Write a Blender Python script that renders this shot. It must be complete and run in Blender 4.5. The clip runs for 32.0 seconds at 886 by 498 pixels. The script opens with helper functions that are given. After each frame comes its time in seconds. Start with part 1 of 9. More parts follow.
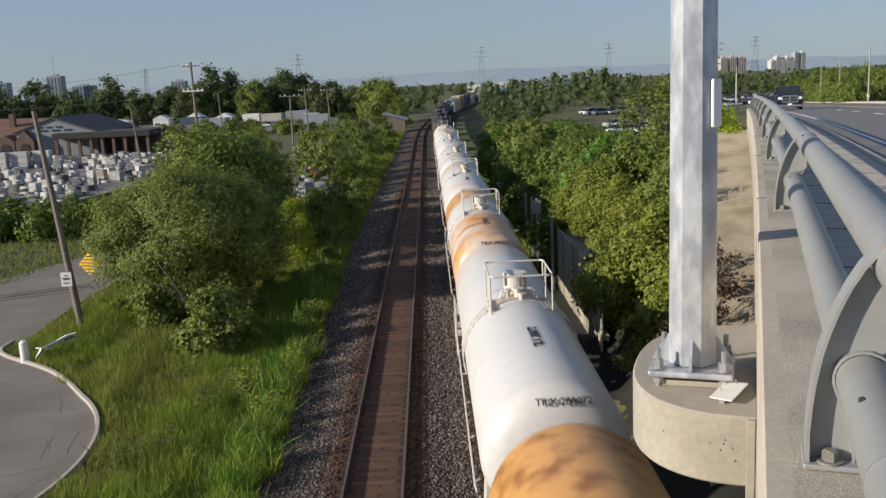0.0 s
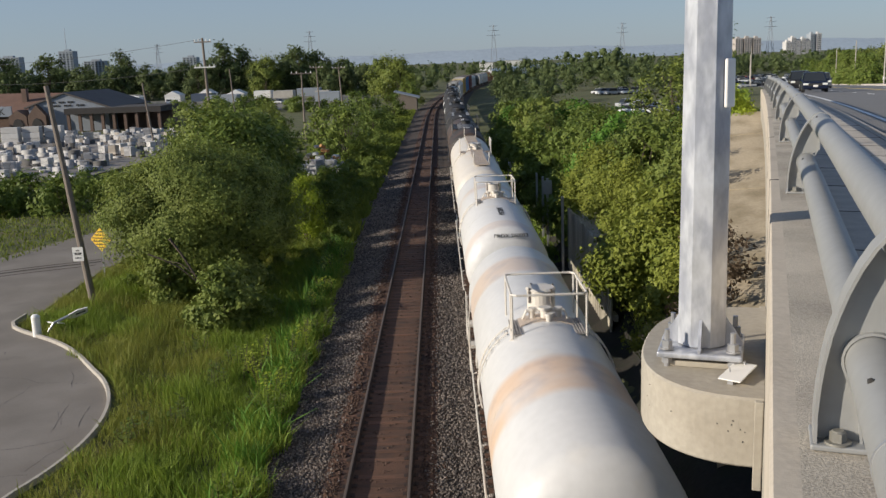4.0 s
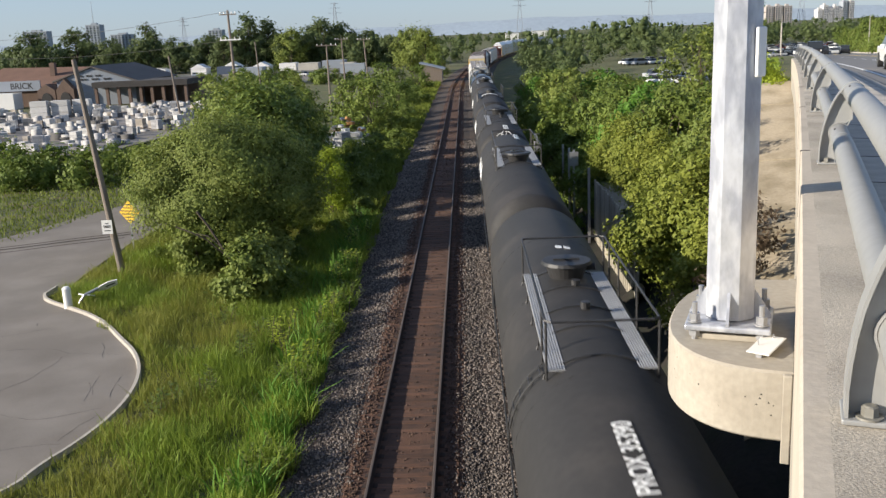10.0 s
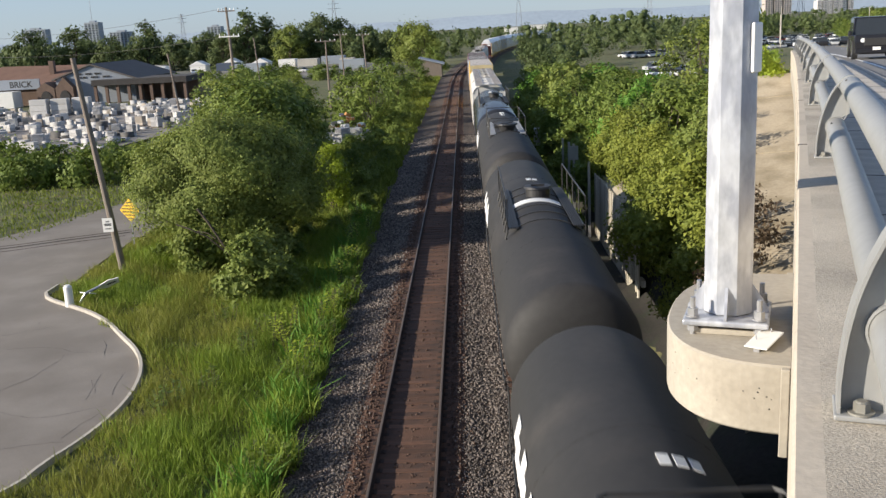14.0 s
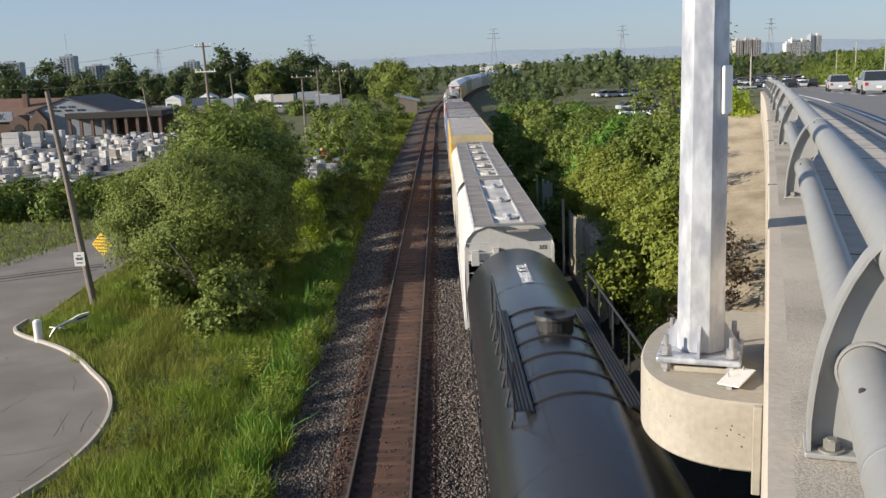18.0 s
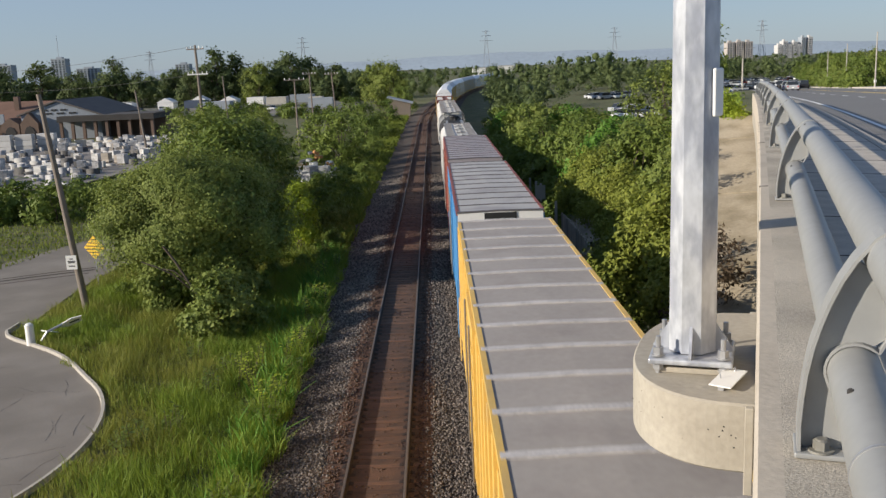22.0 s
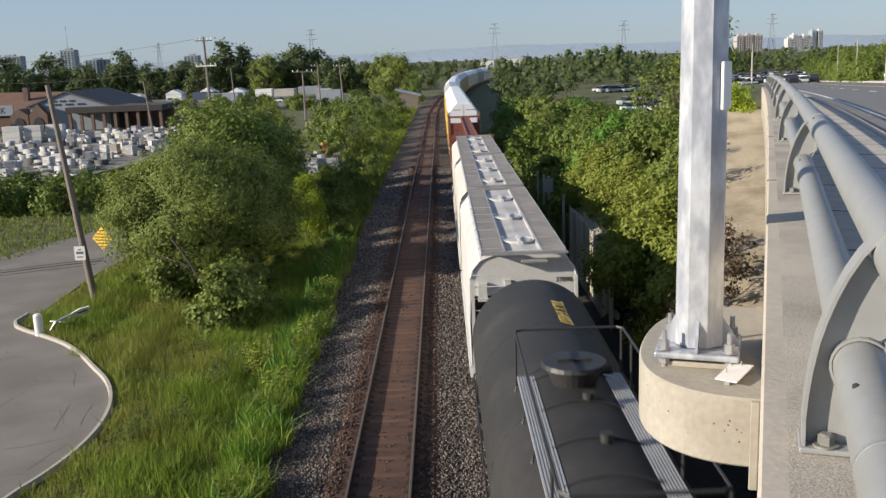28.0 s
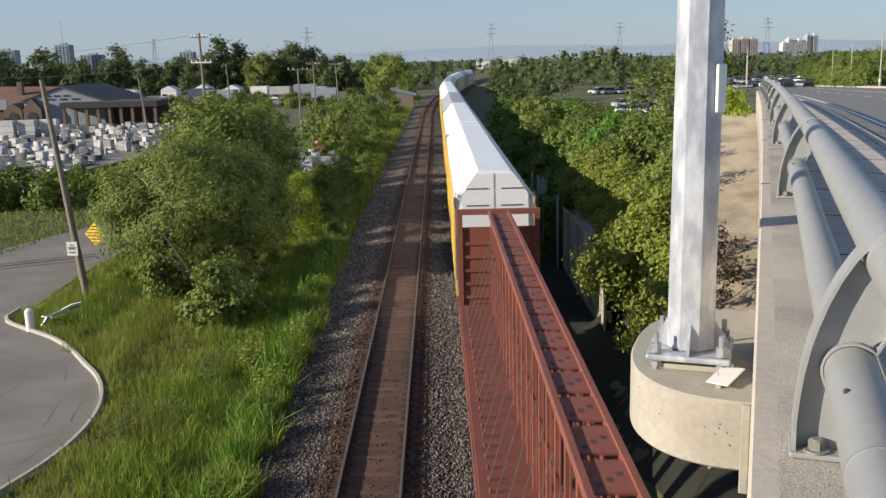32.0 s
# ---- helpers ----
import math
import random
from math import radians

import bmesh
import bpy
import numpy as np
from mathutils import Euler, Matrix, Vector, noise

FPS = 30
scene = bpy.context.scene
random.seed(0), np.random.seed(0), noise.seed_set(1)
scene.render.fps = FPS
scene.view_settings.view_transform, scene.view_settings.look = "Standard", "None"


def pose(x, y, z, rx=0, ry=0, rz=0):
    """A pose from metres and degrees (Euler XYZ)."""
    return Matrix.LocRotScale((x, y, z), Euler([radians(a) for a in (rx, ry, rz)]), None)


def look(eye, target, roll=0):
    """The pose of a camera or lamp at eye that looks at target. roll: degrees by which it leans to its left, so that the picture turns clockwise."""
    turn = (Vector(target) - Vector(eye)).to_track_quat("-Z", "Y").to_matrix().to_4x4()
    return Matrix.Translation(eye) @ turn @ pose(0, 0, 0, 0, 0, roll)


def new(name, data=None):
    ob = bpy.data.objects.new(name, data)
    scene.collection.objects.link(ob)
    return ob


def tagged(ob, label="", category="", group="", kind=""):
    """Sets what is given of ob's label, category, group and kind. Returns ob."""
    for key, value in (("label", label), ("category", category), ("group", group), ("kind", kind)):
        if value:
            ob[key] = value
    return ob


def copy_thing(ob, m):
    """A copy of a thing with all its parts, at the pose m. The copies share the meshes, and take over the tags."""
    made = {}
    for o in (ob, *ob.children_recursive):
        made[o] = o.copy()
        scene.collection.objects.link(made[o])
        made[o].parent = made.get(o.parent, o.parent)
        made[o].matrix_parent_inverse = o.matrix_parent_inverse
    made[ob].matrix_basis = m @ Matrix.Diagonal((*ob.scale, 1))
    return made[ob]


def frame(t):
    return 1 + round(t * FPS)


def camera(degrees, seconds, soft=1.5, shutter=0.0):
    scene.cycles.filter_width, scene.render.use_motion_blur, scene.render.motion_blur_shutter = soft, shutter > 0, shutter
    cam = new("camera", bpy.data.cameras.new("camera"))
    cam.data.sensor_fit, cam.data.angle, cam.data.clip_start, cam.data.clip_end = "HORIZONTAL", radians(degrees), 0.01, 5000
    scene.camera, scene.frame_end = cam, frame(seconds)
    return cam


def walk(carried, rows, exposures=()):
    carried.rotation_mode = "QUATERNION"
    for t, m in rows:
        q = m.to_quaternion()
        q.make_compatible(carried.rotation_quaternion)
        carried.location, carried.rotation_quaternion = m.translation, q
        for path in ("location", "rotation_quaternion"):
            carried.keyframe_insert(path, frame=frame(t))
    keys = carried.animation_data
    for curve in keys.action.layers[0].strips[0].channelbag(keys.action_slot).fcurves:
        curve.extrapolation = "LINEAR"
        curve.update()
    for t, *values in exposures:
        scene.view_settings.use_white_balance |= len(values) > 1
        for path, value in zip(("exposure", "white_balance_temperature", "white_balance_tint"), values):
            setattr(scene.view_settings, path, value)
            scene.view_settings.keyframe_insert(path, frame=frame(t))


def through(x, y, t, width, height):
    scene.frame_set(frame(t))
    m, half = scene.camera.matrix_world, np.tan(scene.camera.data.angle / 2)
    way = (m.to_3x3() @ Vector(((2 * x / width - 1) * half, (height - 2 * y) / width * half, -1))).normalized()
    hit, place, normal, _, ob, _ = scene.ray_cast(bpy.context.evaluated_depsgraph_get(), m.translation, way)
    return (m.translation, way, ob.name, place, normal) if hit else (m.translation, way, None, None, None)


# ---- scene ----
cam = camera(51.1, 32.0, soft=1.45, shutter=0.25)

# seconds, x, y, z, yaw, pitch, roll of the hand-held camera over the railing
PATH = [
    (0, -0.021, 0.023, 9.946, -0.57, -10.18, -2.50),
    (0.5, -0.017, 0.026, 9.946, -0.57, -10.30, -2.54),
    (1, -0.013, 0.038, 9.939, -0.59, -10.92, -2.38),
    (1.5, -0.021, 0.024, 9.940, -0.61, -10.26, -2.13),
    (2, -0.026, 0.014, 9.941, -0.39, -10.19, -2.13),
    (2.5, -0.017, 0.039, 9.939, -0.18, -10.35, -2.22),
    (3, -0.017, 0.032, 9.945, -0.22, -10.30, -2.40),
    (3.5, -0.020, 0.027, 9.939, 0.04, -10.84, -1.72),
    (5.5, -0.019, 0.018, 9.948, 0.51, -12.03, -3.53),
    (6, -0.015, 0.035, 9.943, 0.04, -11.37, -2.25),
    (6.5, -0.022, 0.024, 9.945, 0.02, -10.64, -1.51),
    (7, -0.025, 0.035, 9.939, 0.38, -10.53, -0.87),
    (7.5, -0.024, 0.055, 9.929, -0.30, -10.26, -0.53),
    (8, -0.037, 0.060, 9.923, 0.52, -10.96, -1.00),
    (8.5, -0.030, 0.062, 9.925, 0.27, -10.99, -0.69),
    (9, -0.027, 0.034, 9.930, -0.21, -10.92, -1.27),
    (9.5, -0.023, 0.024, 9.943, 0.79, -12.49, -2.27),
    (10, -0.021, 0.038, 9.939, 1.81, -13.10, -2.44),
    (10.5, -0.014, 0.049, 9.940, 1.35, -13.13, -2.68),
    (11, -0.013, 0.038, 9.944, 1.07, -13.02, -3.15),
    (11.5, -0.018, 0.029, 9.949, 1.47, -12.67, -3.20),
    (12, -0.012, 0.041, 9.945, 1.25, -12.55, -3.14),
    (12.5, -0.009, 0.018, 9.951, 0.89, -12.57, -3.17),
    (13, -0.011, 0.029, 9.953, 1.27, -13.42, -3.11),
    (13.5, -0.014, 0.017, 9.957, 1.68, -12.90, -3.04),
    (14, -0.008, 0.018, 9.957, 1.88, -13.41, -2.94),
    (14.5, 0.001, 0.045, 9.956, 1.27, -12.96, -3.03),
    (16.5, -0.008, 0.033, 9.951, 0.17, -12.18, -1.77),
    (17, -0.017, 0.001, 9.962, 0.12, -12.10, -2.06),
    (17.5, -0.013, 0.009, 9.961, 0.48, -11.60, -2.03),
    (18, -0.013, -0.004, 9.967, 0.18, -11.26, -2.26),
    (18.5, -0.011, -0.007, 9.970, 0.12, -11.21, -2.32),
    (19, -0.010, -0.016, 9.971, -0.50, -10.95, -2.42),
    (19.5, -0.006, -0.010, 9.974, -0.27, -10.86, -3.01),
    (20, -0.013, -0.023, 9.978, -0.09, -10.51, -2.75),
    (20.5, -0.009, -0.009, 9.974, -0.08, -10.60, -2.44),
    (21, -0.013, -0.023, 9.974, -0.69, -10.68, -2.27),
    (21.5, -0.013, -0.023, 9.975, -0.45, -10.85, -2.18),
    (22, -0.010, -0.014, 9.970, -0.26, -11.14, -2.33),
    (22.5, -0.007, -0.007, 9.968, -0.23, -11.37, -2.49),
    (23, -0.008, -0.021, 9.973, -0.30, -11.11, -2.47),
    (23.5, -0.008, -0.018, 9.975, -0.38, -11.17, -2.61),
    (24, -0.010, -0.022, 9.971, -0.13, -10.87, -2.23),
    (24.5, -0.007, -0.025, 9.978, -0.29, -11.21, -2.70),
    (25, -0.011, -0.029, 9.976, -0.51, -10.99, -2.23),
    (25.5, -0.005, -0.011, 9.972, -0.39, -11.11, -2.22),
    (27.5, -0.000, -0.005, 9.965, -0.46, -11.50, -1.59),
    (28, -0.004, -0.011, 9.968, 0.22, -11.57, -2.13),
    (28.5, -0.006, -0.011, 9.971, 0.44, -11.25, -2.11),
    (29, -0.005, -0.007, 9.968, 0.14, -11.34, -1.96),
    (29.5, -0.004, -0.008, 9.966, 0.11, -11.52, -1.85),
    (30, -0.002, -0.010, 9.969, 0.00, -11.66, -2.09),
    (30.5, -0.003, -0.004, 9.968, 0.36, -11.59, -1.82),
    (31, -0.003, -0.005, 9.968, 0.26, -11.52, -1.77),
    (31.5, -0.000, -0.001, 9.965, -0.12, -11.32, -1.57),
    (32, 0.002, 0.004, 9.965, -0.18, -11.60, -1.39),
]

walk(cam, [(t, pose(x, y, z, 90 + p, 0, w) @ pose(0, 0, 0, 0, 0, r)) for t, x, y, z, w, p, r in PATH],
     [(0, 0.19), (5, 0.15), (7, 0.28), (9, 0.52), (9.8, 0.71), (11, 0.71), (14, 0.71), (16, 0.70), (17, 0.69), (18.2, 0.52), (21, 0.36), (25, 0.36), (26.5, 0.42), (28, 0.50), (29.5, 0.37), (30.5, 0.40), (32, 0.50)])

# ---- light: a clear low sun from behind the left shoulder ----
SUN = Vector((-0.956, -0.293, 0)).normalized()
ELEV = radians(18.5)
world = bpy.data.worlds.new("sky")
scene.world = world
world.use_nodes = True
wn = world.node_tree.nodes
sky = wn.new("ShaderNodeTexSky")
sky.sky_type, sky.sun_disc = "NISHITA", False
sky.sun_elevation, sky.sun_rotation = ELEV, math.atan2(SUN.x, SUN.y)
sky.air_density, sky.dust_density, sky.ozone_density = 1.0, 0.3, 3.5
tint = wn.new("ShaderNodeMix")
tint.data_type, tint.blend_type = "RGBA", "MULTIPLY"
tint.inputs["Factor"].default_value = 1.0
tint.inputs["B"].default_value = (0.86, 0.96, 1.16, 1)
world.node_tree.links.new(sky.outputs[0], tint.inputs["A"])
# haze over the plain, thinning out with height
haze = wn.new("ShaderNodeMix")
haze.data_type = "RGBA"
where = wn.new("ShaderNodeTexCoord")
part_z = wn.new("ShaderNodeSeparateXYZ")
thin = wn.new("ShaderNodeMapRange")
thin.inputs["From Min"].default_value, thin.inputs["From Max"].default_value = 0.12, 0.42
thin.inputs["To Min"].default_value, thin.inputs["To Max"].default_value = 0.62, 0.26
world.node_tree.links.new(where.outputs["Generated"], part_z.inputs[0])
world.node_tree.links.new(part_z.outputs["Z"], thin.inputs["Value"])
world.node_tree.links.new(thin.outputs["Result"], haze.inputs["Factor"])
haze.inputs["B"].default_value = (3.65, 4.4, 5.4, 1)
world.node_tree.links.new(tint.outputs["Result"], haze.inputs["A"])
world.node_tree.links.new(haze.outputs["Result"], wn["Background"].inputs[0])
wn["Background"].inputs[1].default_value = 0.080
sun = new("sun", bpy.data.lights.new("sun", "SUN"))
sun.data.energy, sun.data.angle, sun.data.color = 5.0, radians(0.5), (1.0, 0.91, 0.78)
sun.matrix_world = look((SUN.x * 50, SUN.y * 50, 40), (SUN.x * 50 - SUN.x * math.cos(ELEV), SUN.y * 50 - SUN.y * math.cos(ELEV), 40 - math.sin(ELEV)))


# ---- materials ----
def material(name, base, rough=0.7, metal=0.0, var=0.25, coarse=0.6, fine=14.0, bump=0.15, second=None, spread=(0.45, 0.65), island=0.0, object_random=0.0, stretch=(1, 1, 1)):
    """A painted, mineral or metal surface: broad and fine variation, an optional second colour in patches, and relief."""
    m = bpy.data.materials.new(name)
    m.use_nodes = True
    n, l = m.node_tree.nodes, m.node_tree.links
    p = n["Principled BSDF"]
    p.inputs["Roughness"].default_value, p.inputs["Metallic"].default_value = rough, metal
    co = n.new("ShaderNodeTexCoord")
    mp = n.new("ShaderNodeMapping")
    mp.inputs["Scale"].default_value = stretch
    l.new(co.outputs["Object"], mp.inputs[0])

    def noise_at(scale, detail=4.0):
        x = n.new("ShaderNodeTexNoise")
        x.inputs["Scale"].default_value, x.inputs["Detail"].default_value = scale, detail
        l.new(mp.outputs[0], x.inputs["Vector"])
        return x.outputs["Fac"]

    big, small = noise_at(coarse), noise_at(fine, 6.0)
    mul = n.new("ShaderNodeMath")
    mul.operation = "ADD"
    l.new(big, mul.inputs[0])
    l.new(small, mul.inputs[1])
    rng = n.new("ShaderNodeMapRange")
    rng.inputs[1].default_value, rng.inputs[2].default_value = 0.6, 1.4
    rng.inputs[3].default_value, rng.inputs[4].default_value = 1 - var, 1 + var
    l.new(mul.outputs[0], rng.inputs[0])
    shade = rng.outputs[0]
    if island or object_random:
        src = n.new("ShaderNodeNewGeometry").outputs["Random Per Island"] if island else n.new("ShaderNodeObjectInfo").outputs["Random"]
        r2 = n.new("ShaderNodeMapRange")
        r2.inputs[3].default_value, r2.inputs[4].default_value = 1 - (island or object_random), 1 + (island or object_random)
        l.new(src, r2.inputs[0])
        m2 = n.new("ShaderNodeMath")
        m2.operation = "MULTIPLY"
        l.new(shade, m2.inputs[0])
        l.new(r2.outputs[0], m2.inputs[1])
        shade = m2.outputs[0]
    col = n.new("ShaderNodeRGB")
    col.outputs[0].default_value = (*base, 1)
    source = col.outputs[0]
    if second:
        mix = n.new("ShaderNodeMix")
        mix.data_type = "RGBA"
        ramp = n.new("ShaderNodeMapRange")
        ramp.inputs[1].default_value, ramp.inputs[2].default_value = spread
        l.new(noise_at(coarse * 1.7, 8.0), ramp.inputs[0])
        l.new(ramp.outputs[0], mix.inputs["Factor"])
        l.new(source, mix.inputs["A"])
        mix.inputs["B"].default_value = (*second, 1)
        source = mix.outputs["Result"]
    sc = n.new("ShaderNodeVectorMath")
    sc.operation = "SCALE"
    l.new(source, sc.inputs[0])
    l.new(shade, sc.inputs["Scale"])
    l.new(sc.outputs[0], p.inputs["Base Color"])
    if bump:
        b = n.new("ShaderNodeBump")
        b.inputs["Strength"].default_value, b.inputs["Distance"].default_value = bump, 0.02
        l.new(small, b.inputs["Height"])
        l.new(b.outputs[0], p.inputs["Normal"])
    return m


def leaf_material(name, base, other, through=0.22):
    """Leaves: each island its own green between two tones, letting some light through."""
    m = bpy.data.materials.new(name)
    m.use_nodes = True
    n, l = m.node_tree.nodes, m.node_tree.links
    p, out = n["Principled BSDF"], n["Material Output"]
    p.inputs["Roughness"].default_value = 0.6
    p.inputs["Specular IOR Level"].default_value = 0.2
    geo = n.new("ShaderNodeNewGeometry")
    info = n.new("ShaderNodeObjectInfo")
    co = n.new("ShaderNodeTexCoord")
    tex = n.new("ShaderNodeTexNoise")
    tex.inputs["Scale"].default_value = 0.55
    l.new(co.outputs["Object"], tex.inputs["Vector"])
    a = n.new("ShaderNodeMath")
    a.operation = "MULTIPLY_ADD"
    a.inputs[1].default_value = 0.45
    l.new(geo.outputs["Random Per Island"], a.inputs[0])
    l.new(tex.outputs["Fac"], a.inputs[2])
    b = n.new("ShaderNodeMath")
    b.operation = "MULTIPLY_ADD"
    b.inputs[1].default_value = 0.35
    l.new(info.outputs["Random"], b.inputs[0])
    l.new(a.outputs[0], b.inputs[2])
    r = n.new("ShaderNodeMapRange")
    r.inputs[1].default_value, r.inputs[2].default_value = 0.35, 1.15
    l.new(b.outputs[0], r.inputs[0])
    mix = n.new("ShaderNodeMix")
    mix.data_type = "RGBA"
    l.new(r.outputs[0], mix.inputs["Factor"])
    mix.inputs["A"].default_value, mix.inputs["B"].default_value = (*base, 1), (*other, 1)
    l.new(mix.outputs["Result"], p.inputs["Base Color"])
    t = n.new("ShaderNodeBsdfTranslucent")
    l.new(mix.outputs["Result"], t.inputs["Color"])
    s = n.new("ShaderNodeMixShader")
    s.inputs[0].default_value = through
    l.new(p.outputs[0], s.inputs[1])
    l.new(t.outputs[0], s.inputs[2])
    l.new(s.outputs[0], out.inputs["Surface"])
    return m


WHITE = material("white_tank_paint", (0.60, 0.59, 0.575), 0.42, var=0.08, coarse=0.25, fine=5, bump=0.03, second=(0.60, 0.54, 0.45), spread=(0.60, 0.80))
WHITE_B = material("yellowed_white_paint", (0.62, 0.575, 0.51), 0.45, var=0.08, coarse=0.25, fine=5, bump=0.03, second=(0.70, 0.58, 0.42), spread=(0.55, 0.8))
BLACK = material("black_tank_paint", (0.0225, 0.0212, 0.0205), 0.72, var=0.3, coarse=0.3, fine=6, bump=0.04, second=(0.038, 0.034, 0.031), spread=(0.5, 0.7))
BLACK_GLOSS = material("glossy_black_paint", (0.025, 0.026, 0.030), 0.22, var=0.2, coarse=0.3, fine=6, bump=0.02)
BLACK_FIT = material("black_fitting_paint", (0.028, 0.027, 0.027), 0.5, var=0.3, coarse=1.5, fine=20, bump=0.1)
SADDLE = material("dusty_grey_steel", (0.16, 0.16, 0.165), 0.55, var=0.3, coarse=1.2, fine=12, bump=0.1)
HOPPER = material("pale_grey_hopper_paint", (0.55, 0.54, 0.52), 0.5, var=0.12, coarse=0.3, fine=6, bump=0.04, second=(0.50, 0.46, 0.40), spread=(0.55, 0.8))
HOPPER_C = material("cream_hopper_paint", (0.57, 0.535, 0.48), 0.5, var=0.12, coarse=0.3, fine=6, bump=0.04, second=(0.52, 0.46, 0.38), spread=(0.55, 0.8))
GALV = material("galvanised_steel", (0.42, 0.42, 0.43), 0.45, 0.6, var=0.18, coarse=1.0, fine=30, bump=0.06)
GRATE = material("steel_walkway_grating", (0.34, 0.31, 0.28), 0.85, 0.0, var=0.25, coarse=0.8, fine=30, bump=0.1)
PALE_GRATE = material("pale_walkway_grating", (0.42, 0.42, 0.42), 0.5, 0.2, var=0.2, coarse=0.8, fine=30, bump=0.1)
RUSTY_GRATE = material("rusty_walkway_grating", (0.50, 0.41, 0.33), 0.6, 0.2, var=0.25, coarse=0.8, fine=30, bump=0.1)
YELLOW = material("yellow_boxcar_paint", (0.64, 0.42, 0.11), 0.5, var=0.12, coarse=0.4, fine=8, bump=0.05, second=(0.44, 0.31, 0.14), spread=(0.55, 0.8))
BLUE = material("blue_boxcar_paint", (0.06, 0.22, 0.44), 0.5, var=0.15, coarse=0.4, fine=8, bump=0.05)
RED = material("red_brown_boxcar_paint", (0.22, 0.058, 0.040), 0.6, var=0.18, coarse=0.4, fine=8, bump=0.05)
CB_RED = material("oxide_red_flatcar_paint", (0.215, 0.068, 0.045), 0.7, var=0.2, coarse=0.6, fine=10, bump=0.08, second=(0.15, 0.058, 0.040), spread=(0.5, 0.75))
ROOF_WARM = material("dusty_brown_grey_roof", (0.36, 0.325, 0.295), 0.7, 0.05, var=0.12, coarse=0.5, fine=9, bump=0.05, second=(0.31, 0.275, 0.25), spread=(0.5, 0.75))
ROOF = material("grey_galvanised_roof", (0.46, 0.44, 0.415), 0.6, 0.1, var=0.12, coarse=0.5, fine=9, bump=0.05, second=(0.30, 0.27, 0.27), spread=(0.5, 0.75))
ROOF_PINK = material("faded_red_grey_roof", (0.40, 0.36, 0.36), 0.55, 0.2, var=0.12, coarse=0.5, fine=9, bump=0.05, second=(0.36, 0.29, 0.285), spread=(0.45, 0.7))
AUTO = material("white_autorack_panel", (0.80, 0.80, 0.80), 0.4, 0.0, var=0.06, coarse=0.4, fine=9, bump=0.03)
AUTO_GREY = material("grey_autorack_panel", (0.40, 0.40, 0.42), 0.45, 0.3, var=0.1, coarse=0.4, fine=9, bump=0.03)
AUTO_Y = material("yellow_autorack_base", (0.66, 0.42, 0.08), 0.5, var=0.12, coarse=0.4, fine=9)
PANEL_WHITE = material("white_panel_paint", (0.80, 0.78, 0.74), 0.45, var=0.06, coarse=0.8, fine=9, bump=0.03)
ROOF_DIRT = material("dust_greyed_roof_paint", (0.53, 0.505, 0.475), 0.8, var=0.14, coarse=0.6, fine=8, bump=0.05, second=(0.38, 0.365, 0.345), spread=(0.45, 0.75))
RECESS_SHADE = material("recess_shade_steel", (0.06, 0.058, 0.055), 0.8, var=0.3, coarse=1.5, fine=16, bump=0.2)
PALE_YELLOW = material("faded_yellow_end_paint", (0.60, 0.49, 0.27), 0.55, var=0.14, coarse=0.6, fine=8, bump=0.05, second=(0.48, 0.37, 0.2), spread=(0.5, 0.75))
SEAM_PALE = material("pale_roof_seam", (0.52, 0.49, 0.47), 0.6, 0.1, var=0.3, coarse=3, fine=20, bump=0.1)
# darkened so the raised seams read as thin shadow lines
SEAM = material("shadow_line_roof_seam", (0.13, 0.12, 0.12), 0.6, 0.2, var=0.4, coarse=3, fine=20, bump=0.1)
DARK = material("dark_underframe", (0.035, 0.032, 0.030), 0.8, var=0.3, coarse=2, fine=20, bump=0.2)
STEEL = material("worn_steel", (0.22, 0.20, 0.19), 0.45, 0.7, var=0.25, coarse=2, fine=20, bump=0.1)
LETTER_B = material("black_lettering", (0.02, 0.02, 0.02), 0.6, var=0.1, bump=0)
LETTER_W = material("white_lettering", (0.80, 0.80, 0.78), 0.5, var=0.06, bump=0)
LETTER_Y = material("yellow_lettering", (0.70, 0.50, 0.08), 0.5, var=0.06, bump=0)
RAIL = material("rusty_rail_side", (0.040, 0.025, 0.019), 0.95, 0.0, var=0.3, coarse=3, fine=30, bump=0.1)
RAIL_TOP = material("polished_rail_head", (0.12, 0.09, 0.07), 0.6, 0.2, var=0.15, coarse=1, fine=30, bump=0.02)
TIE = material("weathered_brown_tie", (0.112, 0.054, 0.031), 0.9, var=0.35, coarse=3, fine=24, bump=0.5, object_random=0.3, stretch=(0.4, 3, 3), second=(0.058, 0.034, 0.024), spread=(0.4, 0.7))
BALLAST = material("crushed_stone_bed", (0.050, 0.040, 0.034), 0.95, var=0.5, coarse=1.2, fine=38, bump=0.9, second=(0.062, 0.040, 0.028), spread=(0.4, 0.65))
STONES = material("ballast_stones", (0.135, 0.113, 0.097), 0.9, var=0.3, coarse=0.8, fine=20, bump=0.2, island=0.7)
STONES_R = material("rusty_ballast_stones", (0.080, 0.046, 0.031), 0.9, var=0.3, coarse=0.8, fine=20, bump=0.2, island=0.35)
EARTH = material("ground_earth_and_grass", (0.085, 0.095, 0.028), 0.95, var=0.4, coarse=0.35, fine=9, bump=0.8, second=(0.15, 0.12, 0.06), spread=(0.5, 0.68))
ASPHALT = material("grey_asphalt", (0.190, 0.165, 0.138), 0.9, var=0.2, coarse=0.25, fine=30, bump=0.25, second=(0.235, 0.208, 0.178), spread=(0.42, 0.68))
ROADTOP = material("bridge_asphalt", (0.19, 0.182, 0.172), 0.85, var=0.12, coarse=0.3, fine=30, bump=0.2)
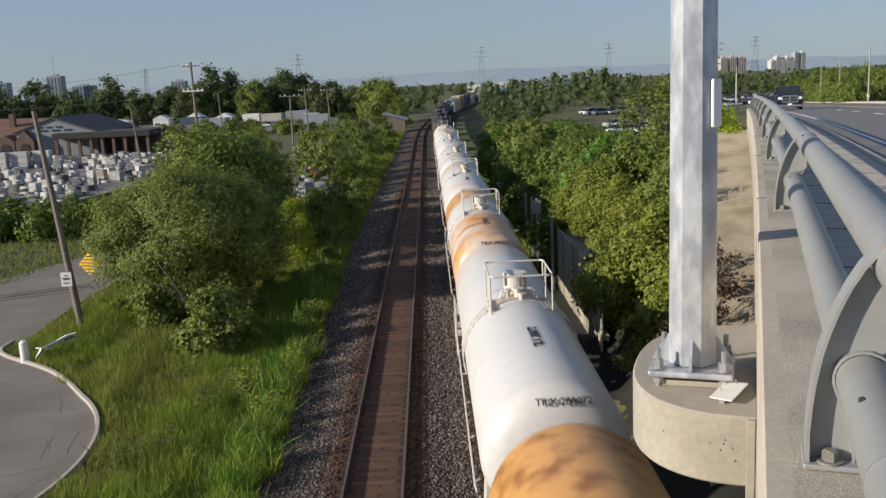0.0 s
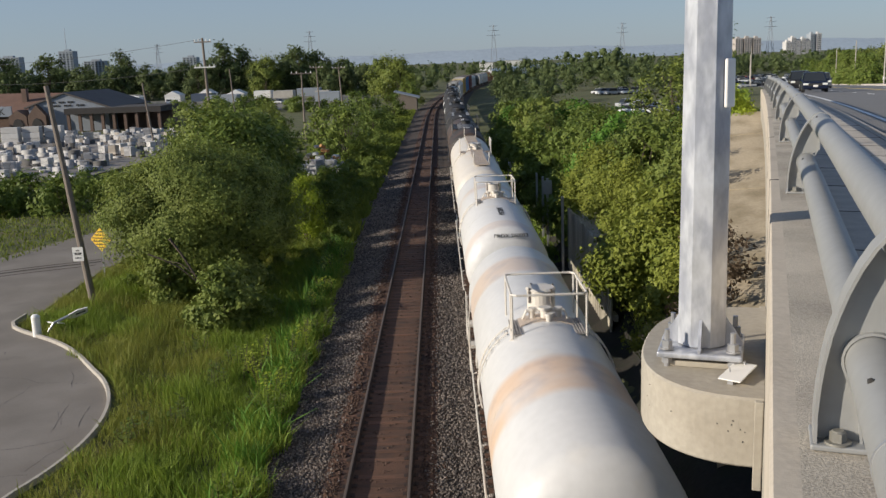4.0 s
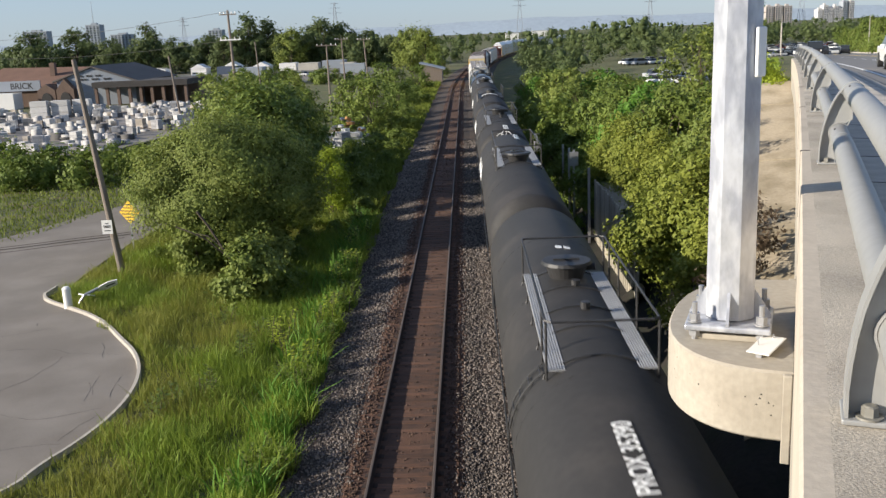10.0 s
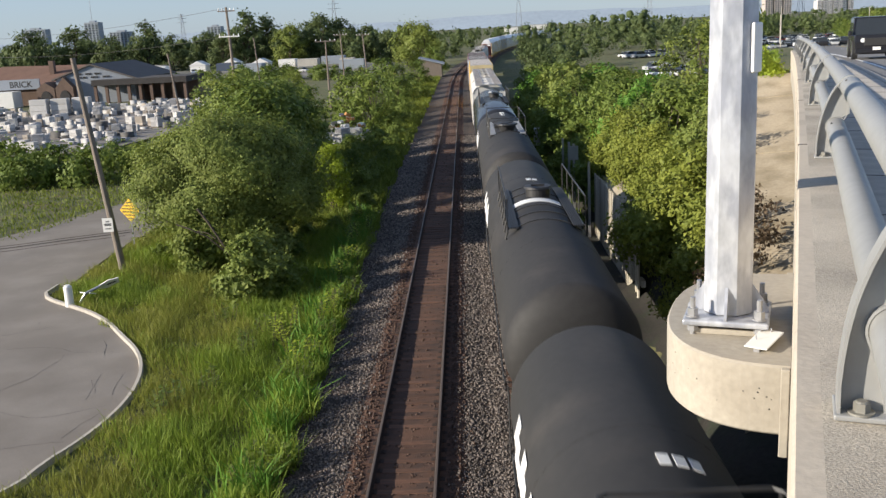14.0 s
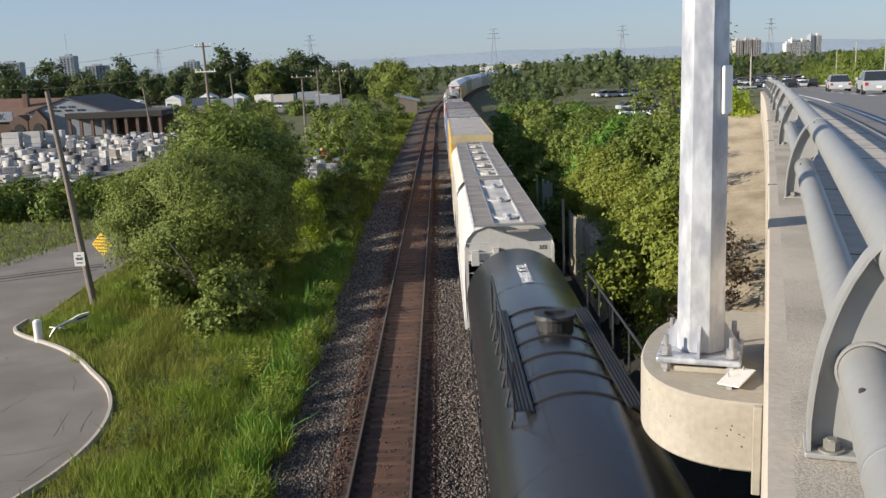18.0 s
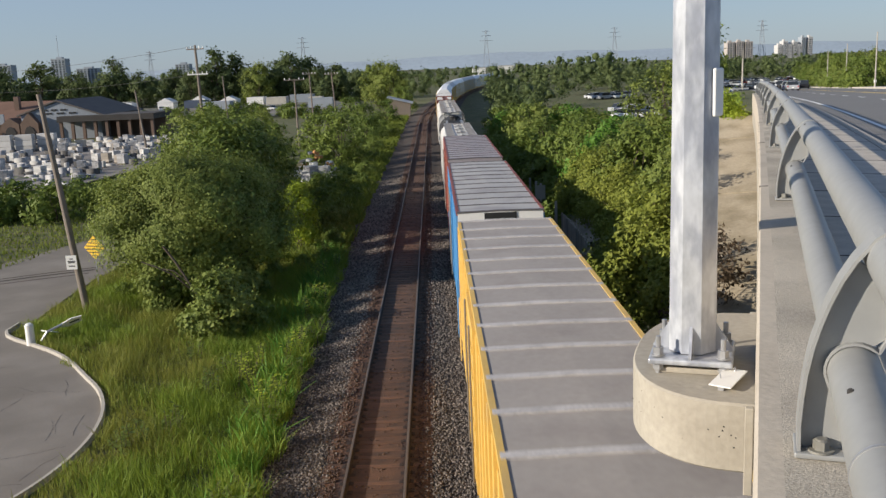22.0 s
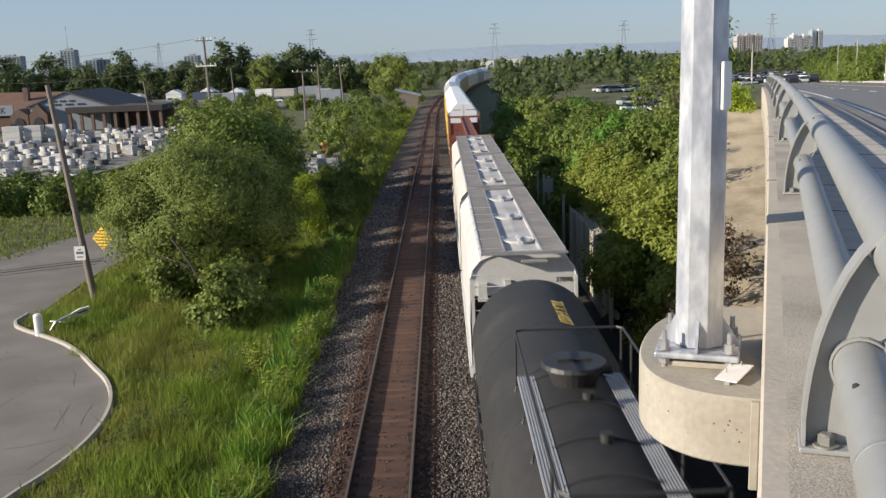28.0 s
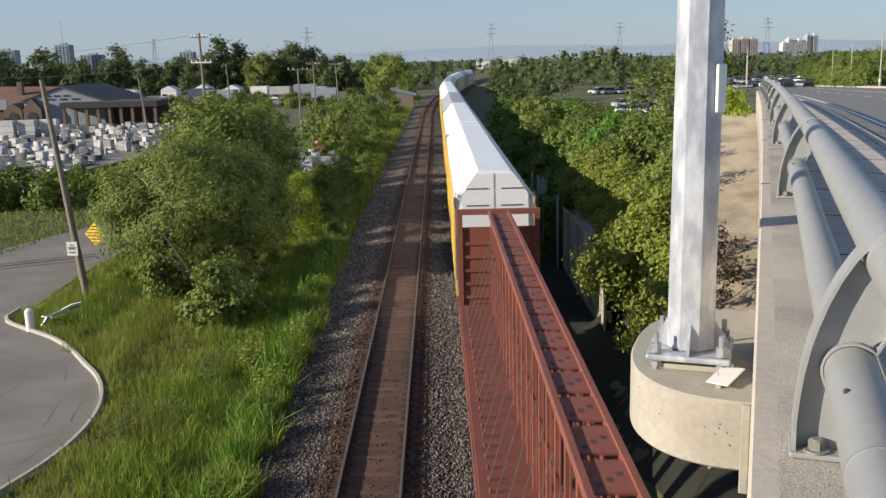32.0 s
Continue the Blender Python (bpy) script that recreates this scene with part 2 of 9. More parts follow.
EDGE_CONCRETE = material("clean_pale_concrete", (0.49, 0.43, 0.35), 0.9, var=0.14, coarse=1.4, fine=40, bump=0.1, second=(0.42, 0.365, 0.295), spread=(0.5, 0.72))
CONCRETE = material("tan_concrete", (0.375, 0.338, 0.278), 0.9, var=0.16, coarse=0.9, fine=26, bump=0.15, second=(0.31, 0.275, 0.222), spread=(0.5, 0.72))
AGGREGATE = material("exposed_aggregate_concrete", (0.45, 0.40, 0.325), 0.95, var=0.6, coarse=1.2, fine=170, bump=0.22, second=(0.36, 0.315, 0.255), spread=(0.45, 0.7))
SIDEWALK = material("pale_sidewalk_concrete", (0.50, 0.45, 0.385), 0.9, var=0.22, coarse=5, fine=110, bump=0.12)
KERB = material("light_kerb_concrete", (0.40, 0.365, 0.315), 0.9, var=0.15, coarse=1.2, fine=20, bump=0.3)
RAILING = material("galvanised_grey_railing", (0.33, 0.33, 0.32), 0.5, 0.25, var=0.10, coarse=0.8, fine=18, bump=0.04)
POLE = material("spangled_galvanised_pole", (0.53, 0.545, 0.575), 0.45, 0.35, var=0.22, coarse=6, fine=26, bump=0.08, second=(0.37, 0.385, 0.43), spread=(0.42, 0.58), stretch=(1, 1, 0.4))
BOLT = material("dull_bolt_steel", (0.26, 0.25, 0.22), 0.55, 0.4, var=0.15, coarse=3, fine=30, bump=0.1)
WOODPOLE = material("weathered_utility_pole", (0.20, 0.165, 0.135), 0.9, var=0.25, coarse=1.5, fine=12, bump=0.4, stretch=(6, 6, 0.5))
BARK = material("tree_bark", (0.09, 0.07, 0.05), 0.95, var=0.3, coarse=2, fine=14, bump=0.6)
LEAF = leaf_material("tree_leaves", (0.080, 0.130, 0.026), (0.195, 0.245, 0.052), 0.28)
LEAF_Y = leaf_material("yellow_green_leaves", (0.185, 0.260, 0.020), (0.38, 0.44, 0.048), 0.3)
LEAF_O = leaf_material("olive_leaves", (0.096, 0.146, 0.030), (0.222, 0.260, 0.060), 0.28)
# olive leaves lightened to stand in for sun on the tree above the wall
LEAF_OY = leaf_material("sun_lightened_olive_leaves", (0.125, 0.165, 0.026), (0.265, 0.290, 0.052), 0.28)
LEAF_B = leaf_material("bright_green_leaves", (0.055, 0.140, 0.018), (0.125, 0.245, 0.034), 0.2)
# distant greens, lifted in base colour to imitate haze
LEAF_D = leaf_material("haze_lifted_distant_leaves", (0.066, 0.098, 0.036), (0.128, 0.160, 0.058), 0.3)
LEAF_P = leaf_material("dark_purple_leaves", (0.060, 0.042, 0.030), (0.12, 0.085, 0.05), 0.2)
GRASS = leaf_material("meadow_grass", (0.128, 0.174, 0.025), (0.285, 0.286, 0.060), 0.3)
GRASS_D = leaf_material("rank_dark_grass", (0.085, 0.132, 0.018), (0.20, 0.235, 0.040), 0.35)
GRASS_G = leaf_material("lush_green_grass", (0.100, 0.178, 0.020), (0.228, 0.300, 0.042), 0.3)


# ---- mesh helpers ----
def part(name, bm, mat, parent=None, label="", smooth=False):
    """Link a bmesh as one mesh object under a thing or a part."""
    me = bpy.data.meshes.new(name)
    if smooth:
        for f in bm.faces:
            f.smooth = True
    bm.to_mesh(me)
    bm.free()
    me.materials.append(mat)
    ob = new(name, me)
    if parent is not None:
        ob.parent = parent
    if label:
        tagged(ob, label)
    return ob


def thing(name, label, category, group="", kind="", at=None):
    ob = new(name)
    ob.empty_display_size = 0.2
    if at is not None:
        ob.matrix_basis = at
    return tagged(ob, label, category, group, kind)


def box(bm, x0, x1, y0, y1, z0, z1, m=None, bevel=0.0):
    r = bmesh.ops.create_cube(bm, size=1.0)
    v = r["verts"]
    bmesh.ops.scale(bm, vec=(x1 - x0, y1 - y0, z1 - z0), verts=v)
    bmesh.ops.translate(bm, vec=((x0 + x1) / 2, (y0 + y1) / 2, (z0 + z1) / 2), verts=v)
    if bevel:
        e = list({e for w in v for e in w.link_edges})
        got = bmesh.ops.bevel(bm, geom=e, offset=bevel, segments=2, affect="EDGES", profile=0.5)
        v = list({w for f in got["faces"] for w in f.verts} | {w for w in v if w.is_valid})
    if m is not None:
        bmesh.ops.transform(bm, matrix=m, verts=v)
    return v


def cyl(bm, a, b, r, r2=None, seg=8, caps=True):
    a, b = Vector(a), Vector(b)
    q = (b - a).to_track_quat("Z", "Y").to_matrix().to_4x4()
    m = Matrix.Translation((a + b) / 2) @ q
    bmesh.ops.create_cone(bm, cap_ends=caps, segments=seg, radius1=r, radius2=r if r2 is None else r2, depth=(b - a).length, matrix=m)


def tube(bm, pts, r, seg=6):
    """A round bar along a polyline."""
    pts = [Vector(p) for p in pts]
    rings = []
    for i, p in enumerate(pts):
        d = (pts[min(i + 1, len(pts) - 1)] - pts[max(i - 1, 0)]).normalized()
        side = d.cross(Vector((0, 0, 1)))
        if side.length < 0.05:
            side = d.cross(Vector((0, 1, 0)))
        side.normalize()
        up = side.cross(d)
        rings.append([bm.verts.new(p + r * (math.cos(k) * side + math.sin(k) * up)) for k in (2 * math.pi * j / seg for j in range(seg))])
    for a, b in zip(rings, rings[1:]):
        for j in range(seg):
            bm.faces.new((a[j], a[(j + 1) % seg], b[(j + 1) % seg], b[j]))
    bm.faces.new(rings[0][::-1])
    bm.faces.new(rings[-1])


def lathe_y(bm, profile, seg=48, z=0.0, x=0.0):
    """A body of revolution round a line along y: profile rows are (y, radius)."""
    rings = []
    for y, r in profile:
        if r < 1e-4:
            rings.append([bm.verts.new((x, y, z))])
        else:
            rings.append([bm.verts.new((x + r * math.cos(2 * math.pi * j / seg), y, z + r * math.sin(2 * math.pi * j / seg))) for j in range(seg)])
    for a, b in zip(rings, rings[1:]):
        for j in range(seg):
            k = (j + 1) % seg
            if len(a) == 1:
                bm.faces.new((a[0], b[j], b[k]))
            elif len(b) == 1:
                bm.faces.new((a[j], b[0], a[k]))
            else:
                bm.faces.new((a[j], b[j], b[k], a[k]))
    bmesh.ops.recalc_face_normals(bm, faces=bm.faces)


def prism(bm, outline, y0, y1, m=None):
    """An outline in x and z, extruded along y."""
    a = [bm.verts.new((x, y0, z)) for x, z in outline]
    b = [bm.verts.new((x, y1, z)) for x, z in outline]
    n = len(outline)
    f = [bm.faces.new(a), bm.faces.new(b[::-1])]
    f += [bm.faces.new((a[i], b[i], b[(i + 1) % n], a[(i + 1) % n])) for i in range(n)]
    bmesh.ops.recalc_face_normals(bm, faces=f)
    if m is not None:
        bmesh.ops.transform(bm, matrix=m, verts=a + b)


def quads(name, verts, faces, mat, smooth=False):
    """A mesh from numpy arrays of vertices and four-cornered faces."""
    me = bpy.data.meshes.new(name)
    me.vertices.add(len(verts))
    me.vertices.foreach_set("co", np.asarray(verts, np.float32).ravel())
    me.loops.add(faces.size)
    me.loops.foreach_set("vertex_index", faces.astype(np.int32).ravel())
    me.polygons.add(len(faces))
    me.polygons.foreach_set("loop_start", np.arange(0, faces.size, faces.shape[1], dtype=np.int32))
    me.polygons.foreach_set("loop_total", np.full(len(faces), faces.shape[1], np.int32))
    if smooth:
        me.polygons.foreach_set("use_smooth", np.ones(len(faces), bool))
    me.update(calc_edges=True)
    me.materials.append(mat)
    return me


def lettering(name, text, size, mat, parent, m, label=""):
    """Words in the built-in font, as a thin mesh."""
    cu = bpy.data.curves.new(name, "FONT")
    cu.body, cu.size, cu.extrude, cu.align_x, cu.align_y = text, size, 0.002, "CENTER", "CENTER"
    cu.offset = size * 0.018
    tmp = bpy.data.objects.new(name, cu)
    me = bpy.data.meshes.new_from_object(tmp)
    bpy.data.objects.remove(tmp)
    bpy.data.curves.remove(cu)
    me.materials.clear()
    me.materials.append(mat)
    ob = new(name, me)
    ob.parent = parent
    ob.matrix_basis = m
    if label:
        tagged(ob, label)
    return ob


# ---- the line of the railway: straight, then a long bend to the right ----
BEND_Y, BEND_R = 160.0, 1700.0
X_LEFT, X_TRAIN = -1.82, 2.14


def on_track(s, x):
    """The place and heading at s metres along the line, x metres to its right."""
    if s <= BEND_Y:
        return Vector((x, s, 0)), 0.0
    a = (s - BEND_Y) / BEND_R
    return Vector((BEND_R - (BEND_R - x) * math.cos(a), BEND_Y + (BEND_R - x) * math.sin(a), 0)), -a


def track_pose(s, x=X_TRAIN):
    p, a = on_track(s, x)
    return Matrix.Translation(p) @ Matrix.Rotation(a, 4, "Z")


SPEED = 14.0
CARS = []


def run_on_rails(ob, u, turned=False):
    """Note a railway car whose middle lies u metres along the line at the start, turned end for end or not."""
    end = Matrix.Rotation(math.pi if turned else 0.0, 4, "Z")
    CARS.append((ob, u, end))
    ob.matrix_basis = track_pose(u) @ end
    return ob


# ---- ground ----
BR_O, BR_D, BR_N = Vector((0.78, 1.97)), Vector((0.3325, 0.9431)), Vector((0.9431, -0.3325))


def road_shift(s):
    """How far the road has drifted to the left of a straight line."""
    s = np.asarray(s, float)
    return -np.where(s < 45, 0.00025 * s * np.abs(s), 0.506 + 0.0225 * (s - 45))


def road_level(s):
    """The height of the parapet's top: over a crest, down a ramp, then level."""
    s = np.asarray(s, float)
    k = np.clip(s / 4.4, None, 13.636)
    z = 9.055 - 2.2 * (0.024 * k + 0.0015 * k * k * (k > 0)) - 0.0325 * np.clip(s - 60, 0, None)
    return np.maximum(z, 0.9)


def bridge_at(s, n, z=0.0):
    """A place s metres along the bridge from the nearest railing post, n metres to the right of the posts' outer edge, z over the parapet's top."""
    p = BR_O + BR_D * s + BR_N * (n + float(road_shift(s)))
    return Vector((p.x, p.y, float(road_level(s)) + z))


def smooth_step(a, b, x):
    t = np.clip((x - a) / (b - a), 0, 1)
    return t * t * (3 - 2 * t)


def height(x, y):
    """The ground's height: level by the railway, a bank that carries the road up on the right."""
    x, y = np.asarray(x, float), np.asarray(y, float)
    z = -0.45 + 0.0 * x
    z = z - 0.35 * smooth_step(3.5, 4.6, x) * (1 - smooth_step(8, 12, x))
    s = (x - 0.78) * 0.3325 + (y - 1.97) * 0.9431
    n = (x - 0.78) * 0.9431 - (y - 1.97) * 0.3325 - road_shift(s)
    top = np.maximum(road_level(s) - 0.95, 0.2)
    top = np.minimum(top, 1.2 + 0.232 * (s - 13))
    # the bank beside the road, steep by the bridge and wider further on
    reach = np.clip(3.4 + 0.09 * (s - 20), 3.4, 11.0)
    ride = smooth_step(-1.0, 0.0, (n + 0.3) / reach)
    ride = ride * smooth_step(12, 14, s) * (1 - smooth_step(19, 30, n))
    z = z + (top - z) * np.clip(ride, 0, 1)
    # the terrace behind the timber retaining wall
    wall_top = 0.9 + 1.5 * smooth_step(27, 41, y)
    walled = smooth_step(35.5, 36.5, y) * (1 - smooth_step(46, 47, y))
    rise = walled * smooth_step(6.4, 6.6, x) + (1 - walled) * smooth_step(6.2, 8.2, x)
    terrace = rise * smooth_step(23, 25, y) * (1 - smooth_step(75, 110, y)) * (n < 0)
    z = np.maximum(z, -0.8 + (0.8 + wall_top) * terrace)
    far = smooth_step(60, 160, y) * smooth_step(8, 60, np.abs(x))
    return z + 0.35 * far


def ground_sheet():
    """One sheet of ground that reaches the horizon, finer near the line."""
    def lines(near0, near1, step, far0, far1):
        a = list(np.arange(near0, near1 + 1e-6, step))
        v, d = near1, step
        while v < far1:
            d *= 1.18
            v += d
            a.append(v)
        v, d = near0, step
        while v > far0:
            d *= 1.18
            v -= d
            a.insert(0, v)
        return np.array(a)
    xs, ys = lines(-22, 40, 0.8, -3800, 3800), lines(-10, 130, 1.0, -1500, 4600)
    xs = np.sort(np.concatenate([xs, [6.41, 6.6]]))
    gx, gy = np.meshgrid(xs, ys)
    v = np.stack([gx, gy, height(gx, gy)], -1).reshape(-1, 3)
    nx = len(xs)
    i = (np.arange(len(ys) - 1)[:, None] * nx + np.arange(nx - 1)[None]).ravel()
    ob = new("ground", quads("ground", v, np.stack([i, i + 1, i + nx + 1, i + nx], 1), EARTH, True))
    tagged(ob, "level earth and rough grass with a bank under the road", "ground", kind="structure")


ground_sheet()


# ---- railway tracks ----
def along(s0, s1, step):
    n = max(2, int((s1 - s0) / step) + 1)
    return [s0 + (s1 - s0) * i / (n - 1) for i in range(n)]


def sweep(bm, x, outline, s0, s1, step=6.0):
    """An outline of (x, z) pairs swept along the line."""
    rings = []
    for s in along(s0, s1, step):
        m = track_pose(s, x)
        rings.append([bm.verts.new(m @ Vector((a, 0, z))) for a, z in outline])
    n = len(outline)
    for a, b in zip(rings, rings[1:]):
        for j in range(n):
            bm.faces.new((a[j], a[(j + 1) % n], b[(j + 1) % n], b[j]))
    bm.faces.new(rings[0][::-1])
    bm.faces.new(rings[-1])
    bmesh.ops.recalc_face_normals(bm, faces=bm.faces)


RAIL_OUTLINE = [(-0.07, -0.17), (0.07, -0.17), (0.07, -0.155), (0.012, -0.13), (0.012, -0.045), (0.036, -0.035), (0.036, -0.004), (-0.036, -0.004), (-0.036, -0.035), (-0.012, -0.045), (-0.012, -0.13), (-0.07, -0.155)]
HEAD_OUTLINE = [(-0.034, -0.006), (0.034, -0.006), (0.034, -0.001), (0.022, 0.004), (-0.022, 0.004), (-0.034, -0.001)]


def ballast_bed():
    bm = bmesh.new()
    prof = [(-6.4, -0.85), (-5.5, -0.42), (-4.5, -0.36), (-3.35, -0.215), (-1.8, -0.20), (-0.3, -0.225), (0.2, -0.26), (0.6, -0.225), (2.14, -0.20), (3.7, -0.215), (4.6, -0.6), (5.1, -0.85), (0, -1.0)]
    sweep(bm, 0.0, prof, -60, 620, 5.0)
    ob = part("ballast_bed", bm, BALLAST, None)
    tagged(ob, "brown-grey crushed stone ballast under the tracks", "track bed", kind="structure")
    return ob


BED = ballast_bed()


def railway_track(x, label, s_parts):
    t = thing("railway_track", label, "railway track", "railway tracks")
    for off in (-0.7525, 0.7525):
        bm = bmesh.new()
        sweep(bm, x + off, RAIL_OUTLINE, -60, 600, 5.0)
        r = part("rail", bm, RAIL, t, "rust-brown steel rail")
        bm = bmesh.new()
        sweep(bm, x + off, HEAD_OUTLINE, -60, 600, 5.0)
        part("running_surface", bm, RAIL_TOP, r, "polished rail head")
    return t


TRACK_L = railway_track(X_LEFT, "empty single railway track with rusty rails on brown wooden ties", (14, 110))
TRACK_R = railway_track(X_TRAIN, "railway track under the freight train on wooden ties", None)


# ---- railway cars ----
CAP = [(0.0, 0.0), (0.06, 0.42), (0.18, 0.70), (0.34, 0.88), (0.52, 0.97), (0.72, 1.0)]


def tank_profile(half, r):
    left = [(-half + d * 0.95, k * r) for d, k in CAP]
    return left + [(y * -1, q) for y, q in left[::-1]]


def bogies(ob, length):
    """Two trucks with their wheelsets, couplers and the centre sill."""
    for end in (-1, 1):
        c = end * (length / 2 - 2.3)
        bm = bmesh.new()
        for sx in (-1, 1):
            box(bm, sx * 1.02 - 0.09, sx * 1.02 + 0.09, c - 1.15, c + 1.15, 0.38, 0.62, bevel=0.03)
        box(bm, -1.1, 1.1, c - 0.25, c + 0.25, 0.5, 0.8)
        tr = part("truck", bm, DARK, ob)
        for a in (-0.88, 0.88):
            bm = bmesh.new()
            cyl(bm, (-0.8, c + a, 0.46), (0.8, c + a, 0.46), 0.08, seg=8)
            for sx in (-1, 1):
                cyl(bm, (sx * 0.69, c + a, 0.46), (sx * 0.82, c + a, 0.46), 0.455, seg=20)
            part("wheelset", bm, STEEL, tr)
        bm = bmesh.new()
        y = end * (length / 2 - 0.3)
        box(bm, -0.12, 0.12, y - 0.35, y + 0.33, 0.72, 0.98, bevel=0.03)
        part("coupler", bm, DARK, ob)


def guard_rail(ob, x0, x1, y0, y1, z0, z1, mat, r=0.024, extra=()):
    """A handrail round a rectangle: one bent top bar and a post at each corner, with more posts where named."""
    c = [(x0, y0), (x1, y0), (x1, y1), (x0, y1)]
    mid = ((x0 + x1) / 2, y0)
    loop = [mid]
    for k in (1, 2, 3, 0):
        (a, b), (p, q), (n, o) = c[k - 1], c[k], c[(k + 1) % 4]
        for (e, f), s in (((a, b), 0.1), ((n, o), 0.1)):
            d = math.hypot(e - p, f - q)
            loop.append((p + (e - p) * s / d, q + (f - q) * s / d))
    loop.append(mid)
    bm = bmesh.new()
    tube(bm, [(x, y, z1) for x, y in loop], r)
    rail = part("guard_rail", bm, mat, ob)
    for x, y in c + list(extra):
        x, y = x + (0.012 if x < 0 else -0.012), y + (0.012 if y < (y0 + y1) / 2 else -0.012)
        bm = bmesh.new()
        cyl(bm, (x, y, z0), (x, y, z1 - 0.01), r, seg=6)
        part("rail_post", bm, mat, rail)
    return rail


def slatted(bm, x0, x1, y0, y1, z, along_y=True, pitch=0.06, width=0.028):
    """A grating: a plate with close deep grooves between its bars."""
    turn = None
    if not along_y:
        x0, x1, y0, y1 = y0, y1, -x1, -x0
        turn = Matrix.Rotation(radians(90), 4, "Z")
    n = max(2, int((x1 - x0) / pitch))
    p = (x1 - x0) / n
    line = []
    for i in range(n):
        x = x0 + i * p
        line += [(x, z), (x + width, z), (x + width, z - 0.028), (x + p, z - 0.028)]
    line = line[:-2] + [(x1, z - 0.028)]
    prism(bm, [(x0, z - 0.04)] + line + [(x1, z - 0.04)], y0, y1, turn)


def arch(bm, r, zc, y, a0, a1, w, t=0.012):
    """A strap over the top of a tank, between two angles from the vertical."""
    pts = [(math.sin(k) * (r + t), zc + math.cos(k) * (r + t)) for k in (a0 + (a1 - a0) * i / 16 for i in range(17))]
    inn = [(math.sin(k) * (r - 0.02), zc + math.cos(k) * (r - 0.02)) for k in (a1 + (a0 - a1) * i / 16 for i in range(17))]
    prism(bm, pts + inn, y - w / 2, y + w / 2)


def rusted_white(seed, patches):
    """White tank paint with orange rust-coloured product stains lying over the top as rings round the car, each (y, half width, strength)."""
    m = WHITE.copy()
    m.name = "stained_white_tank_paint"
    n, l = m.node_tree.nodes, m.node_tree.links
    p = n["Principled BSDF"]
    src = p.inputs["Base Color"].links[0].from_socket
    co = n.new("ShaderNodeTexCoord")
    sep = n.new("ShaderNodeSeparateXYZ")
    l.new(co.outputs["Object"], sep.inputs[0])
    tex = n.new("ShaderNodeTexNoise")
    tex.inputs["Scale"].default_value, tex.inputs["Detail"].default_value = 0.42, 4.0
    off = n.new("ShaderNodeVectorMath")
    off.inputs[1].default_value = (seed * 7.3, 0, seed)
    l.new(co.outputs["Object"], off.inputs[0])
    l.new(off.outputs[0], tex.inputs["Vector"])
    total = None
    for y, half, power in patches:
        d = n.new("ShaderNodeMath")
        d.operation = "SUBTRACT"
        d.inputs[1].default_value = y
        l.new(sep.outputs[1], d.inputs[0])
        ab = n.new("ShaderNodeMath")
        ab.operation = "ABSOLUTE"
        l.new(d.outputs[0], ab.inputs[0])
        r = n.new("ShaderNodeMapRange")
        r.inputs[1].default_value, r.inputs[2].default_value, r.inputs[3].default_value, r.inputs[4].default_value = half * 0.75, half * 1.1, power, 0.0
        l.new(ab.outputs[0], r.inputs[0])
        if total is None:
            total = r.outputs[0]
        else:
            ad = n.new("ShaderNodeMath")
            ad.operation = "MAXIMUM"
            l.new(total, ad.inputs[0])
            l.new(r.outputs[0], ad.inputs[1])
            total = ad.outputs[0]
    mul = n.new("ShaderNodeMath")
    mul.operation = "MULTIPLY"
    ramp = n.new("ShaderNodeMapRange")
    ramp.inputs[1].default_value, ramp.inputs[2].default_value = 0.22, 0.46
    l.new(tex.outputs["Fac"], ramp.inputs[0])
    l.new(ramp.outputs[0], mul.inputs[0])
    l.new(total, mul.inputs[1])
    mix = n.new("ShaderNodeMix")
    mix.data_type = "RGBA"
    l.new(mul.outputs[0], mix.inputs["Factor"])
    l.new(src, mix.inputs["A"])
    deep = n.new("ShaderNodeMix")
    deep.data_type = "RGBA"
    t2 = n.new("ShaderNodeTexNoise")
    t2.inputs["Scale"].default_value, t2.inputs["Detail"].default_value = 1.6, 6.0
    l.new(off.outputs[0], t2.inputs["Vector"])
    deep.inputs["A"].default_value, deep.inputs["B"].default_value = (0.62, 0.32, 0.10, 1), (0.30, 0.12, 0.035, 1)
    r2 = n.new("ShaderNodeMapRange")
    r2.inputs[1].default_value, r2.inputs[2].default_value = 0.48, 0.68
    l.new(t2.outputs["Fac"], r2.inputs[0])
    l.new(r2.outputs[0], deep.inputs["Factor"])
    l.new(deep.outputs["Result"], mix.inputs["B"])
    l.new(mix.outputs["Result"], p.inputs["Base Color"])
    return m


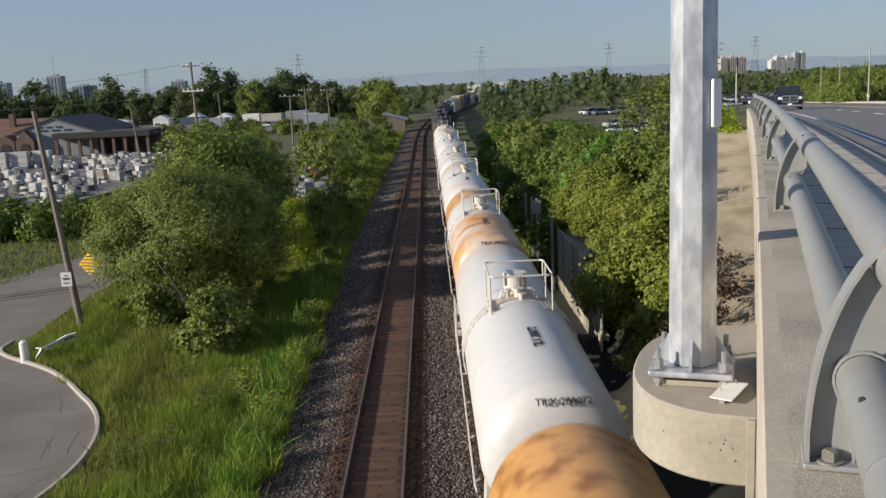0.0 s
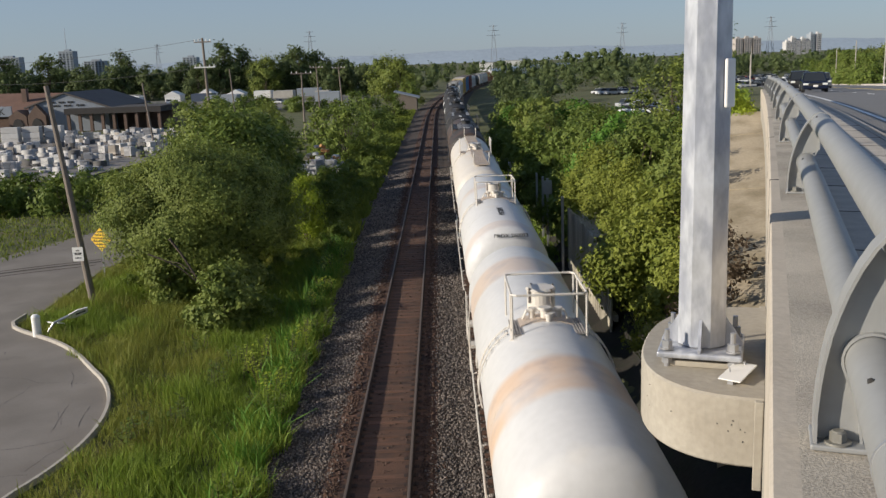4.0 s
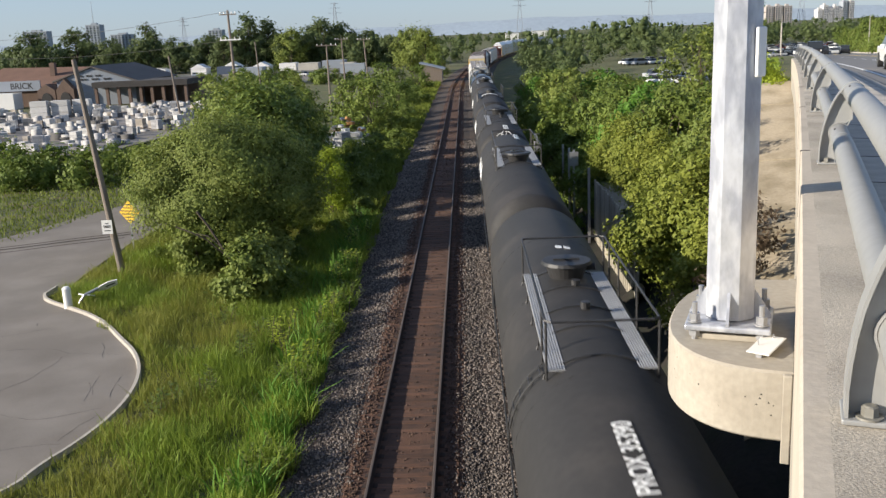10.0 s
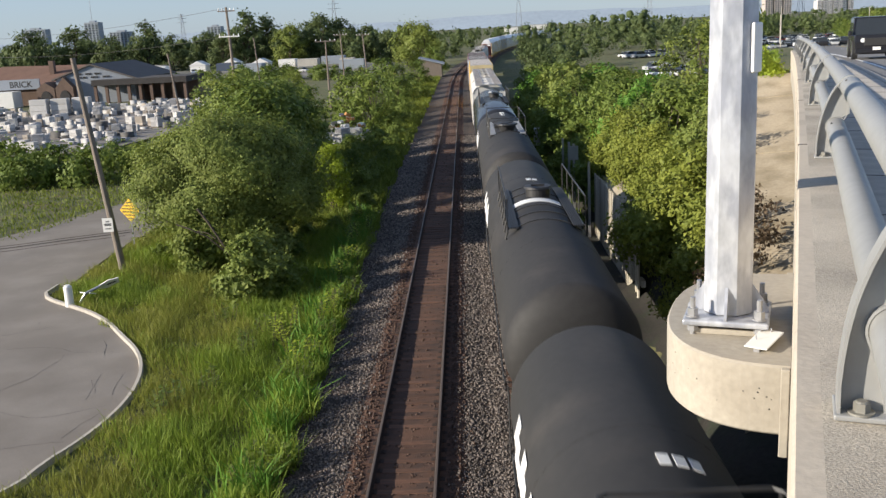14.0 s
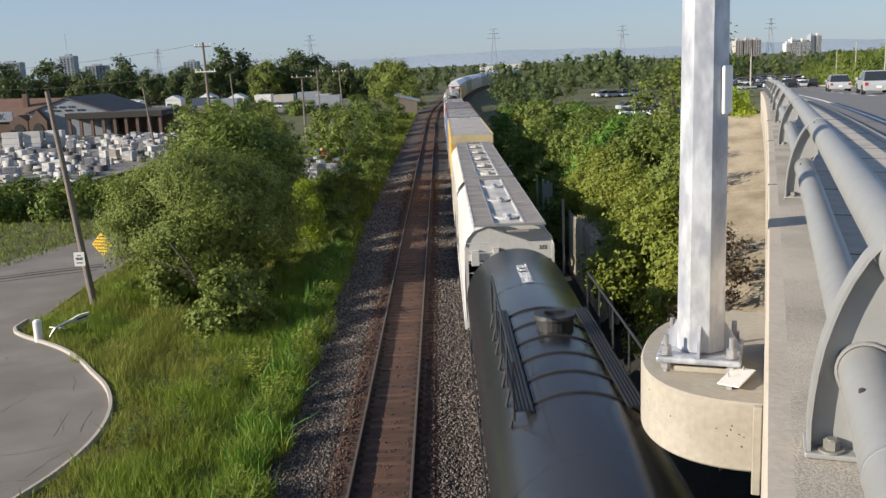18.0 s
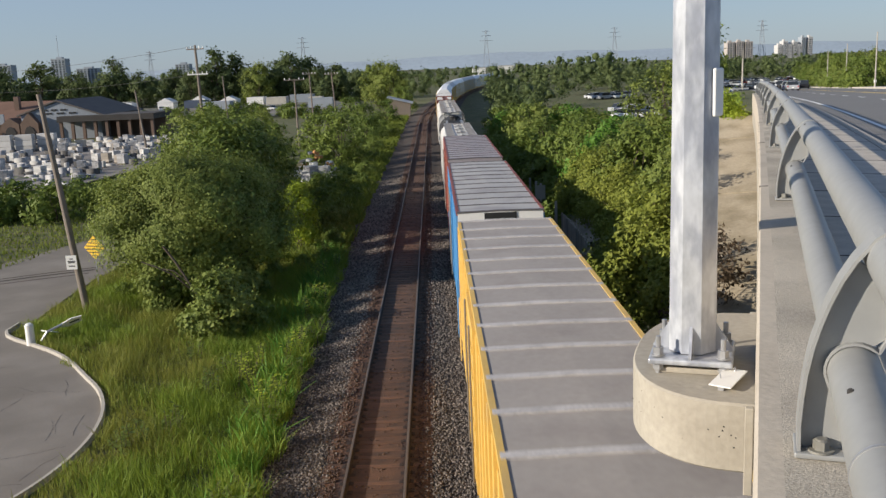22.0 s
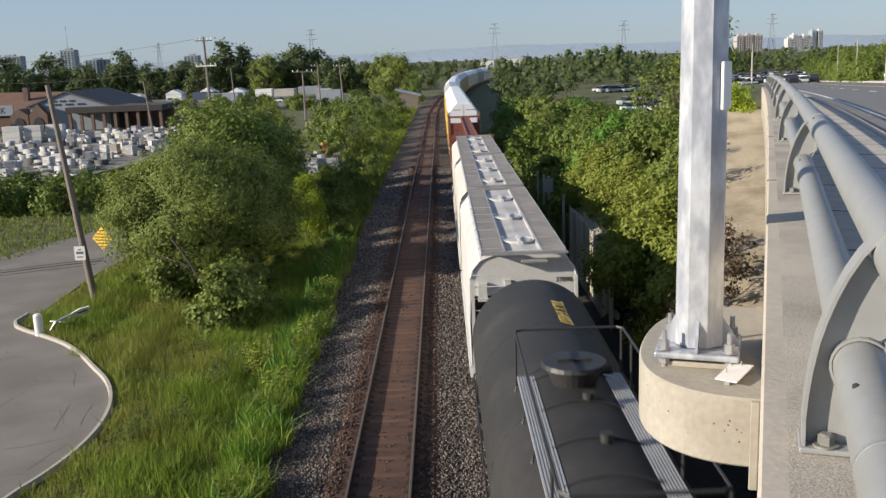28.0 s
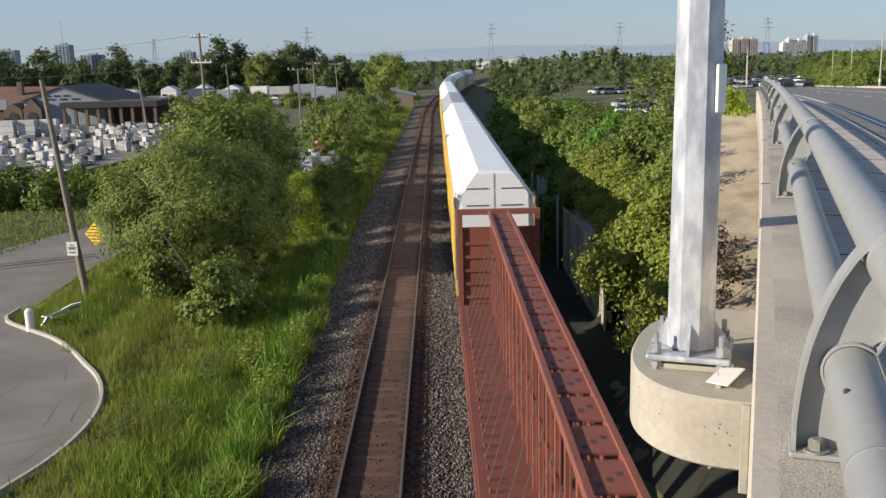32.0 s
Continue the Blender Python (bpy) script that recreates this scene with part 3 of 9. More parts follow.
def tank_body(ob, length, r, zc, mat, fit_mat, gap=0.75):
    half = length / 2 - gap
    bm = bmesh.new()
    lathe_y(bm, tank_profile(half, r), 56, zc)
    body = part("tank", bm, mat, ob, smooth=True)
    for y in (-half * 0.5, 0.25, half * 0.5):
        bm = bmesh.new()
        arch(bm, r, zc, y, -1.5, 1.5, 0.035, 0.006)
        part("weld_seam", bm, mat, body)
    # end platforms, side sills and the ladder on the side
    for end in (-1, 1):
        bm = bmesh.new()
        y = end * (length / 2 - 0.55)
        box(bm, -1.45, 1.45, y - 0.28, y + 0.28, 0.98, 1.06)
        box(bm, -0.4, 0.4, y - end * 2.3, y + end * 0.25, 0.72, 0.99) if end > 0 else box(bm, -0.4, 0.4, y - 0.25, y + 2.3, 0.72, 0.99)
        part("end_platform", bm, fit_mat, ob)
        bm = bmesh.new()
        yy = end * (length / 2 - 0.35)
        tube(bm, [(-1.45, yy, 1.0), (-1.45, yy, 2.05), (-0.5, yy, 2.1), (0.5, yy, 2.1), (1.45, yy, 2.05), (1.45, yy, 1.0)], 0.022)
        part("end_handrail", bm, fit_mat, ob)
        for sx in (-1, 1):
            bm = bmesh.new()
            yl = end * (length / 2 - 1.0)
            for q in (-0.2, 0.2):
                cyl(bm, (sx * 1.48, yl + q, 0.35), (sx * 1.48, yl + q, 2.0), 0.02, seg=6)
            for k in range(4):
                cyl(bm, (sx * 1.48, yl - 0.2, 0.45 + 0.38 * k), (sx * 1.48, yl + 0.2, 0.45 + 0.38 * k), 0.016, seg=6)
            part("end_ladder", bm, fit_mat, ob)
    for sx in (-1, 1):
        bm = bmesh.new()
        tube(bm, [(sx * 1.53, -half + 0.9, 2.0), (sx * 1.56, -half + 1.1, 2.05), (sx * 1.56, half - 1.1, 2.05), (sx * 1.53, half - 0.9, 2.0)], 0.02)
        for i in range(7):
            y = (-half + 1.3) + (2 * half - 2.6) * i / 6
            cyl(bm, (sx * 1.56, y, 2.05), (sx * (r - 0.02), y, 2.1), 0.014, seg=5)
        part("side_handrail", bm, fit_mat, ob)
    for y in (-half + 2.0, half - 2.0):
        bm = bmesh.new()
        prism(bm, [(-1.35, 1.0), (1.35, 1.0), (1.3, 1.75), (-1.3, 1.75)], y - 0.35, y + 0.35)
        part("cradle", bm, fit_mat, ob)
    return body


def curved_ladder(ob, sx, r, zc, y, a0, mat):
    """A ladder that follows the curve of a tank's side: two stiles and eight rungs."""
    bm = bmesh.new()
    tube(bm, [(sx * (r + 0.06) * math.sin(k), y - 0.2, zc + (r + 0.06) * math.cos(k)) for k in (a0 + 0.16 * i for i in range(9))], 0.02)
    first = part("ladder_stile", bm, mat, ob)
    bm = bmesh.new()
    tube(bm, [(sx * (r + 0.06) * math.sin(k), y + 0.2, zc + (r + 0.06) * math.cos(k)) for k in (a0 + 0.16 * i for i in range(9))], 0.02)
    part("ladder_stile", bm, mat, ob)
    for i in range(8):
        k = a0 + 0.05 + 0.17 * i
        bm = bmesh.new()
        cyl(bm, (sx * (r + 0.06) * math.sin(k), y - 0.2, zc + (r + 0.06) * math.cos(k)), (sx * (r + 0.06) * math.sin(k), y + 0.2, zc + (r + 0.06) * math.cos(k)), 0.015, seg=5)
        part("ladder_rung", bm, mat, first)


def dome_and_platform(ob, r, zc, y, fit_mat, walk_mat, long=2.0, wide=0.8, high=0.74, tall=0.46, dome=0.32, rail=True):
    """The manway housing and valves with walkways and a guard rail on top of a tank; y is the middle of the platform."""
    top = zc + r
    yd = y + long * 0.34
    bm = bmesh.new()
    cyl(bm, (0, yd, top - 0.08), (0, yd, top + tall), dome, seg=24)
    cyl(bm, (0, yd, top + tall), (0, yd, top + tall + 0.045), dome * 1.12, dome * 0.95, seg=24)
    h = part("manway_housing", bm, fit_mat, ob)
    for k in range(4):
        a = 0.6 + k * 1.57
        bm = bmesh.new()
        cyl(bm, (math.cos(a) * dome * 1.08, yd + math.sin(a) * dome * 1.08, top + tall * 0.4), (math.cos(a) * dome * 1.08, yd + math.sin(a) * dome * 1.08, top + tall + 0.06), 0.03, seg=6)
        part("lid_bolt", bm, STEEL, h)
    # valve group on a stained saddle in front of the housing
    bm = bmesh.new()
    arch(bm, r, zc, y - 0.12, -0.42, 0.42, 0.62, 0.02)
    part("valve_saddle", bm, RUSTY_GRATE, ob, "brown stained saddle under the valves")
    for x, dy, rad, z in ((0.0, -0.15, 0.15, 0.2), (-0.28, -0.05, 0.1, 0.16), (0.3, -0.05, 0.1, 0.16), (0.05, -0.42, 0.09, 0.12)):
        bm = bmesh.new()
        cyl(bm, (x, y + dy, top - 0.08), (x, y + dy, top + z), rad * 0.7, seg=12)
        cyl(bm, (x, y + dy, top + z - 0.01), (x, y + dy, top + z + 0.05), rad, seg=12)
        part("valve", bm, fit_mat, ob)
    bm = bmesh.new()
    tube(bm, [(-0.5, y - 0.1, top - 0.03), (-0.42, y - 0.1, top + 0.16), (0.42, y - 0.1, top + 0.16), (0.5, y - 0.1, top - 0.03)], 0.035)
    part("valve_pipe", bm, fit_mat, ob)
    for sx in (-1, 1):
        bm = bmesh.new()
        x0, x1 = sorted((sx * (wide - 0.30), sx * wide))
        slatted(bm, x0, x1, y - long / 2, y - long / 2 + 1.15, top - 0.10)
        wk = part("walkway", bm, walk_mat, ob)
        for yy in (y - long / 2 + 0.1, y - long / 2 + 1.0):
            bm = bmesh.new()
            cyl(bm, (sx * (wide - 0.06), yy, top - 0.11), (sx * (wide + 0.05), yy, zc + math.sqrt(r * r - (wide + 0.05) ** 2) - 0.03), 0.022, seg=6)
            part("walkway_bracket", bm, fit_mat, wk)
    if rail:
        guard_rail(ob, -wide, wide, y - long / 2, y + long / 2, top - 0.30, top + high, fit_mat, 0.026, [(wide, y + long * 0.2), (-wide, y - long * 0.28)])
    # ladder down each side
    for sx in (-1, 1):
        curved_ladder(ob, sx, r, zc, y - 0.3, 0.6, fit_mat)


def mark_on_top(ob, text, size, mat, x, y, r, zc, turn=90, label=""):
    """Lettering laid on the curve of a tank, x metres round from the top."""
    a = x / r
    m = Matrix.Translation((math.sin(a) * (r + 0.012), y, zc + math.cos(a) * (r + 0.012))) @ Matrix.Rotation(a, 4, "Y") @ Matrix.Rotation(radians(turn), 4, "Z")
    return lettering("lettering", text, size, mat, ob, m, label)


def white_tank(u, length, mat, label, text=None, text_y=-4.5):
    ob = thing("tank_car", label, "tank car", "freight train cars")
    r, zc = 1.46, 2.86
    tank_body(ob, length, r, zc, mat, WHITE_B, 0.5)
    dome_and_platform(ob, r, zc, -0.5, WHITE_B, GRATE)
    if text:
        mark_on_top(ob, text, 0.30, LETTER_B, 0.0, text_y, r, zc, 90, "black stencilled car number")
        lettering("lettering", text, 0.2, LETTER_B, ob, Matrix.Translation((0.12, -length / 2 + 0.70, 4.03)) @ Matrix.Rotation(radians(48), 4, "X"), "black car number")
    bogies(ob, length)
    return run_on_rails(ob, u)


def long_white_tank(u, length):
    ob = thing("tank_car", "long cream-white tank car with a rusty walkway along its top", "tank car", "freight train cars")
    r, zc = 1.48, 2.85
    tank_body(ob, length, r, zc, WHITE_B, WHITE_B)
    top = zc + r
    half = length / 2 - 1.6
    for y0, y1 in ((-9.6, -4.4), (-4.35, -1.0), (1.4, 6.0), (6.05, 10.0)):
        bm = bmesh.new()
        slatted(bm, -0.36, 0.36, y0, y1, top + 0.10, along_y=False, pitch=0.14, width=0.085)
        part("roof_walkway", bm, RUSTY_GRATE, ob, "rusty bar grating walkway")
    for y in (-9.5, 9.3):
        for sx in (-1, 1):
            bm = bmesh.new()
            tube(bm, [(sx * 0.42, y, top), (sx * 0.42, y, top + 0.62), (sx * 0.42, y + 0.75, top + 0.66), (sx * 0.42, y + 0.8, top)], 0.026)
            part("grab_rail", bm, WHITE_B, ob)
    dome_and_platform(ob, r, zc, 0.1, WHITE_B, RUSTY_GRATE, long=1.5, wide=0.95, tall=0.34, dome=0.42, rail=False)
    for sx in (-1, 1):
        bm = bmesh.new()
        tube(bm, [(sx * 0.98, -0.75, top - 0.3), (sx * 0.98, -0.75, top + 0.62), (sx * 0.98, -0.68, top + 0.7), (sx * 0.98, 0.95, top + 0.7), (sx * 0.98, 1.02, top + 0.62), (sx * 0.98, 1.02, top - 0.3)], 0.028)
        gr = part("guard_rail", bm, WHITE_B, ob)
        for yy in (-0.25, 0.45):
            bm = bmesh.new()
            cyl(bm, (sx * 0.98, yy, top - 0.3), (sx * 0.98, yy, top + 0.69), 0.024, seg=6)
            part("rail_post", bm, WHITE_B, gr)
    lettering("lettering", "TILX 400272", 0.3, LETTER_B, ob, Matrix.Translation((-0.35, -10.93, 3.55)) @ Matrix.Rotation(radians(68), 4, "X"), "black car number")
    bogies(ob, length)
    return run_on_rails(ob, u)


def black_tank(u, length, kind="open", text=None, text_y=-5.0, text_x=0.35, mat=None, saddle=False, band=False, stripe=False, label="matt black tank car with a railed hatch platform on top", letter=None, bars=(), turned=False):
    ob = thing("tank_car", label, "tank car", "freight train cars")
    r, zc = 1.56, 2.84
    mat = mat or BLACK
    body = tank_body(ob, length, r, zc, mat, BLACK_FIT, 0.5)
    top = zc + r
    if kind == "open":
        long, y0, y1 = 6.5, -4.7, 1.8
        bm = bmesh.new()
        cyl(bm, (0, 1.05, top - 0.1), (0, 1.05, top + 0.30), 0.36, 0.50, seg=28)
        cyl(bm, (0, 1.05, top + 0.29), (0, 1.05, top + 0.36), 0.58, 0.55, seg=28)
        h = part("manway_housing", bm, BLACK_FIT, ob)
        bm = bmesh.new()
        box(bm, -0.3, 0.3, 1.02, 1.08, top + 0.35, top + 0.40)
        part("hatch_bar", bm, BLACK_FIT, h)
        bm = bmesh.new()
        cyl(bm, (0.40, 1.05, top + 0.16), (0.66, 1.0, top + 0.2), 0.06, 0.09, seg=8)
        part("hatch_hinge", bm, BLACK_FIT, h)
        for yy in (-1.6, 0.1):
            bm = bmesh.new()
            cyl(bm, (0.1, yy, top - 0.05), (0.1, yy, top + 0.14), 0.1, seg=12)
            part("valve", bm, BLACK_FIT, ob)
        for sx in (-1, 1):
            bm = bmesh.new()
            x0, x1 = sorted((sx * 0.62, sx * 0.95))
            slatted(bm, x0, x1, y0, y1 - 0.1, top - 0.12, pitch=0.045, width=0.028)
            wk = part("walkway", bm, PALE_GRATE, ob, "pale grating walkway")
            for i in range(5):
                y = y0 + 0.15 + (long - 0.4) * i / 4
                bm = bmesh.new()
                tube(bm, [(sx * 0.93, y, top - 0.15), (sx * 1.0, y, top - 0.34), (sx * 0.92, y, zc + math.sqrt(r * r - 0.85) - 0.02)], 0.024)
                part("walkway_bracket", bm, BLACK_FIT, wk)
        guard_rail(ob, -0.97, 0.97, y0, y1, top - 0.32, top + 0.72, BLACK_FIT, 0.024, [(0.97, -0.4), (0.97, -2.6), (-0.97, y0 + 0.9), (0.97, 0.9)])
        for k in range(5):
            bm = bmesh.new()
            arch(bm, r, zc, y0 + 0.3 + (long - 0.6) * k / 4 + (0.2 if k == 1 else 0), -0.62, 0.62, 0.035, 0.03)
            part("strap", bm, BLACK_FIT, ob)
        curved_ladder(ob, -1, r, zc, y0 + 0.5, 0.65, BLACK_FIT)
    else:
        long = 6.4
        bm = bmesh.new()
        cyl(bm, (0.1, 1.2, top - 0.1), (0.1, 1.2, top + 0.24), 0.40, seg=24)
        cyl(bm, (0.1, 1.2, top + 0.24), (0.1, 1.2, top + 0.31), 0.48, 0.44, seg=24)
        h = part("manway_housing", bm, BLACK_FIT, ob)
        bm = bmesh.new()
        box(bm, -0.12, 0.32, 1.16, 1.24, top + 0.31, top + 0.37)
        part("hatch_bar", bm, BLACK_FIT, h)
        for sx in (-1, 1) if kind == "saddle" else (-1,):
            bm = bmesh.new()
            x0, x1 = sorted((sx * 0.78, sx * 1.1))
            slatted(bm, x0, x1, -long / 2, long / 2, top - 0.12)
            wk = part("walkway", bm, BLACK_FIT, ob, "black grating walkway")
            for i in range(7):
                y = -long / 2 + 0.15 + (long - 0.3) * i / 6
                bm = bmesh.new()
                tube(bm, [(sx * 1.1, y, top - 0.16), (sx * 1.18, y, top - 0.5), (sx * 1.12, y, zc + math.sqrt(r * r - 1.25) - 0.03)], 0.03)
                part("walkway_bracket", bm, BLACK_FIT, wk)
        for sx, y0, y1 in ((1, -0.3, 2.6), (-1, -long / 2, -long / 2 + 1.0)) if kind != "saddle" else ((1, -long / 2, long / 2), (-1, -long / 2, long / 2)):
            bm = bmesh.new()
            tube(bm, [(sx * 1.12, y0, top - 0.3), (sx * 1.12, y0, top + 0.7), (sx * 1.12, y1, top + 0.7), (sx * 1.12, y1, top - 0.3)], 0.026)
            gr = part("guard_rail", bm, BLACK_FIT, ob)
            for k in range(1, 4):
                bm = bmesh.new()
                yy = y0 + (y1 - y0) * k / 4
                cyl(bm, (sx * 1.12, yy, top - 0.3), (sx * 1.12, yy, top + 0.69), 0.022, seg=6)
                part("rail_post", bm, BLACK_FIT, gr)
        for k in range(6):
            bm = bmesh.new()
            arch(bm, r, zc, -long / 2 + 0.4 + (long - 0.8) * k / 5, -0.55, 0.75, 0.05, 0.03)
            part("strap", bm, BLACK_FIT, ob)
    if saddle:
        bm = bmesh.new()
        arch(bm, r, zc, 0.0, -0.45, 0.45, long - 0.4, 0.016)
        part("saddle_plate", bm, SADDLE, ob, "dusty grey curved steel plate")
    if band:
        bm = bmesh.new()
        arch(bm, r, zc, 0.3, -0.55, 0.5, 0.55, 0.02)
        part("painted_band", bm, LETTER_W, ob, "white painted band under the hatch")
    if stripe:
        for k in range(9):
            bm = bmesh.new()
            side = 1 if turned else -1
            y = -side * (length / 2 - 3.1 - 0.46 * k)
            a = side * radians(76 + 4 * (k % 3))
            box(bm, -0.006, 0.006, -0.26, 0.22, -0.20 - 0.05 * (k % 2), 0.22 - 0.06 * (k % 3), Matrix.Translation((math.sin(a) * (r + 0.005), y, zc + math.cos(a) * (r + 0.005))) @ Matrix.Rotation(a - side * math.pi / 2, 4, "Y"), bevel=0.004)
            part("side_marking", bm, LETTER_W, ob, "white illegible painting along the side")
    if text:
        mark_on_top(ob, text, 0.40, letter or LETTER_W, text_x, text_y, r, zc, 90 if text_y < 0 else -90, "stencilled car number")
    for y, x, n, w in bars:
        for k in range(n):
            bm = bmesh.new()
            a = (x + 0.22 * k) / r
            box(bm, -0.08, 0.08, -w / 2, w / 2, -0.004, 0.008, Matrix.Translation((math.sin(a) * (r + 0.006), y, zc + math.cos(a) * (r + 0.006))) @ Matrix.Rotation(a, 4, "Y"))
            part("stencil_bar", bm, LETTER_W, ob, "white illegible stencil")
    bogies(ob, length)
    return run_on_rails(ob, u, turned)


def graffiti(ob, r, zc, y0, half):
    """White outline strokes sprayed on the head of a tank, from y0 on its top down over the curve of its end."""
    ys, rs = (np.array(q) for q in zip(*tank_profile(half, r)))
    run = np.concatenate([[0], np.cumsum(np.hypot(np.diff(ys), np.diff(rs)))])
    start = float(np.interp(y0, ys, run))
    strokes = [[(-0.55, 0.15), (-0.45, 0.0), (-0.25, 0.1), (-0.22, 0.6), (-0.12, 0.6), (-0.1, 0.1), (0.05, 0.0), (0.12, 0.3), (0.02, 1.0), (0.08, 1.7), (-0.02, 1.9), (-0.16, 1.75), (-0.15, 1.1), (-0.22, 1.1), (-0.25, 1.6), (-0.4, 1.55), (-0.58, 1.5), (-0.42, 1.2), (-0.45, 0.6), (-0.55, 0.15)],
               [(0.05, 0.02), (0.3, 0.0), (0.48, 0.3), (0.45, 0.75), (0.3, 0.95), (0.42, 1.2), (0.38, 1.6), (0.2, 1.75), (0.08, 1.7)], [(0.2, 0.5), (0.3, 0.6), (0.2, 0.75), (0.2, 0.5)], [(0.18, 1.15), (0.3, 1.3), (0.18, 1.4), (0.18, 1.15)],
               [(-1.3, 0.1), (-1.25, 0.5), (-1.2, 0.1), (-1.15, 0.55), (-1.1, 0.05), (-1.0, 0.5), (-0.95, 0.1), (-0.85, 0.6), (-0.8, 0.1), (-0.65, 0.7)], [(-1.3, 0.3), (-0.7, 0.35)], [(-1.35, -0.02), (-1.15, -0.15), (-0.9, 0.0), (-0.75, 0.05)], [(-1.05, 0.7), (-1.1, 0.3), (-0.9, 0.55), (-0.95, 0.2)]]
    for st in strokes:
        bm = bmesh.new()
        pts = []
        for (xa, ya), (xb, yb) in zip(st, st[1:]):
            for k in range(4):
                x, d = xa + (xb - xa) * k / 4, start - (1.8 - ya - (yb - ya) * k / 4) * 0.62
                y, q = float(np.interp(d, run, ys)) - 0.004, float(np.interp(d, run, rs)) + 0.004
                pts.append((math.sin(x / r) * q, y, zc + math.cos(x / r) * q))
        tube(bm, pts, 0.016, 5)
        part("spray_stroke", bm, LETTER_W, ob, "white sprayed outline")


def covered_hopper(u, length, mat, hatches, label, long_style, text=None):
    """A covered hopper: curved or straight sides, sloped ends, roof hatches between two running boards."""
    ob = thing("covered_hopper", label, "hopper car", "freight train cars")
    half = length / 2 - 0.55
    roof, eave, w = 4.62, 4.18, 1.52
    ov = half - (0.35 if long_style else 0.25)
    outline = [(-w, 1.25), (-w - 0.02, 2.6), (-w, eave - 0.35), (-w + 0.1, eave - 0.05), (-1.2, eave + 0.2), (-0.62, roof - 0.03), (0, roof), (0.62, roof - 0.03), (1.2, eave + 0.2), (w - 0.1, eave - 0.05), (w, eave - 0.35), (w + 0.02, 2.6), (w, 1.25)]
    bm = bmesh.new()
    a = [bm.verts.new((x, -ov, z)) for x, z in outline]
    b = [bm.verts.new((x, ov, z)) for x, z in outline]
    n = len(outline)
    for i in range(n - 1):
        bm.faces.new((a[i], b[i], b[i + 1], a[i + 1]))
    # the ends: upright under the roof, then sloping in to the hoppers
    ends = []
    for ring, s in ((a, -1), (b, 1)):
        lo = [bm.verts.new((x * 0.98, s * ov, 3.35)) for x in (-w, w)]
        foot = [bm.verts.new((x * 0.9, s * (ov - 2.3), 1.25)) for x in (-w, w)]
        bm.faces.new([lo[0]] + ring[2:n - 2] + [lo[1]])
        ends.append((s, lo, foot))
        bm.faces.new((ring[0], ring[1], ring[2], lo[0], foot[0]))
        bm.faces.new((ring[n - 1], ring[n - 2], ring[n - 3], lo[1], foot[1]))
    bmesh.ops.recalc_face_normals(bm, faces=bm.faces)
    part("body", bm, mat, ob)
    # sheets coloured near-black to stand in for the shade of the end recess
    for s in (-1, 1):
        bm = bmesh.new()
        v = [bm.verts.new(q) for q in ((-w * 0.98, s * ov - s * 0.03, 3.36), (w * 0.98, s * ov - s * 0.03, 3.36), (w * 0.9, s * (ov - 2.3), 1.25), (-w * 0.9, s * (ov - 2.3), 1.25))]
        bm.faces.new(v)
        bmesh.ops.solidify(bm, geom=bm.faces[:], thickness=0.02)
        part("slope_sheet", bm, RECESS_SHADE, ob, "slope sheet with the recess shade put into its dark colour")
    # roof running boards
    bw0, bw1 = (0.52, 1.17)
    for sx in (-1, 1):
        bm = bmesh.new()
        x0, x1 = sorted((sx * bw0, sx * bw1))
        slatted(bm, x0, x1, -ov - 0.25, ov + 0.25, roof + 0.06, pitch=0.05, width=0.036)
        rb = part("running_board", bm, GRATE, ob, "grey steel grating running board")
        for xe in (x0, x1):
            bm = bmesh.new()
            box(bm, xe - 0.018, xe + 0.018, -ov - 0.25, ov + 0.25, roof + 0.03, roof + 0.071)
            part("board_edge", bm, GALV, rb)
        for i in range(9):
            y = -ov + 0.1 + (2 * ov - 0.2) * i / 8
            bm = bmesh.new()
            cyl(bm, (sx * 1.10, y, roof + 0.02), (sx * 1.24, y, eave + 0.13), 0.014, seg=5)
            part("board_bracket", bm, mat, rb)
            bm = bmesh.new()
            box(bm, x0, x1, y - 0.03, y + 0.03, roof + 0.055, roof + 0.074)
            part("board_joint", bm, GALV if long_style else GRATE, rb)
    for end in (-1, 1):
        bm = bmesh.new()
        y0, y1 = sorted((end * (ov + 0.255), end * (ov + 0.55)))
        slatted(bm, -1.19, 1.19, y0, y1, roof + 0.06, pitch=0.075, width=0.05)
        part("cross_board", bm, GRATE, ob)
        bm = bmesh.new()
        y0, y1 = sorted((end * (ov + 0.552), end * (ov + 0.575)))
        box(bm, -1.2, 1.2, y0, y1, roof + 0.0, roof + 0.075)
        part("board_edge", bm, GALV, ob)
        bm = bmesh.new()
        y0, y1 = sorted((end * (ov + 0.57), end * (ov + 0.76)))
        slatted(bm, -0.1, 0.62, y0, y1, roof - 0.14, pitch=0.06, width=0.04)
        part("end_step", bm, GRATE, ob)
        bm = bmesh.new()
        tube(bm, [(x, end * (ov + 0.01), z) for x, z in outline[2:n - 2]], 0.035, 6)
        part("end_arch", bm, mat, ob)
        for x0, x1, z0, z1 in ((-1.30, -1.02, 3.2, 3.74), (-0.55, -0.35, 3.2, 3.8), (0.72, 0.98, 3.1, 3.5)):
            bm = bmesh.new()
            y0, y1 = sorted((end * (ov + 0.004), end * (ov + 0.12)))
            box(bm, x0, x1, y0, y1, z0, z1, bevel=0.012)
            part("end_bracket", bm, mat, ob)
    bm = bmesh.new()
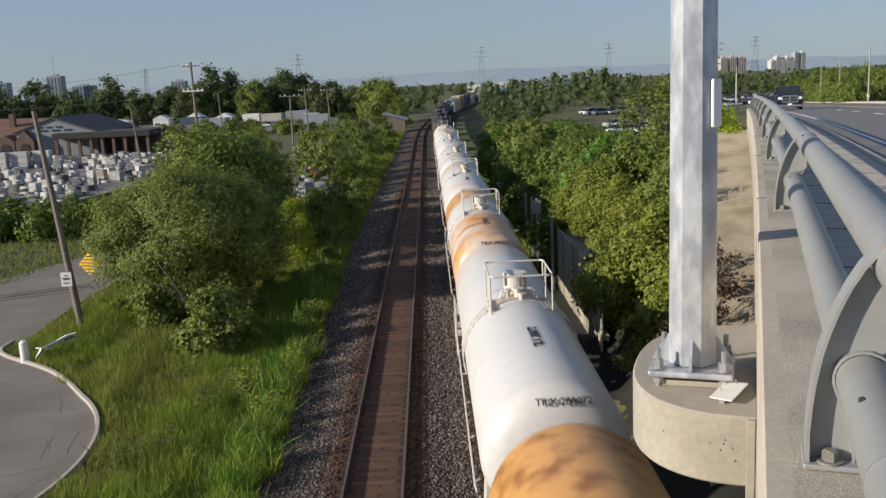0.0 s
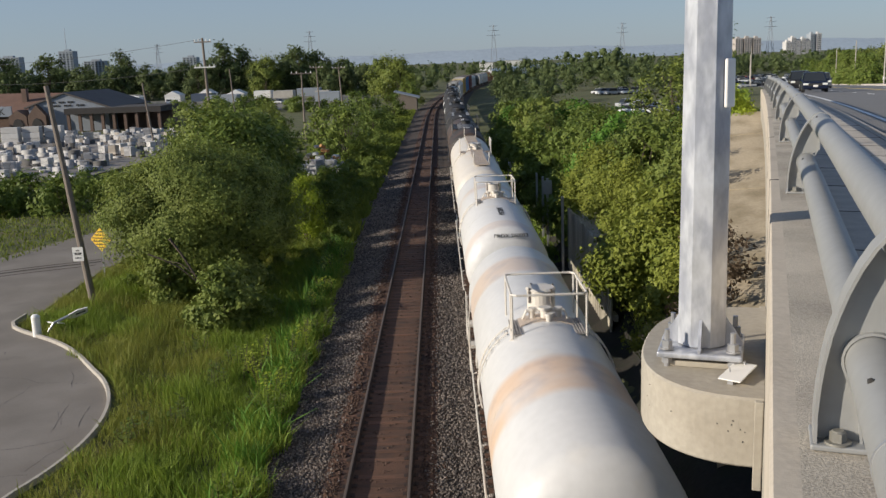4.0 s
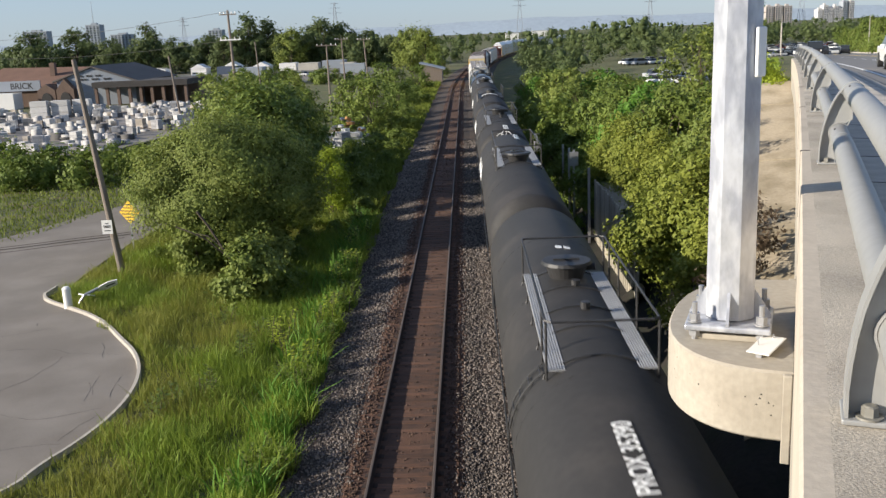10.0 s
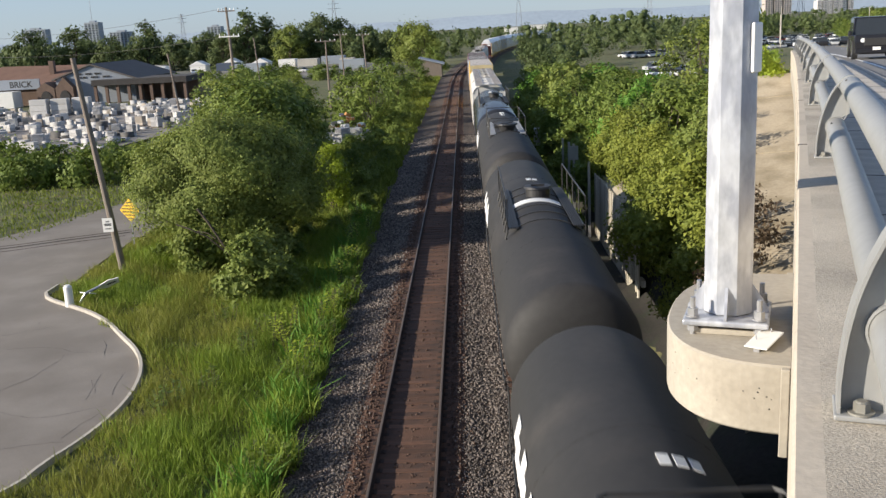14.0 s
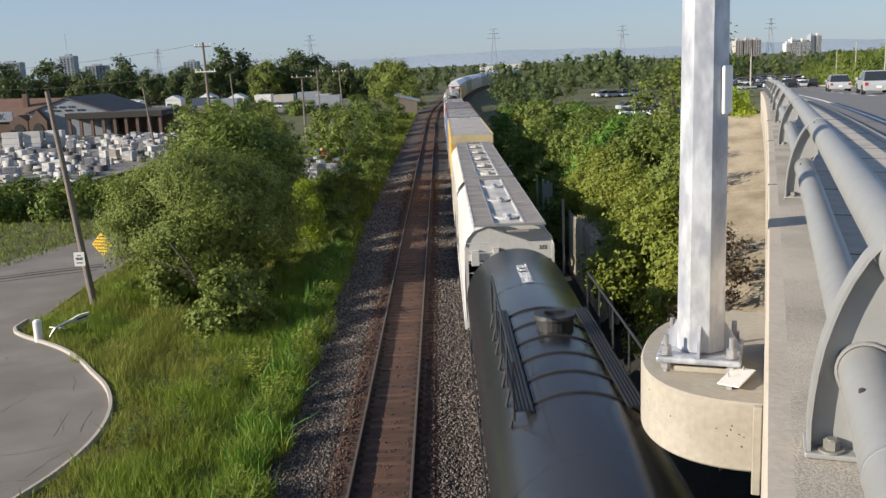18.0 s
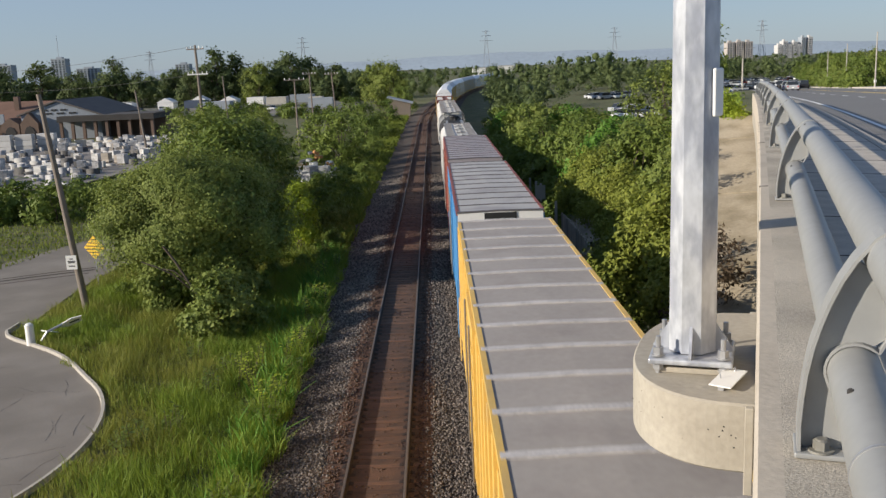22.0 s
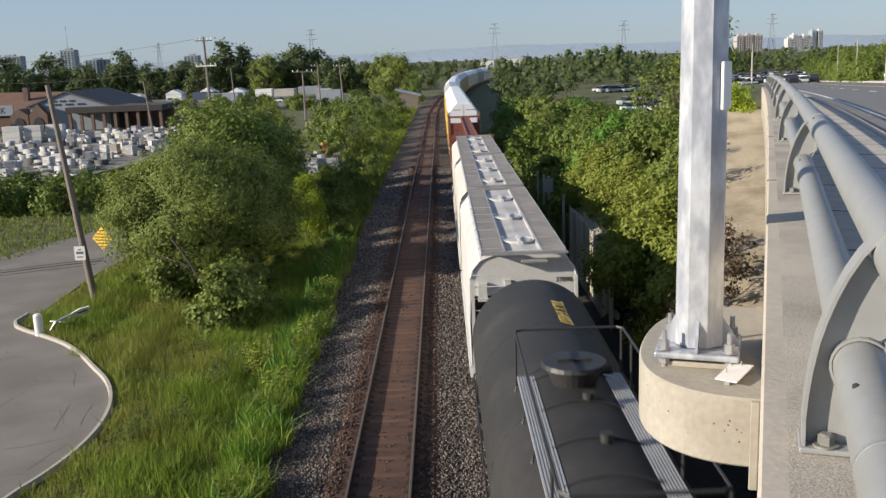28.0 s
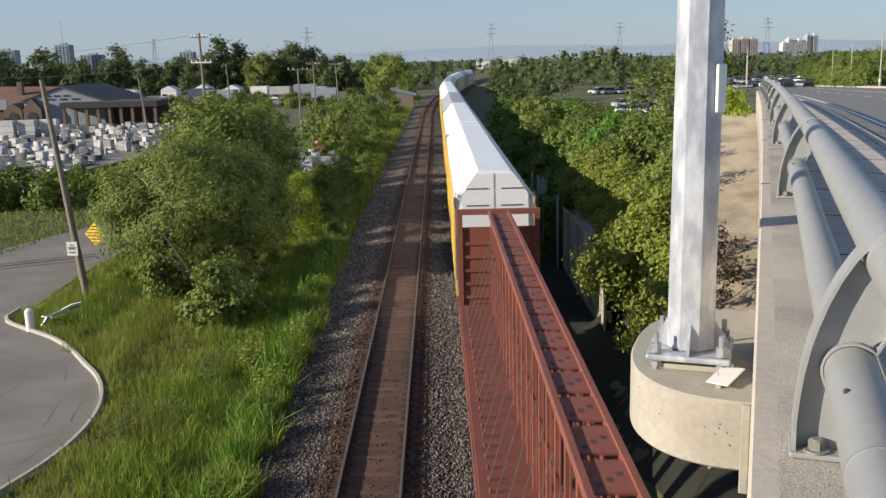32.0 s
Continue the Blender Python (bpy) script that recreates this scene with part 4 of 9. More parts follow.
    prism(bm, [(-0.46, roof - 0.03), (0, roof - 0.01), (0.46, roof - 0.03), (0.46, roof - 0.012), (0, roof + 0.010), (-0.46, roof - 0.012)], -ov + 0.02, ov - 0.02)
    part("roof_trough", bm, mat if long_style else ROOF_DIRT, ob, "dusty roof between the running boards")
    # hatches
    for i in range(hatches):
        y = -ov + 1.0 + (2 * ov - 2.0) * i / (hatches - 1) if long_style else -4.7 + 4.15 * i
        if long_style and i % 2:
            bm = bmesh.new()
            box(bm, -0.34, 0.34, y - 0.26, y + 0.26, roof - 0.06, roof + 0.05, bevel=0.02)
            box(bm, -0.38, 0.38, y - 0.30, y + 0.30, roof + 0.052, roof + 0.085, bevel=0.012)
            h = part("hatch", bm, mat, ob)
            bm = bmesh.new()
            box(bm, -0.40, 0.40, y - 0.04, y + 0.04, roof + 0.085, roof + 0.15, bevel=0.015)
            part("hatch_clamp", bm, STEEL, h)
            bm = bmesh.new()
            box(bm, -0.05, 0.05, y - 0.1, y + 0.1, roof + 0.13, roof + 0.19, bevel=0.015)
            part("hatch_latch", bm, STEEL, h)
        else:
            q = 0.35 if long_style else 0.44
            bm = bmesh.new()
            cyl(bm, (0, y, roof - 0.1), (0, y, roof + 0.055), q * 0.94, seg=28)
            cyl(bm, (0, y, roof + 0.05), (0, y, roof + 0.068), q * 0.94, q * 0.85, seg=28)
            h = part("hatch", bm, mat, ob)
            bm = bmesh.new()
            tube(bm, [(q * math.cos(k), y + q * math.sin(k), roof + 0.05) for k in (2 * math.pi * j / 32 for j in range(33))], 0.02, 6)
            part("hatch_rim", bm, mat, h)
            bm = bmesh.new()
            box(bm, -0.03, 0.03, y - q * 1.12, y + q * 1.1, roof + 0.075, roof + 0.125)
            part("hatch_clamp", bm, mat, h)
            bm = bmesh.new()
            box(bm, -0.09, 0.09, y - q * 1.2, y - q * 1.0, roof - 0.02, roof + 0.11, bevel=0.02)
            part("hatch_hinge", bm, mat, h)
            bm = bmesh.new()
            box(bm, -0.1, 0.1, y - 0.04, y + 0.04, roof + 0.10, roof + 0.15, bevel=0.02)
            part("hatch_latch", bm, mat, h)
        for sx in (-1, 1):
            bm = bmesh.new()
            box(bm, sx * 0.44 - 0.02, sx * 0.44 + 0.02, y + 0.5, y + 0.6, roof - 0.05, roof + 0.07)
            part("hatch_stop", bm, mat, ob)
    # roof edge beams either side of the trough
    for sx in (-1, 1):
        bm = bmesh.new()
        box(bm, sx * 0.485 - 0.025, sx * 0.485 + 0.025, -ov, ov, roof - 0.08, roof + 0.05)
        part("trough_coaming", bm, ROOF_DIRT, ob)
    # end frames, ladders and platform
    for end in (-1, 1):
        y = end * (half + 0.05)
        for x in (-1.45, -0.62, 0.62, 1.45):
            bm = bmesh.new()
            box(bm, x - 0.045, x + 0.045, y - 0.04, y + 0.04, 1.0, 3.9 if abs(x) > 1 else 3.6)
            part("end_post", bm, mat, ob)
        for k in range(9):
            bm = bmesh.new()
            cyl(bm, (-1.45, y, 1.3 + 0.34 * k), (-0.62, y, 1.3 + 0.34 * k), 0.018, seg=6)
            part("ladder_rung", bm, mat, ob)
        bm = bmesh.new()
        box(bm, -1.5, 1.5, y - 0.45 if end > 0 else y, y if end > 0 else y + 0.45, 1.0, 1.08)
        part("end_platform", bm, GRATE, ob)
        for x0, x1 in ((-1.5, -0.6), (0.6, 1.5)):
            bm = bmesh.new()
            tube(bm, [(x0, y + end * 0.06, 2.2), (x1, y + end * 0.06, 2.2)], 0.02)
            part("grab_iron", bm, mat, ob)
    # side posts
    for sx in (-1, 1):
        if long_style:
            for i in range(12):
                y = -ov + 0.9 + (2 * ov - 1.8) * i / 11
                bm = bmesh.new()
                box(bm, sx * (w + 0.035) - 0.03, sx * (w + 0.035) + 0.03, y - 0.06, y + 0.06, 1.3, 3.8)
                part("side_post", bm, mat, ob)
        bm = bmesh.new()
        box(bm, sx * w - 0.07, sx * w + 0.07, -half, half, 1.02, 1.28)
        part("side_sill", bm, mat, ob)
    for i in range(2 if not long_style else 3):
        y = (i - (0.5 if not long_style else 1)) * (3.6 if not long_style else 4.4)
        bm = bmesh.new()
        v = [bm.verts.new((sx * q, y + sy * p, z)) for z, q, p in ((1.25, 1.4, 1.7), (0.4, 0.5, 0.5)) for sx, sy in ((-1, -1), (1, -1), (1, 1), (-1, 1))]
        for k in range(4):
            bm.faces.new((v[k], v[(k + 1) % 4], v[4 + (k + 1) % 4], v[4 + k]))
        bm.faces.new(v[4:])
        bmesh.ops.recalc_face_normals(bm, faces=bm.faces)
        part("hopper_chute", bm, mat, ob)
    if text:
        lettering("lettering", text, 0.19, LETTER_B, ob, Matrix.Translation((1.15, -ov - 0.006, 3.74)) @ Matrix.Rotation(radians(90), 4, "X"), "black car number")
    bogies(ob, length)
    return run_on_rails(ob, u)


def boxcar(u, length, side, roof_mat, label, ribs, rib_mat, end="plain", white_end=False, trim=None, head=None):
    """A tall boxcar: ribbed sides, sliding door, panelled roof with raised seams, corrugated ends."""
    ob = thing("boxcar", label, "boxcar", "freight train cars")
    half, w, eave, ridge = length / 2 - 0.95, 1.44, 5.04, 5.075
    bm = bmesh.new()
    prism(bm, [(-w, 1.05), (w, 1.05), (w, eave), (0, ridge - 0.03), (-w, eave)], -half, half)
    part("body", bm, side, ob)
    for i in range(ribs):
        y0 = -half + 2 * half * i / ribs
        y1 = -half + 2 * half * (i + 1) / ribs
        bm = bmesh.new()
        for sx in (-1, 1):
            v = [bm.verts.new(p) for p in ((sx * (w + 0.03), y0 + 0.02, eave + 0.012), (0, y0 + 0.02, ridge), (0, y1 - 0.02, ridge), (sx * (w + 0.03), y1 - 0.02, eave + 0.012))]
            f = bm.faces.new(v if sx < 0 else v[::-1])
        bmesh.ops.solidify(bm, geom=bm.faces[:], thickness=0.012)
        bmesh.ops.recalc_face_normals(bm, faces=bm.faces)
        part("roof_panel", bm, roof_mat, ob)
    for i in range(ribs + 1):
        y = -half + 2 * half * i / ribs
        bm = bmesh.new()
        prism(bm, [(-w - 0.04, eave - 0.02), (-w - 0.04, eave + 0.04), (0, ridge + 0.03), (w + 0.04, eave + 0.04), (w + 0.04, eave - 0.02), (0, ridge - 0.02)], y - (0.07 if i in (0, ribs) else 0.095 if head is PALE_YELLOW else 0.03), y + (0.07 if i in (0, ribs) else 0.095 if head is PALE_YELLOW else 0.03))
        part("roof_seam", bm, rib_mat, ob)
    for sx in (-1, 1):
        n = 16
        for i in range(n + 1):
            y = -half + 0.15 + (2 * half - 0.3) * i / n
            if abs(y) < 1.7:
                continue
            bm = bmesh.new()
            box(bm, sx * (w + 0.045) - 0.045, sx * (w + 0.045) + 0.045, y - 0.07, y + 0.07, 1.2, eave - 0.12, bevel=0.015)
            part("side_rib", bm, side, ob)
        bm = bmesh.new()
        box(bm, sx * (w + 0.07) - 0.05, sx * (w + 0.07) + 0.05, -1.6, 1.6, 1.25, eave - 0.25)
        for k in range(6):
            box(bm, sx * (w + 0.13) - 0.015, sx * (w + 0.13) + 0.015, -1.5, 1.5, 1.5 + 0.55 * k, 1.62 + 0.55 * k)
        d = part("sliding_door", bm, side, ob)
        for q in (-1.1, 1.1):
            bm = bmesh.new()
            cyl(bm, (sx * (w + 0.17), q, 1.3), (sx * (w + 0.17), q, eave - 0.3), 0.025, seg=6)
            part("locking_bar", bm, STEEL, d)
        bm = bmesh.new()
        box(bm, sx * (w + 0.02) - 0.05, sx * (w + 0.02) + 0.05, -half, half, eave - 0.1, eave + 0.03)
        part("eave_rail", bm, trim or side, ob)
        bm = bmesh.new()
        box(bm, sx * w - 0.06, sx * w + 0.06, -half, half, 0.85, 1.08)
        part("side_sill", bm, side, ob)
        for e in (-1, 1):
            bm = bmesh.new()
            y = e * (half - 0.35)
            for q in (-0.22, 0.22):
                cyl(bm, (sx * (w + 0.12), y + q, 0.6), (sx * (w + 0.12), y + q, 2.6), 0.018, seg=5)
            for k in range(6):
                cyl(bm, (sx * (w + 0.12), y - 0.22, 0.7 + 0.36 * k), (sx * (w + 0.12), y + 0.22, 0.7 + 0.36 * k), 0.015, seg=5)
            part("side_ladder", bm, side, ob)
    for e in (-1, 1):
        for k in range(7):
            if white_end and k > 5:
                continue
            bm = bmesh.new()
            z = 1.4 + 0.48 * k
            box(bm, -w + 0.12, w - 0.12, e * half - 0.05, e * half + 0.05, z, z + 0.24, bevel=0.045)
            part("end_corrugation", bm, side, ob)
        bm = bmesh.new()
        prism(bm, [(-w - 0.02, eave - 0.62), (w + 0.02, eave - 0.62), (w + 0.02, eave + 0.02), (0, ridge + 0.02), (-w - 0.02, eave + 0.02)], e * half - 0.06, e * half + 0.06)
        part("end_header", bm, PANEL_WHITE if white_end else (head or side), ob, "white end header" if white_end else "")
        for k in range(8):
            bm = bmesh.new()
            cyl(bm, (-w + 0.1, e * (half + 0.1), 1.2 + 0.4 * k), (-w + 0.55, e * (half + 0.1), 1.2 + 0.4 * k), 0.016, seg=5)
            part("ladder_rung", bm, side, ob)
    bogies(ob, length)
    ob_y = -half - 0.07
    if white_end:
        bm = bmesh.new()
        box(bm, -0.55, 0.55, ob_y - 0.012, ob_y + 0.01, eave - 0.56, eave - 0.02)
        sgn = part("end_sign", bm, LETTER_B, ob, "black sign with white words")
        lettering("lettering", "EXCESS HEIGHT CAR", 0.105, LETTER_W, sgn, Matrix.Translation((0, ob_y - 0.014, eave - 0.27)) @ Matrix.Rotation(radians(90), 4, "X"))
    return run_on_rails(ob, u)


def centrebeam_flat(u, length):
    ob = thing("centrebeam_flatcar", "empty oxide-red centrebeam flatcar with a slotted centre truss", "flatcar", "freight train cars")
    half, w = length / 2 - 0.6, 1.45
    bm = bmesh.new()
    box(bm, -0.35, 0.35, -half, half, 0.62, 1.02)
    for sx in (-1, 1):
        box(bm, sx * w - 0.06, sx * w + 0.06, -half, half, 0.8, 1.02)
    part("underframe", bm, CB_RED, ob)
    n = 38
    for i in range(n):
        y0 = -half + 0.8 + (2 * half - 1.6) * i / n
        y1 = -half + 0.8 + (2 * half - 1.6) * (i + 1) / n
        bm = bmesh.new()
        for sx in (-1, 1):
            v = [bm.verts.new(p) for p in ((sx * 0.2, y0 + 0.015, 1.05), (sx * w, y0 + 0.015, 1.13), (sx * w, y1 - 0.015, 1.13), (sx * 0.2, y1 - 0.015, 1.05))]
            bm.faces.new(v)
            v2 = [bm.verts.new(p) for p in ((sx * 0.2, y0 + 0.015, 0.95), (sx * w, y0 + 0.015, 0.98), (sx * w, y1 - 0.015, 0.98), (sx * 0.2, y1 - 0.015, 0.95))]
            bm.faces.new(v2)
            for k in range(4):
                bm.faces.new((v[k], v[(k + 1) % 4], v2[(k + 1) % 4], v2[k]))
            cyl(bm, (sx * 1.22, y0 + 0.2, 1.13), (sx * 1.22, y0 + 0.2, 1.22), 0.035, seg=6)
        bmesh.ops.recalc_face_normals(bm, faces=bm.faces)
        part("deck_plate", bm, CB_RED, ob)
    # centre truss: posts, diagonal cables, two top chords with slotted cross plates
    top = 4.55
    m = 18
    for sx in (-1, 1):
        bm = bmesh.new()
        box(bm, sx * 0.34 - 0.05, sx * 0.34 + 0.05, -half + 0.7, half - 0.7, top - 0.14, top + 0.04)
        part("top_chord", bm, CB_RED, ob)
    for i in range(m + 1):
        y = -half + 0.9 + (2 * half - 1.8) * i / m
        for sx in (-1, 1):
            bm = bmesh.new()
            v0 = (sx * 0.32, y, top - 0.1)
            box(bm, sx * 0.28 - 0.04, sx * 0.28 + 0.04, y - 0.09, y + 0.09, 1.05, top - 0.12)
            box(bm, sx * 0.24 - 0.012, sx * 0.24 + 0.012, y - 0.16, y + 0.16, 1.05, top - 0.5)
            part("truss_post", bm, CB_RED, ob)
        if i < m:
            y1 = -half + 0.9 + (2 * half - 1.8) * (i + 1) / m
            bm = bmesh.new()
            c = (y + y1) / 2
            box(bm, -0.30, 0.30, y + 0.12, y1 - 0.1, top - 0.07, top - 0.03)
            pl = part("top_plate", bm, CB_RED, ob)
            for q in (-0.16, 0.0, 0.16):
                bm = bmesh.new()
                cyl(bm, (q, c - 0.1 + q, top - 0.029), (q, c - 0.1 + q, top - 0.024), 0.055, seg=10)
                part("plate_hole", bm, DARK, pl, "dark lightening hole")
            for sx in (-1, 1):
                bm = bmesh.new()
                cyl(bm, (sx * 0.35, y1, 3.5), (sx * 1.25, y + 0.1, 1.16), 0.012, seg=5)
                part("tie_down_cable", bm, STEEL, ob)
    for e in (-1, 1):
        y = e * (half - 0.45)
        for sx in (-1, 1):
            bm = bmesh.new()
            box(bm, sx * 1.4 - 0.09, sx * 1.4 + 0.09, y - 0.12, y + 0.12, 1.0, 4.55)
            part("bulkhead_post", bm, CB_RED, ob)
        bm = bmesh.new()
        box(bm, -1.5, 1.5, y - 0.14, y + 0.14, 4.42, 4.6)
        part("bulkhead_header", bm, CB_RED, ob)
        bm = bmesh.new()
        box(bm, -1.32, 1.32, y - 0.04, y + 0.04, 1.1, 3.95 if e > 0 else 3.3)
        bp = part("bulkhead_panel", bm, CB_RED, ob)
        for k in range(5):
            bm = bmesh.new()
            box(bm, -1.32, 1.32, y - 0.09, y + 0.09, 1.3 + 0.5 * k, 1.42 + 0.5 * k)
            part("panel_rib", bm, CB_RED, bp)
        bm = bmesh.new()
        box(bm, -1.45, 1.45, e * half - 0.5, e * half + 0.35, 0.98, 1.06)
        part("end_platform", bm, CB_RED, ob)
    bogies(ob, length)
    return run_on_rails(ob, u)


def autorack(u, length, roof_mat, first=False):
    ob = thing("autorack_car", "tall white autorack car with ribbed screens and a sloped-edge roof" if roof_mat is AUTO else "tall grey-white autorack car with a galvanised roof", "autorack", "freight train cars")
    half, w = length / 2 - 0.5, 1.5
    bm = bmesh.new()
    prism(bm, [(-w, 1.1), (w, 1.1), (w, 4.75), (0.62, 5.74), (-0.62, 5.74), (-w, 4.75)], -half, half)
    part("body", bm, roof_mat, ob)
    n = 12
    for i in range(n):
        y0, y1 = -half + 2 * half * i / n, -half + 2 * half * (i + 1) / n
        bm = bmesh.new()
        box(bm, -0.6, 0.6, y0 + 0.012, y1 - 0.012, 5.742, 5.765)
        part("roof_panel", bm, roof_mat, ob)
        for sx in (-1, 1):
            bm = bmesh.new()
            box(bm, sx * (w + 0.02) - 0.018, sx * (w + 0.02) + 0.018, y0 + 0.03, y1 - 0.03, 1.5, 4.7)
            part("side_screen", bm, roof_mat, ob)
            bm = bmesh.new()
            box(bm, sx * (w + 0.05) - 0.03, sx * (w + 0.05) + 0.03, y0 - 0.03, y0 + 0.03, 1.2, 4.75)
            part("side_post", bm, AUTO_Y, ob)
    bm = bmesh.new()
    box(bm, -w - 0.04, w + 0.04, -half, half, 0.85, 1.15)
    part("side_sill", bm, AUTO_Y, ob, "yellow painted flatcar sill")
    for e in (-1, 1):
        for sx in (-1, 1):
            bm = bmesh.new()
            x0, x1 = sorted((sx * 0.04, sx * 1.28))
            y = e * (half + 0.03)
            prism(bm, [(x0, 1.25), (x1, 1.25), (x1, 4.85), (sx * 0.72, 5.66), (x0, 5.66)] if sx > 0 else [(x0, 1.25), (x1, 1.25), (x1, 5.66), (sx * 0.72, 5.66), (x0, 4.85)], y - 0.035, y + 0.035)
            d = part("end_door", bm, AUTO, ob, "white end door")
            cx = (x0 + x1) / 2
            for z in (4.4, 5.05):
                bm = bmesh.new()
                box(bm, cx - 0.42, cx + 0.42, min(y + e * 0.03, y + e * 0.05), max(y + e * 0.03, y + e * 0.05), z, z + 0.05)
                part("door_strap", bm, STEEL, d)
            bm = bmesh.new()
            box(bm, sx * 1.42 - 0.05, sx * 1.42 + 0.05, e * (half - 0.1) - 0.1, e * (half - 0.1) + 0.1, 1.1, 4.7)
            part("corner_post", bm, AUTO_Y, ob)
            bm = bmesh.new()
            tube(bm, [(sx * 1.35, e * half, 4.75), (sx * 1.5, e * (half + 0.12), 4.95), (sx * 1.56, e * (half + 0.05), 4.6), (sx * 1.5, e * half, 4.3)], 0.03)
            part("grab_iron", bm, STEEL, ob)
    bogies(ob, length)
    return run_on_rails(ob, u)


def make_train():
    stains = [[(-6, 3, 1.0), (0, 2, 0.6), (6, 2.5, 1.0)], [(7, 1.5, 0.3)], [(-5.0, 3.4, 1.0), (5.6, 2.3, 0.95)], [(-6.5, 1.4, 0.2), (5.8, 1.5, 0.45)], [(5.0, 1.0, 0.35), (-4.2, 1.0, 0.5)], [(3.2, 0.7, 0.35), (-7, 0.6, 0.2)]]
    words = [None, "TILX 280072", "TILX 280725", "TILX 280652", None, "PROX 260093"]
    says = ["white tank car heavily stained orange with rust", "white tank car with a railed hatch platform", "white tank car with orange rust bands across its top", "white tank car streaked orange near the hatch", "off-white tank car with light dirt", "white tank car with a small yellow stain"]
    u = 7.0
    for i in range(6):
        white_tank(u + (1.3 if i == 5 else 0.0), 17.3, rusted_white(i, stains[i]), says[i], words[i])
        u += 17.35
    for i in range(2):
        white_tank(7.0 - 17.35 * (i + 1), 17.3, rusted_white(7 + i, stains[i]), says[i])
    long_white_tank(115.4, 24.4)
    rusty = material("rust_browned_black_paint", (0.040, 0.035, 0.032), 0.65, var=0.3, coarse=0.3, fine=6, bump=0.05, second=(0.105, 0.062, 0.040), spread=(0.42, 0.66))
    black_tank(138.3, 21.0, "saddle", mat=rusty, saddle=True, text="TILX 303617", text_y=7.1, text_x=-0.05, bars=((-3.6, -0.2, 3, 0.3),), label="black tank car with a dusty grey plate under its hatch")
    black_tank(159.7, 21.4, "open", text="PROX 35390", text_x=-0.1, text_y=-8.3, stripe=False, bars=((3.9, 0.1, 2, 0.25),))
    black_tank(181.4, 21.4, "open", stripe=True, text="PROX 92405", text_y=-8.8, text_x=-0.42, turned=True)
    g = black_tank(203.1, 21.3, "open", stripe=True, text="PROX 92633", text_x=0.1, text_y=-8.2, bars=((4.0, 0.2, 3, 0.3),), label="black tank car with white spray paint on its top")
    graffiti(g, 1.56, 2.84, -9.7, 21.3 / 2 - 0.5)
    lettering("lettering", "PROX 92633", 0.15, LETTER_W, g, Matrix.Translation((0.25, -10.14, 3.42)) @ Matrix.Rotation(radians(90), 4, "X"), "small stencilled car number")
    black_tank(225.3, 21.5, "saddle", band=True, stripe=True, bars=((4.4, 0.0, 2, 0.3),), label="black tank car with a white band under its hatch")
    black_tank(247.5, 22.0, "open", stripe=True, text="PROX 92454", text_y=-8.4, text_x=-0.1, turned=True)
    black_tank(269.8, 22.0, "saddle", mat=BLACK_GLOSS, text="TILX 308944", text_y=6.4, text_x=-0.1, label="glossy black tank car reflecting the sky")
    covered_hopper(288.7, 13.2, HOPPER, 3, "short pale grey covered hopper with round roof hatches", False, "322")
    covered_hopper(305.6, 20.4, HOPPER_C, 10, "long cream covered hopper with ten roof hatches", True)
    boxcar(327.4, 21.6, YELLOW, ROOF_WARM, "tall yellow boxcar with a grey ribbed roof", 13, SEAM_PALE, head=PALE_YELLOW)
    boxcar(347.5, 18.4, BLUE, ROOF, "blue boxcar with a white end header and grey roof", 11, SEAM, white_end=True, trim=RED)
    boxcar(366.0, 18.2, RED, ROOF_PINK, "red-brown boxcar with a faded pinkish roof", 13, SEAM, trim=RED, head=ROOF_PINK)
    covered_hopper(385.6, 21.4, HOPPER, 10, "long white covered hopper with ten roof hatches", True)
    black_tank(406.3, 19.6, "open", text="TILX 64027", text_y=5.6, letter=LETTER_Y, label="black tank car with yellow stencils")
    covered_hopper(423.5, 13.6, HOPPER, 3, "short white covered hopper with round roof hatches", False, "37090")
    covered_hopper(437.3, 13.6, HOPPER_C, 3, "short grey-white covered hopper with round roof hatches", False)
    covered_hopper(450.6, 12.8, HOPPER_C, 3, "short cream covered hopper with round roof hatches", False)
    centrebeam_flat(469.7, 24.9)
    for i in range(11):
        autorack(482.6 + 14.3 + 28.6 * i, 28.5, AUTO_GREY if i in (2, 5, 6, 9) else AUTO)


make_train()


# ---- road bridge ----
def bridge_sweep(bm, outline, s0, s1, step=2.2):
    """An outline of (n, z) pairs swept along the bridge."""
    k = int((s1 - s0) / step)
    rings = [[bm.verts.new(bridge_at(s0 + (s1 - s0) * i / k, n, z)) for n, z in outline] for i in range(k + 1)]
    m = len(outline)
    for a, b in zip(rings, rings[1:]):
        for j in range(m):
            bm.faces.new((a[j], a[(j + 1) % m], b[(j + 1) % m], b[j]))
    bm.faces.new(rings[0][::-1])
    bm.faces.new(rings[-1])
    bmesh.ops.recalc_face_normals(bm, faces=bm.faces)


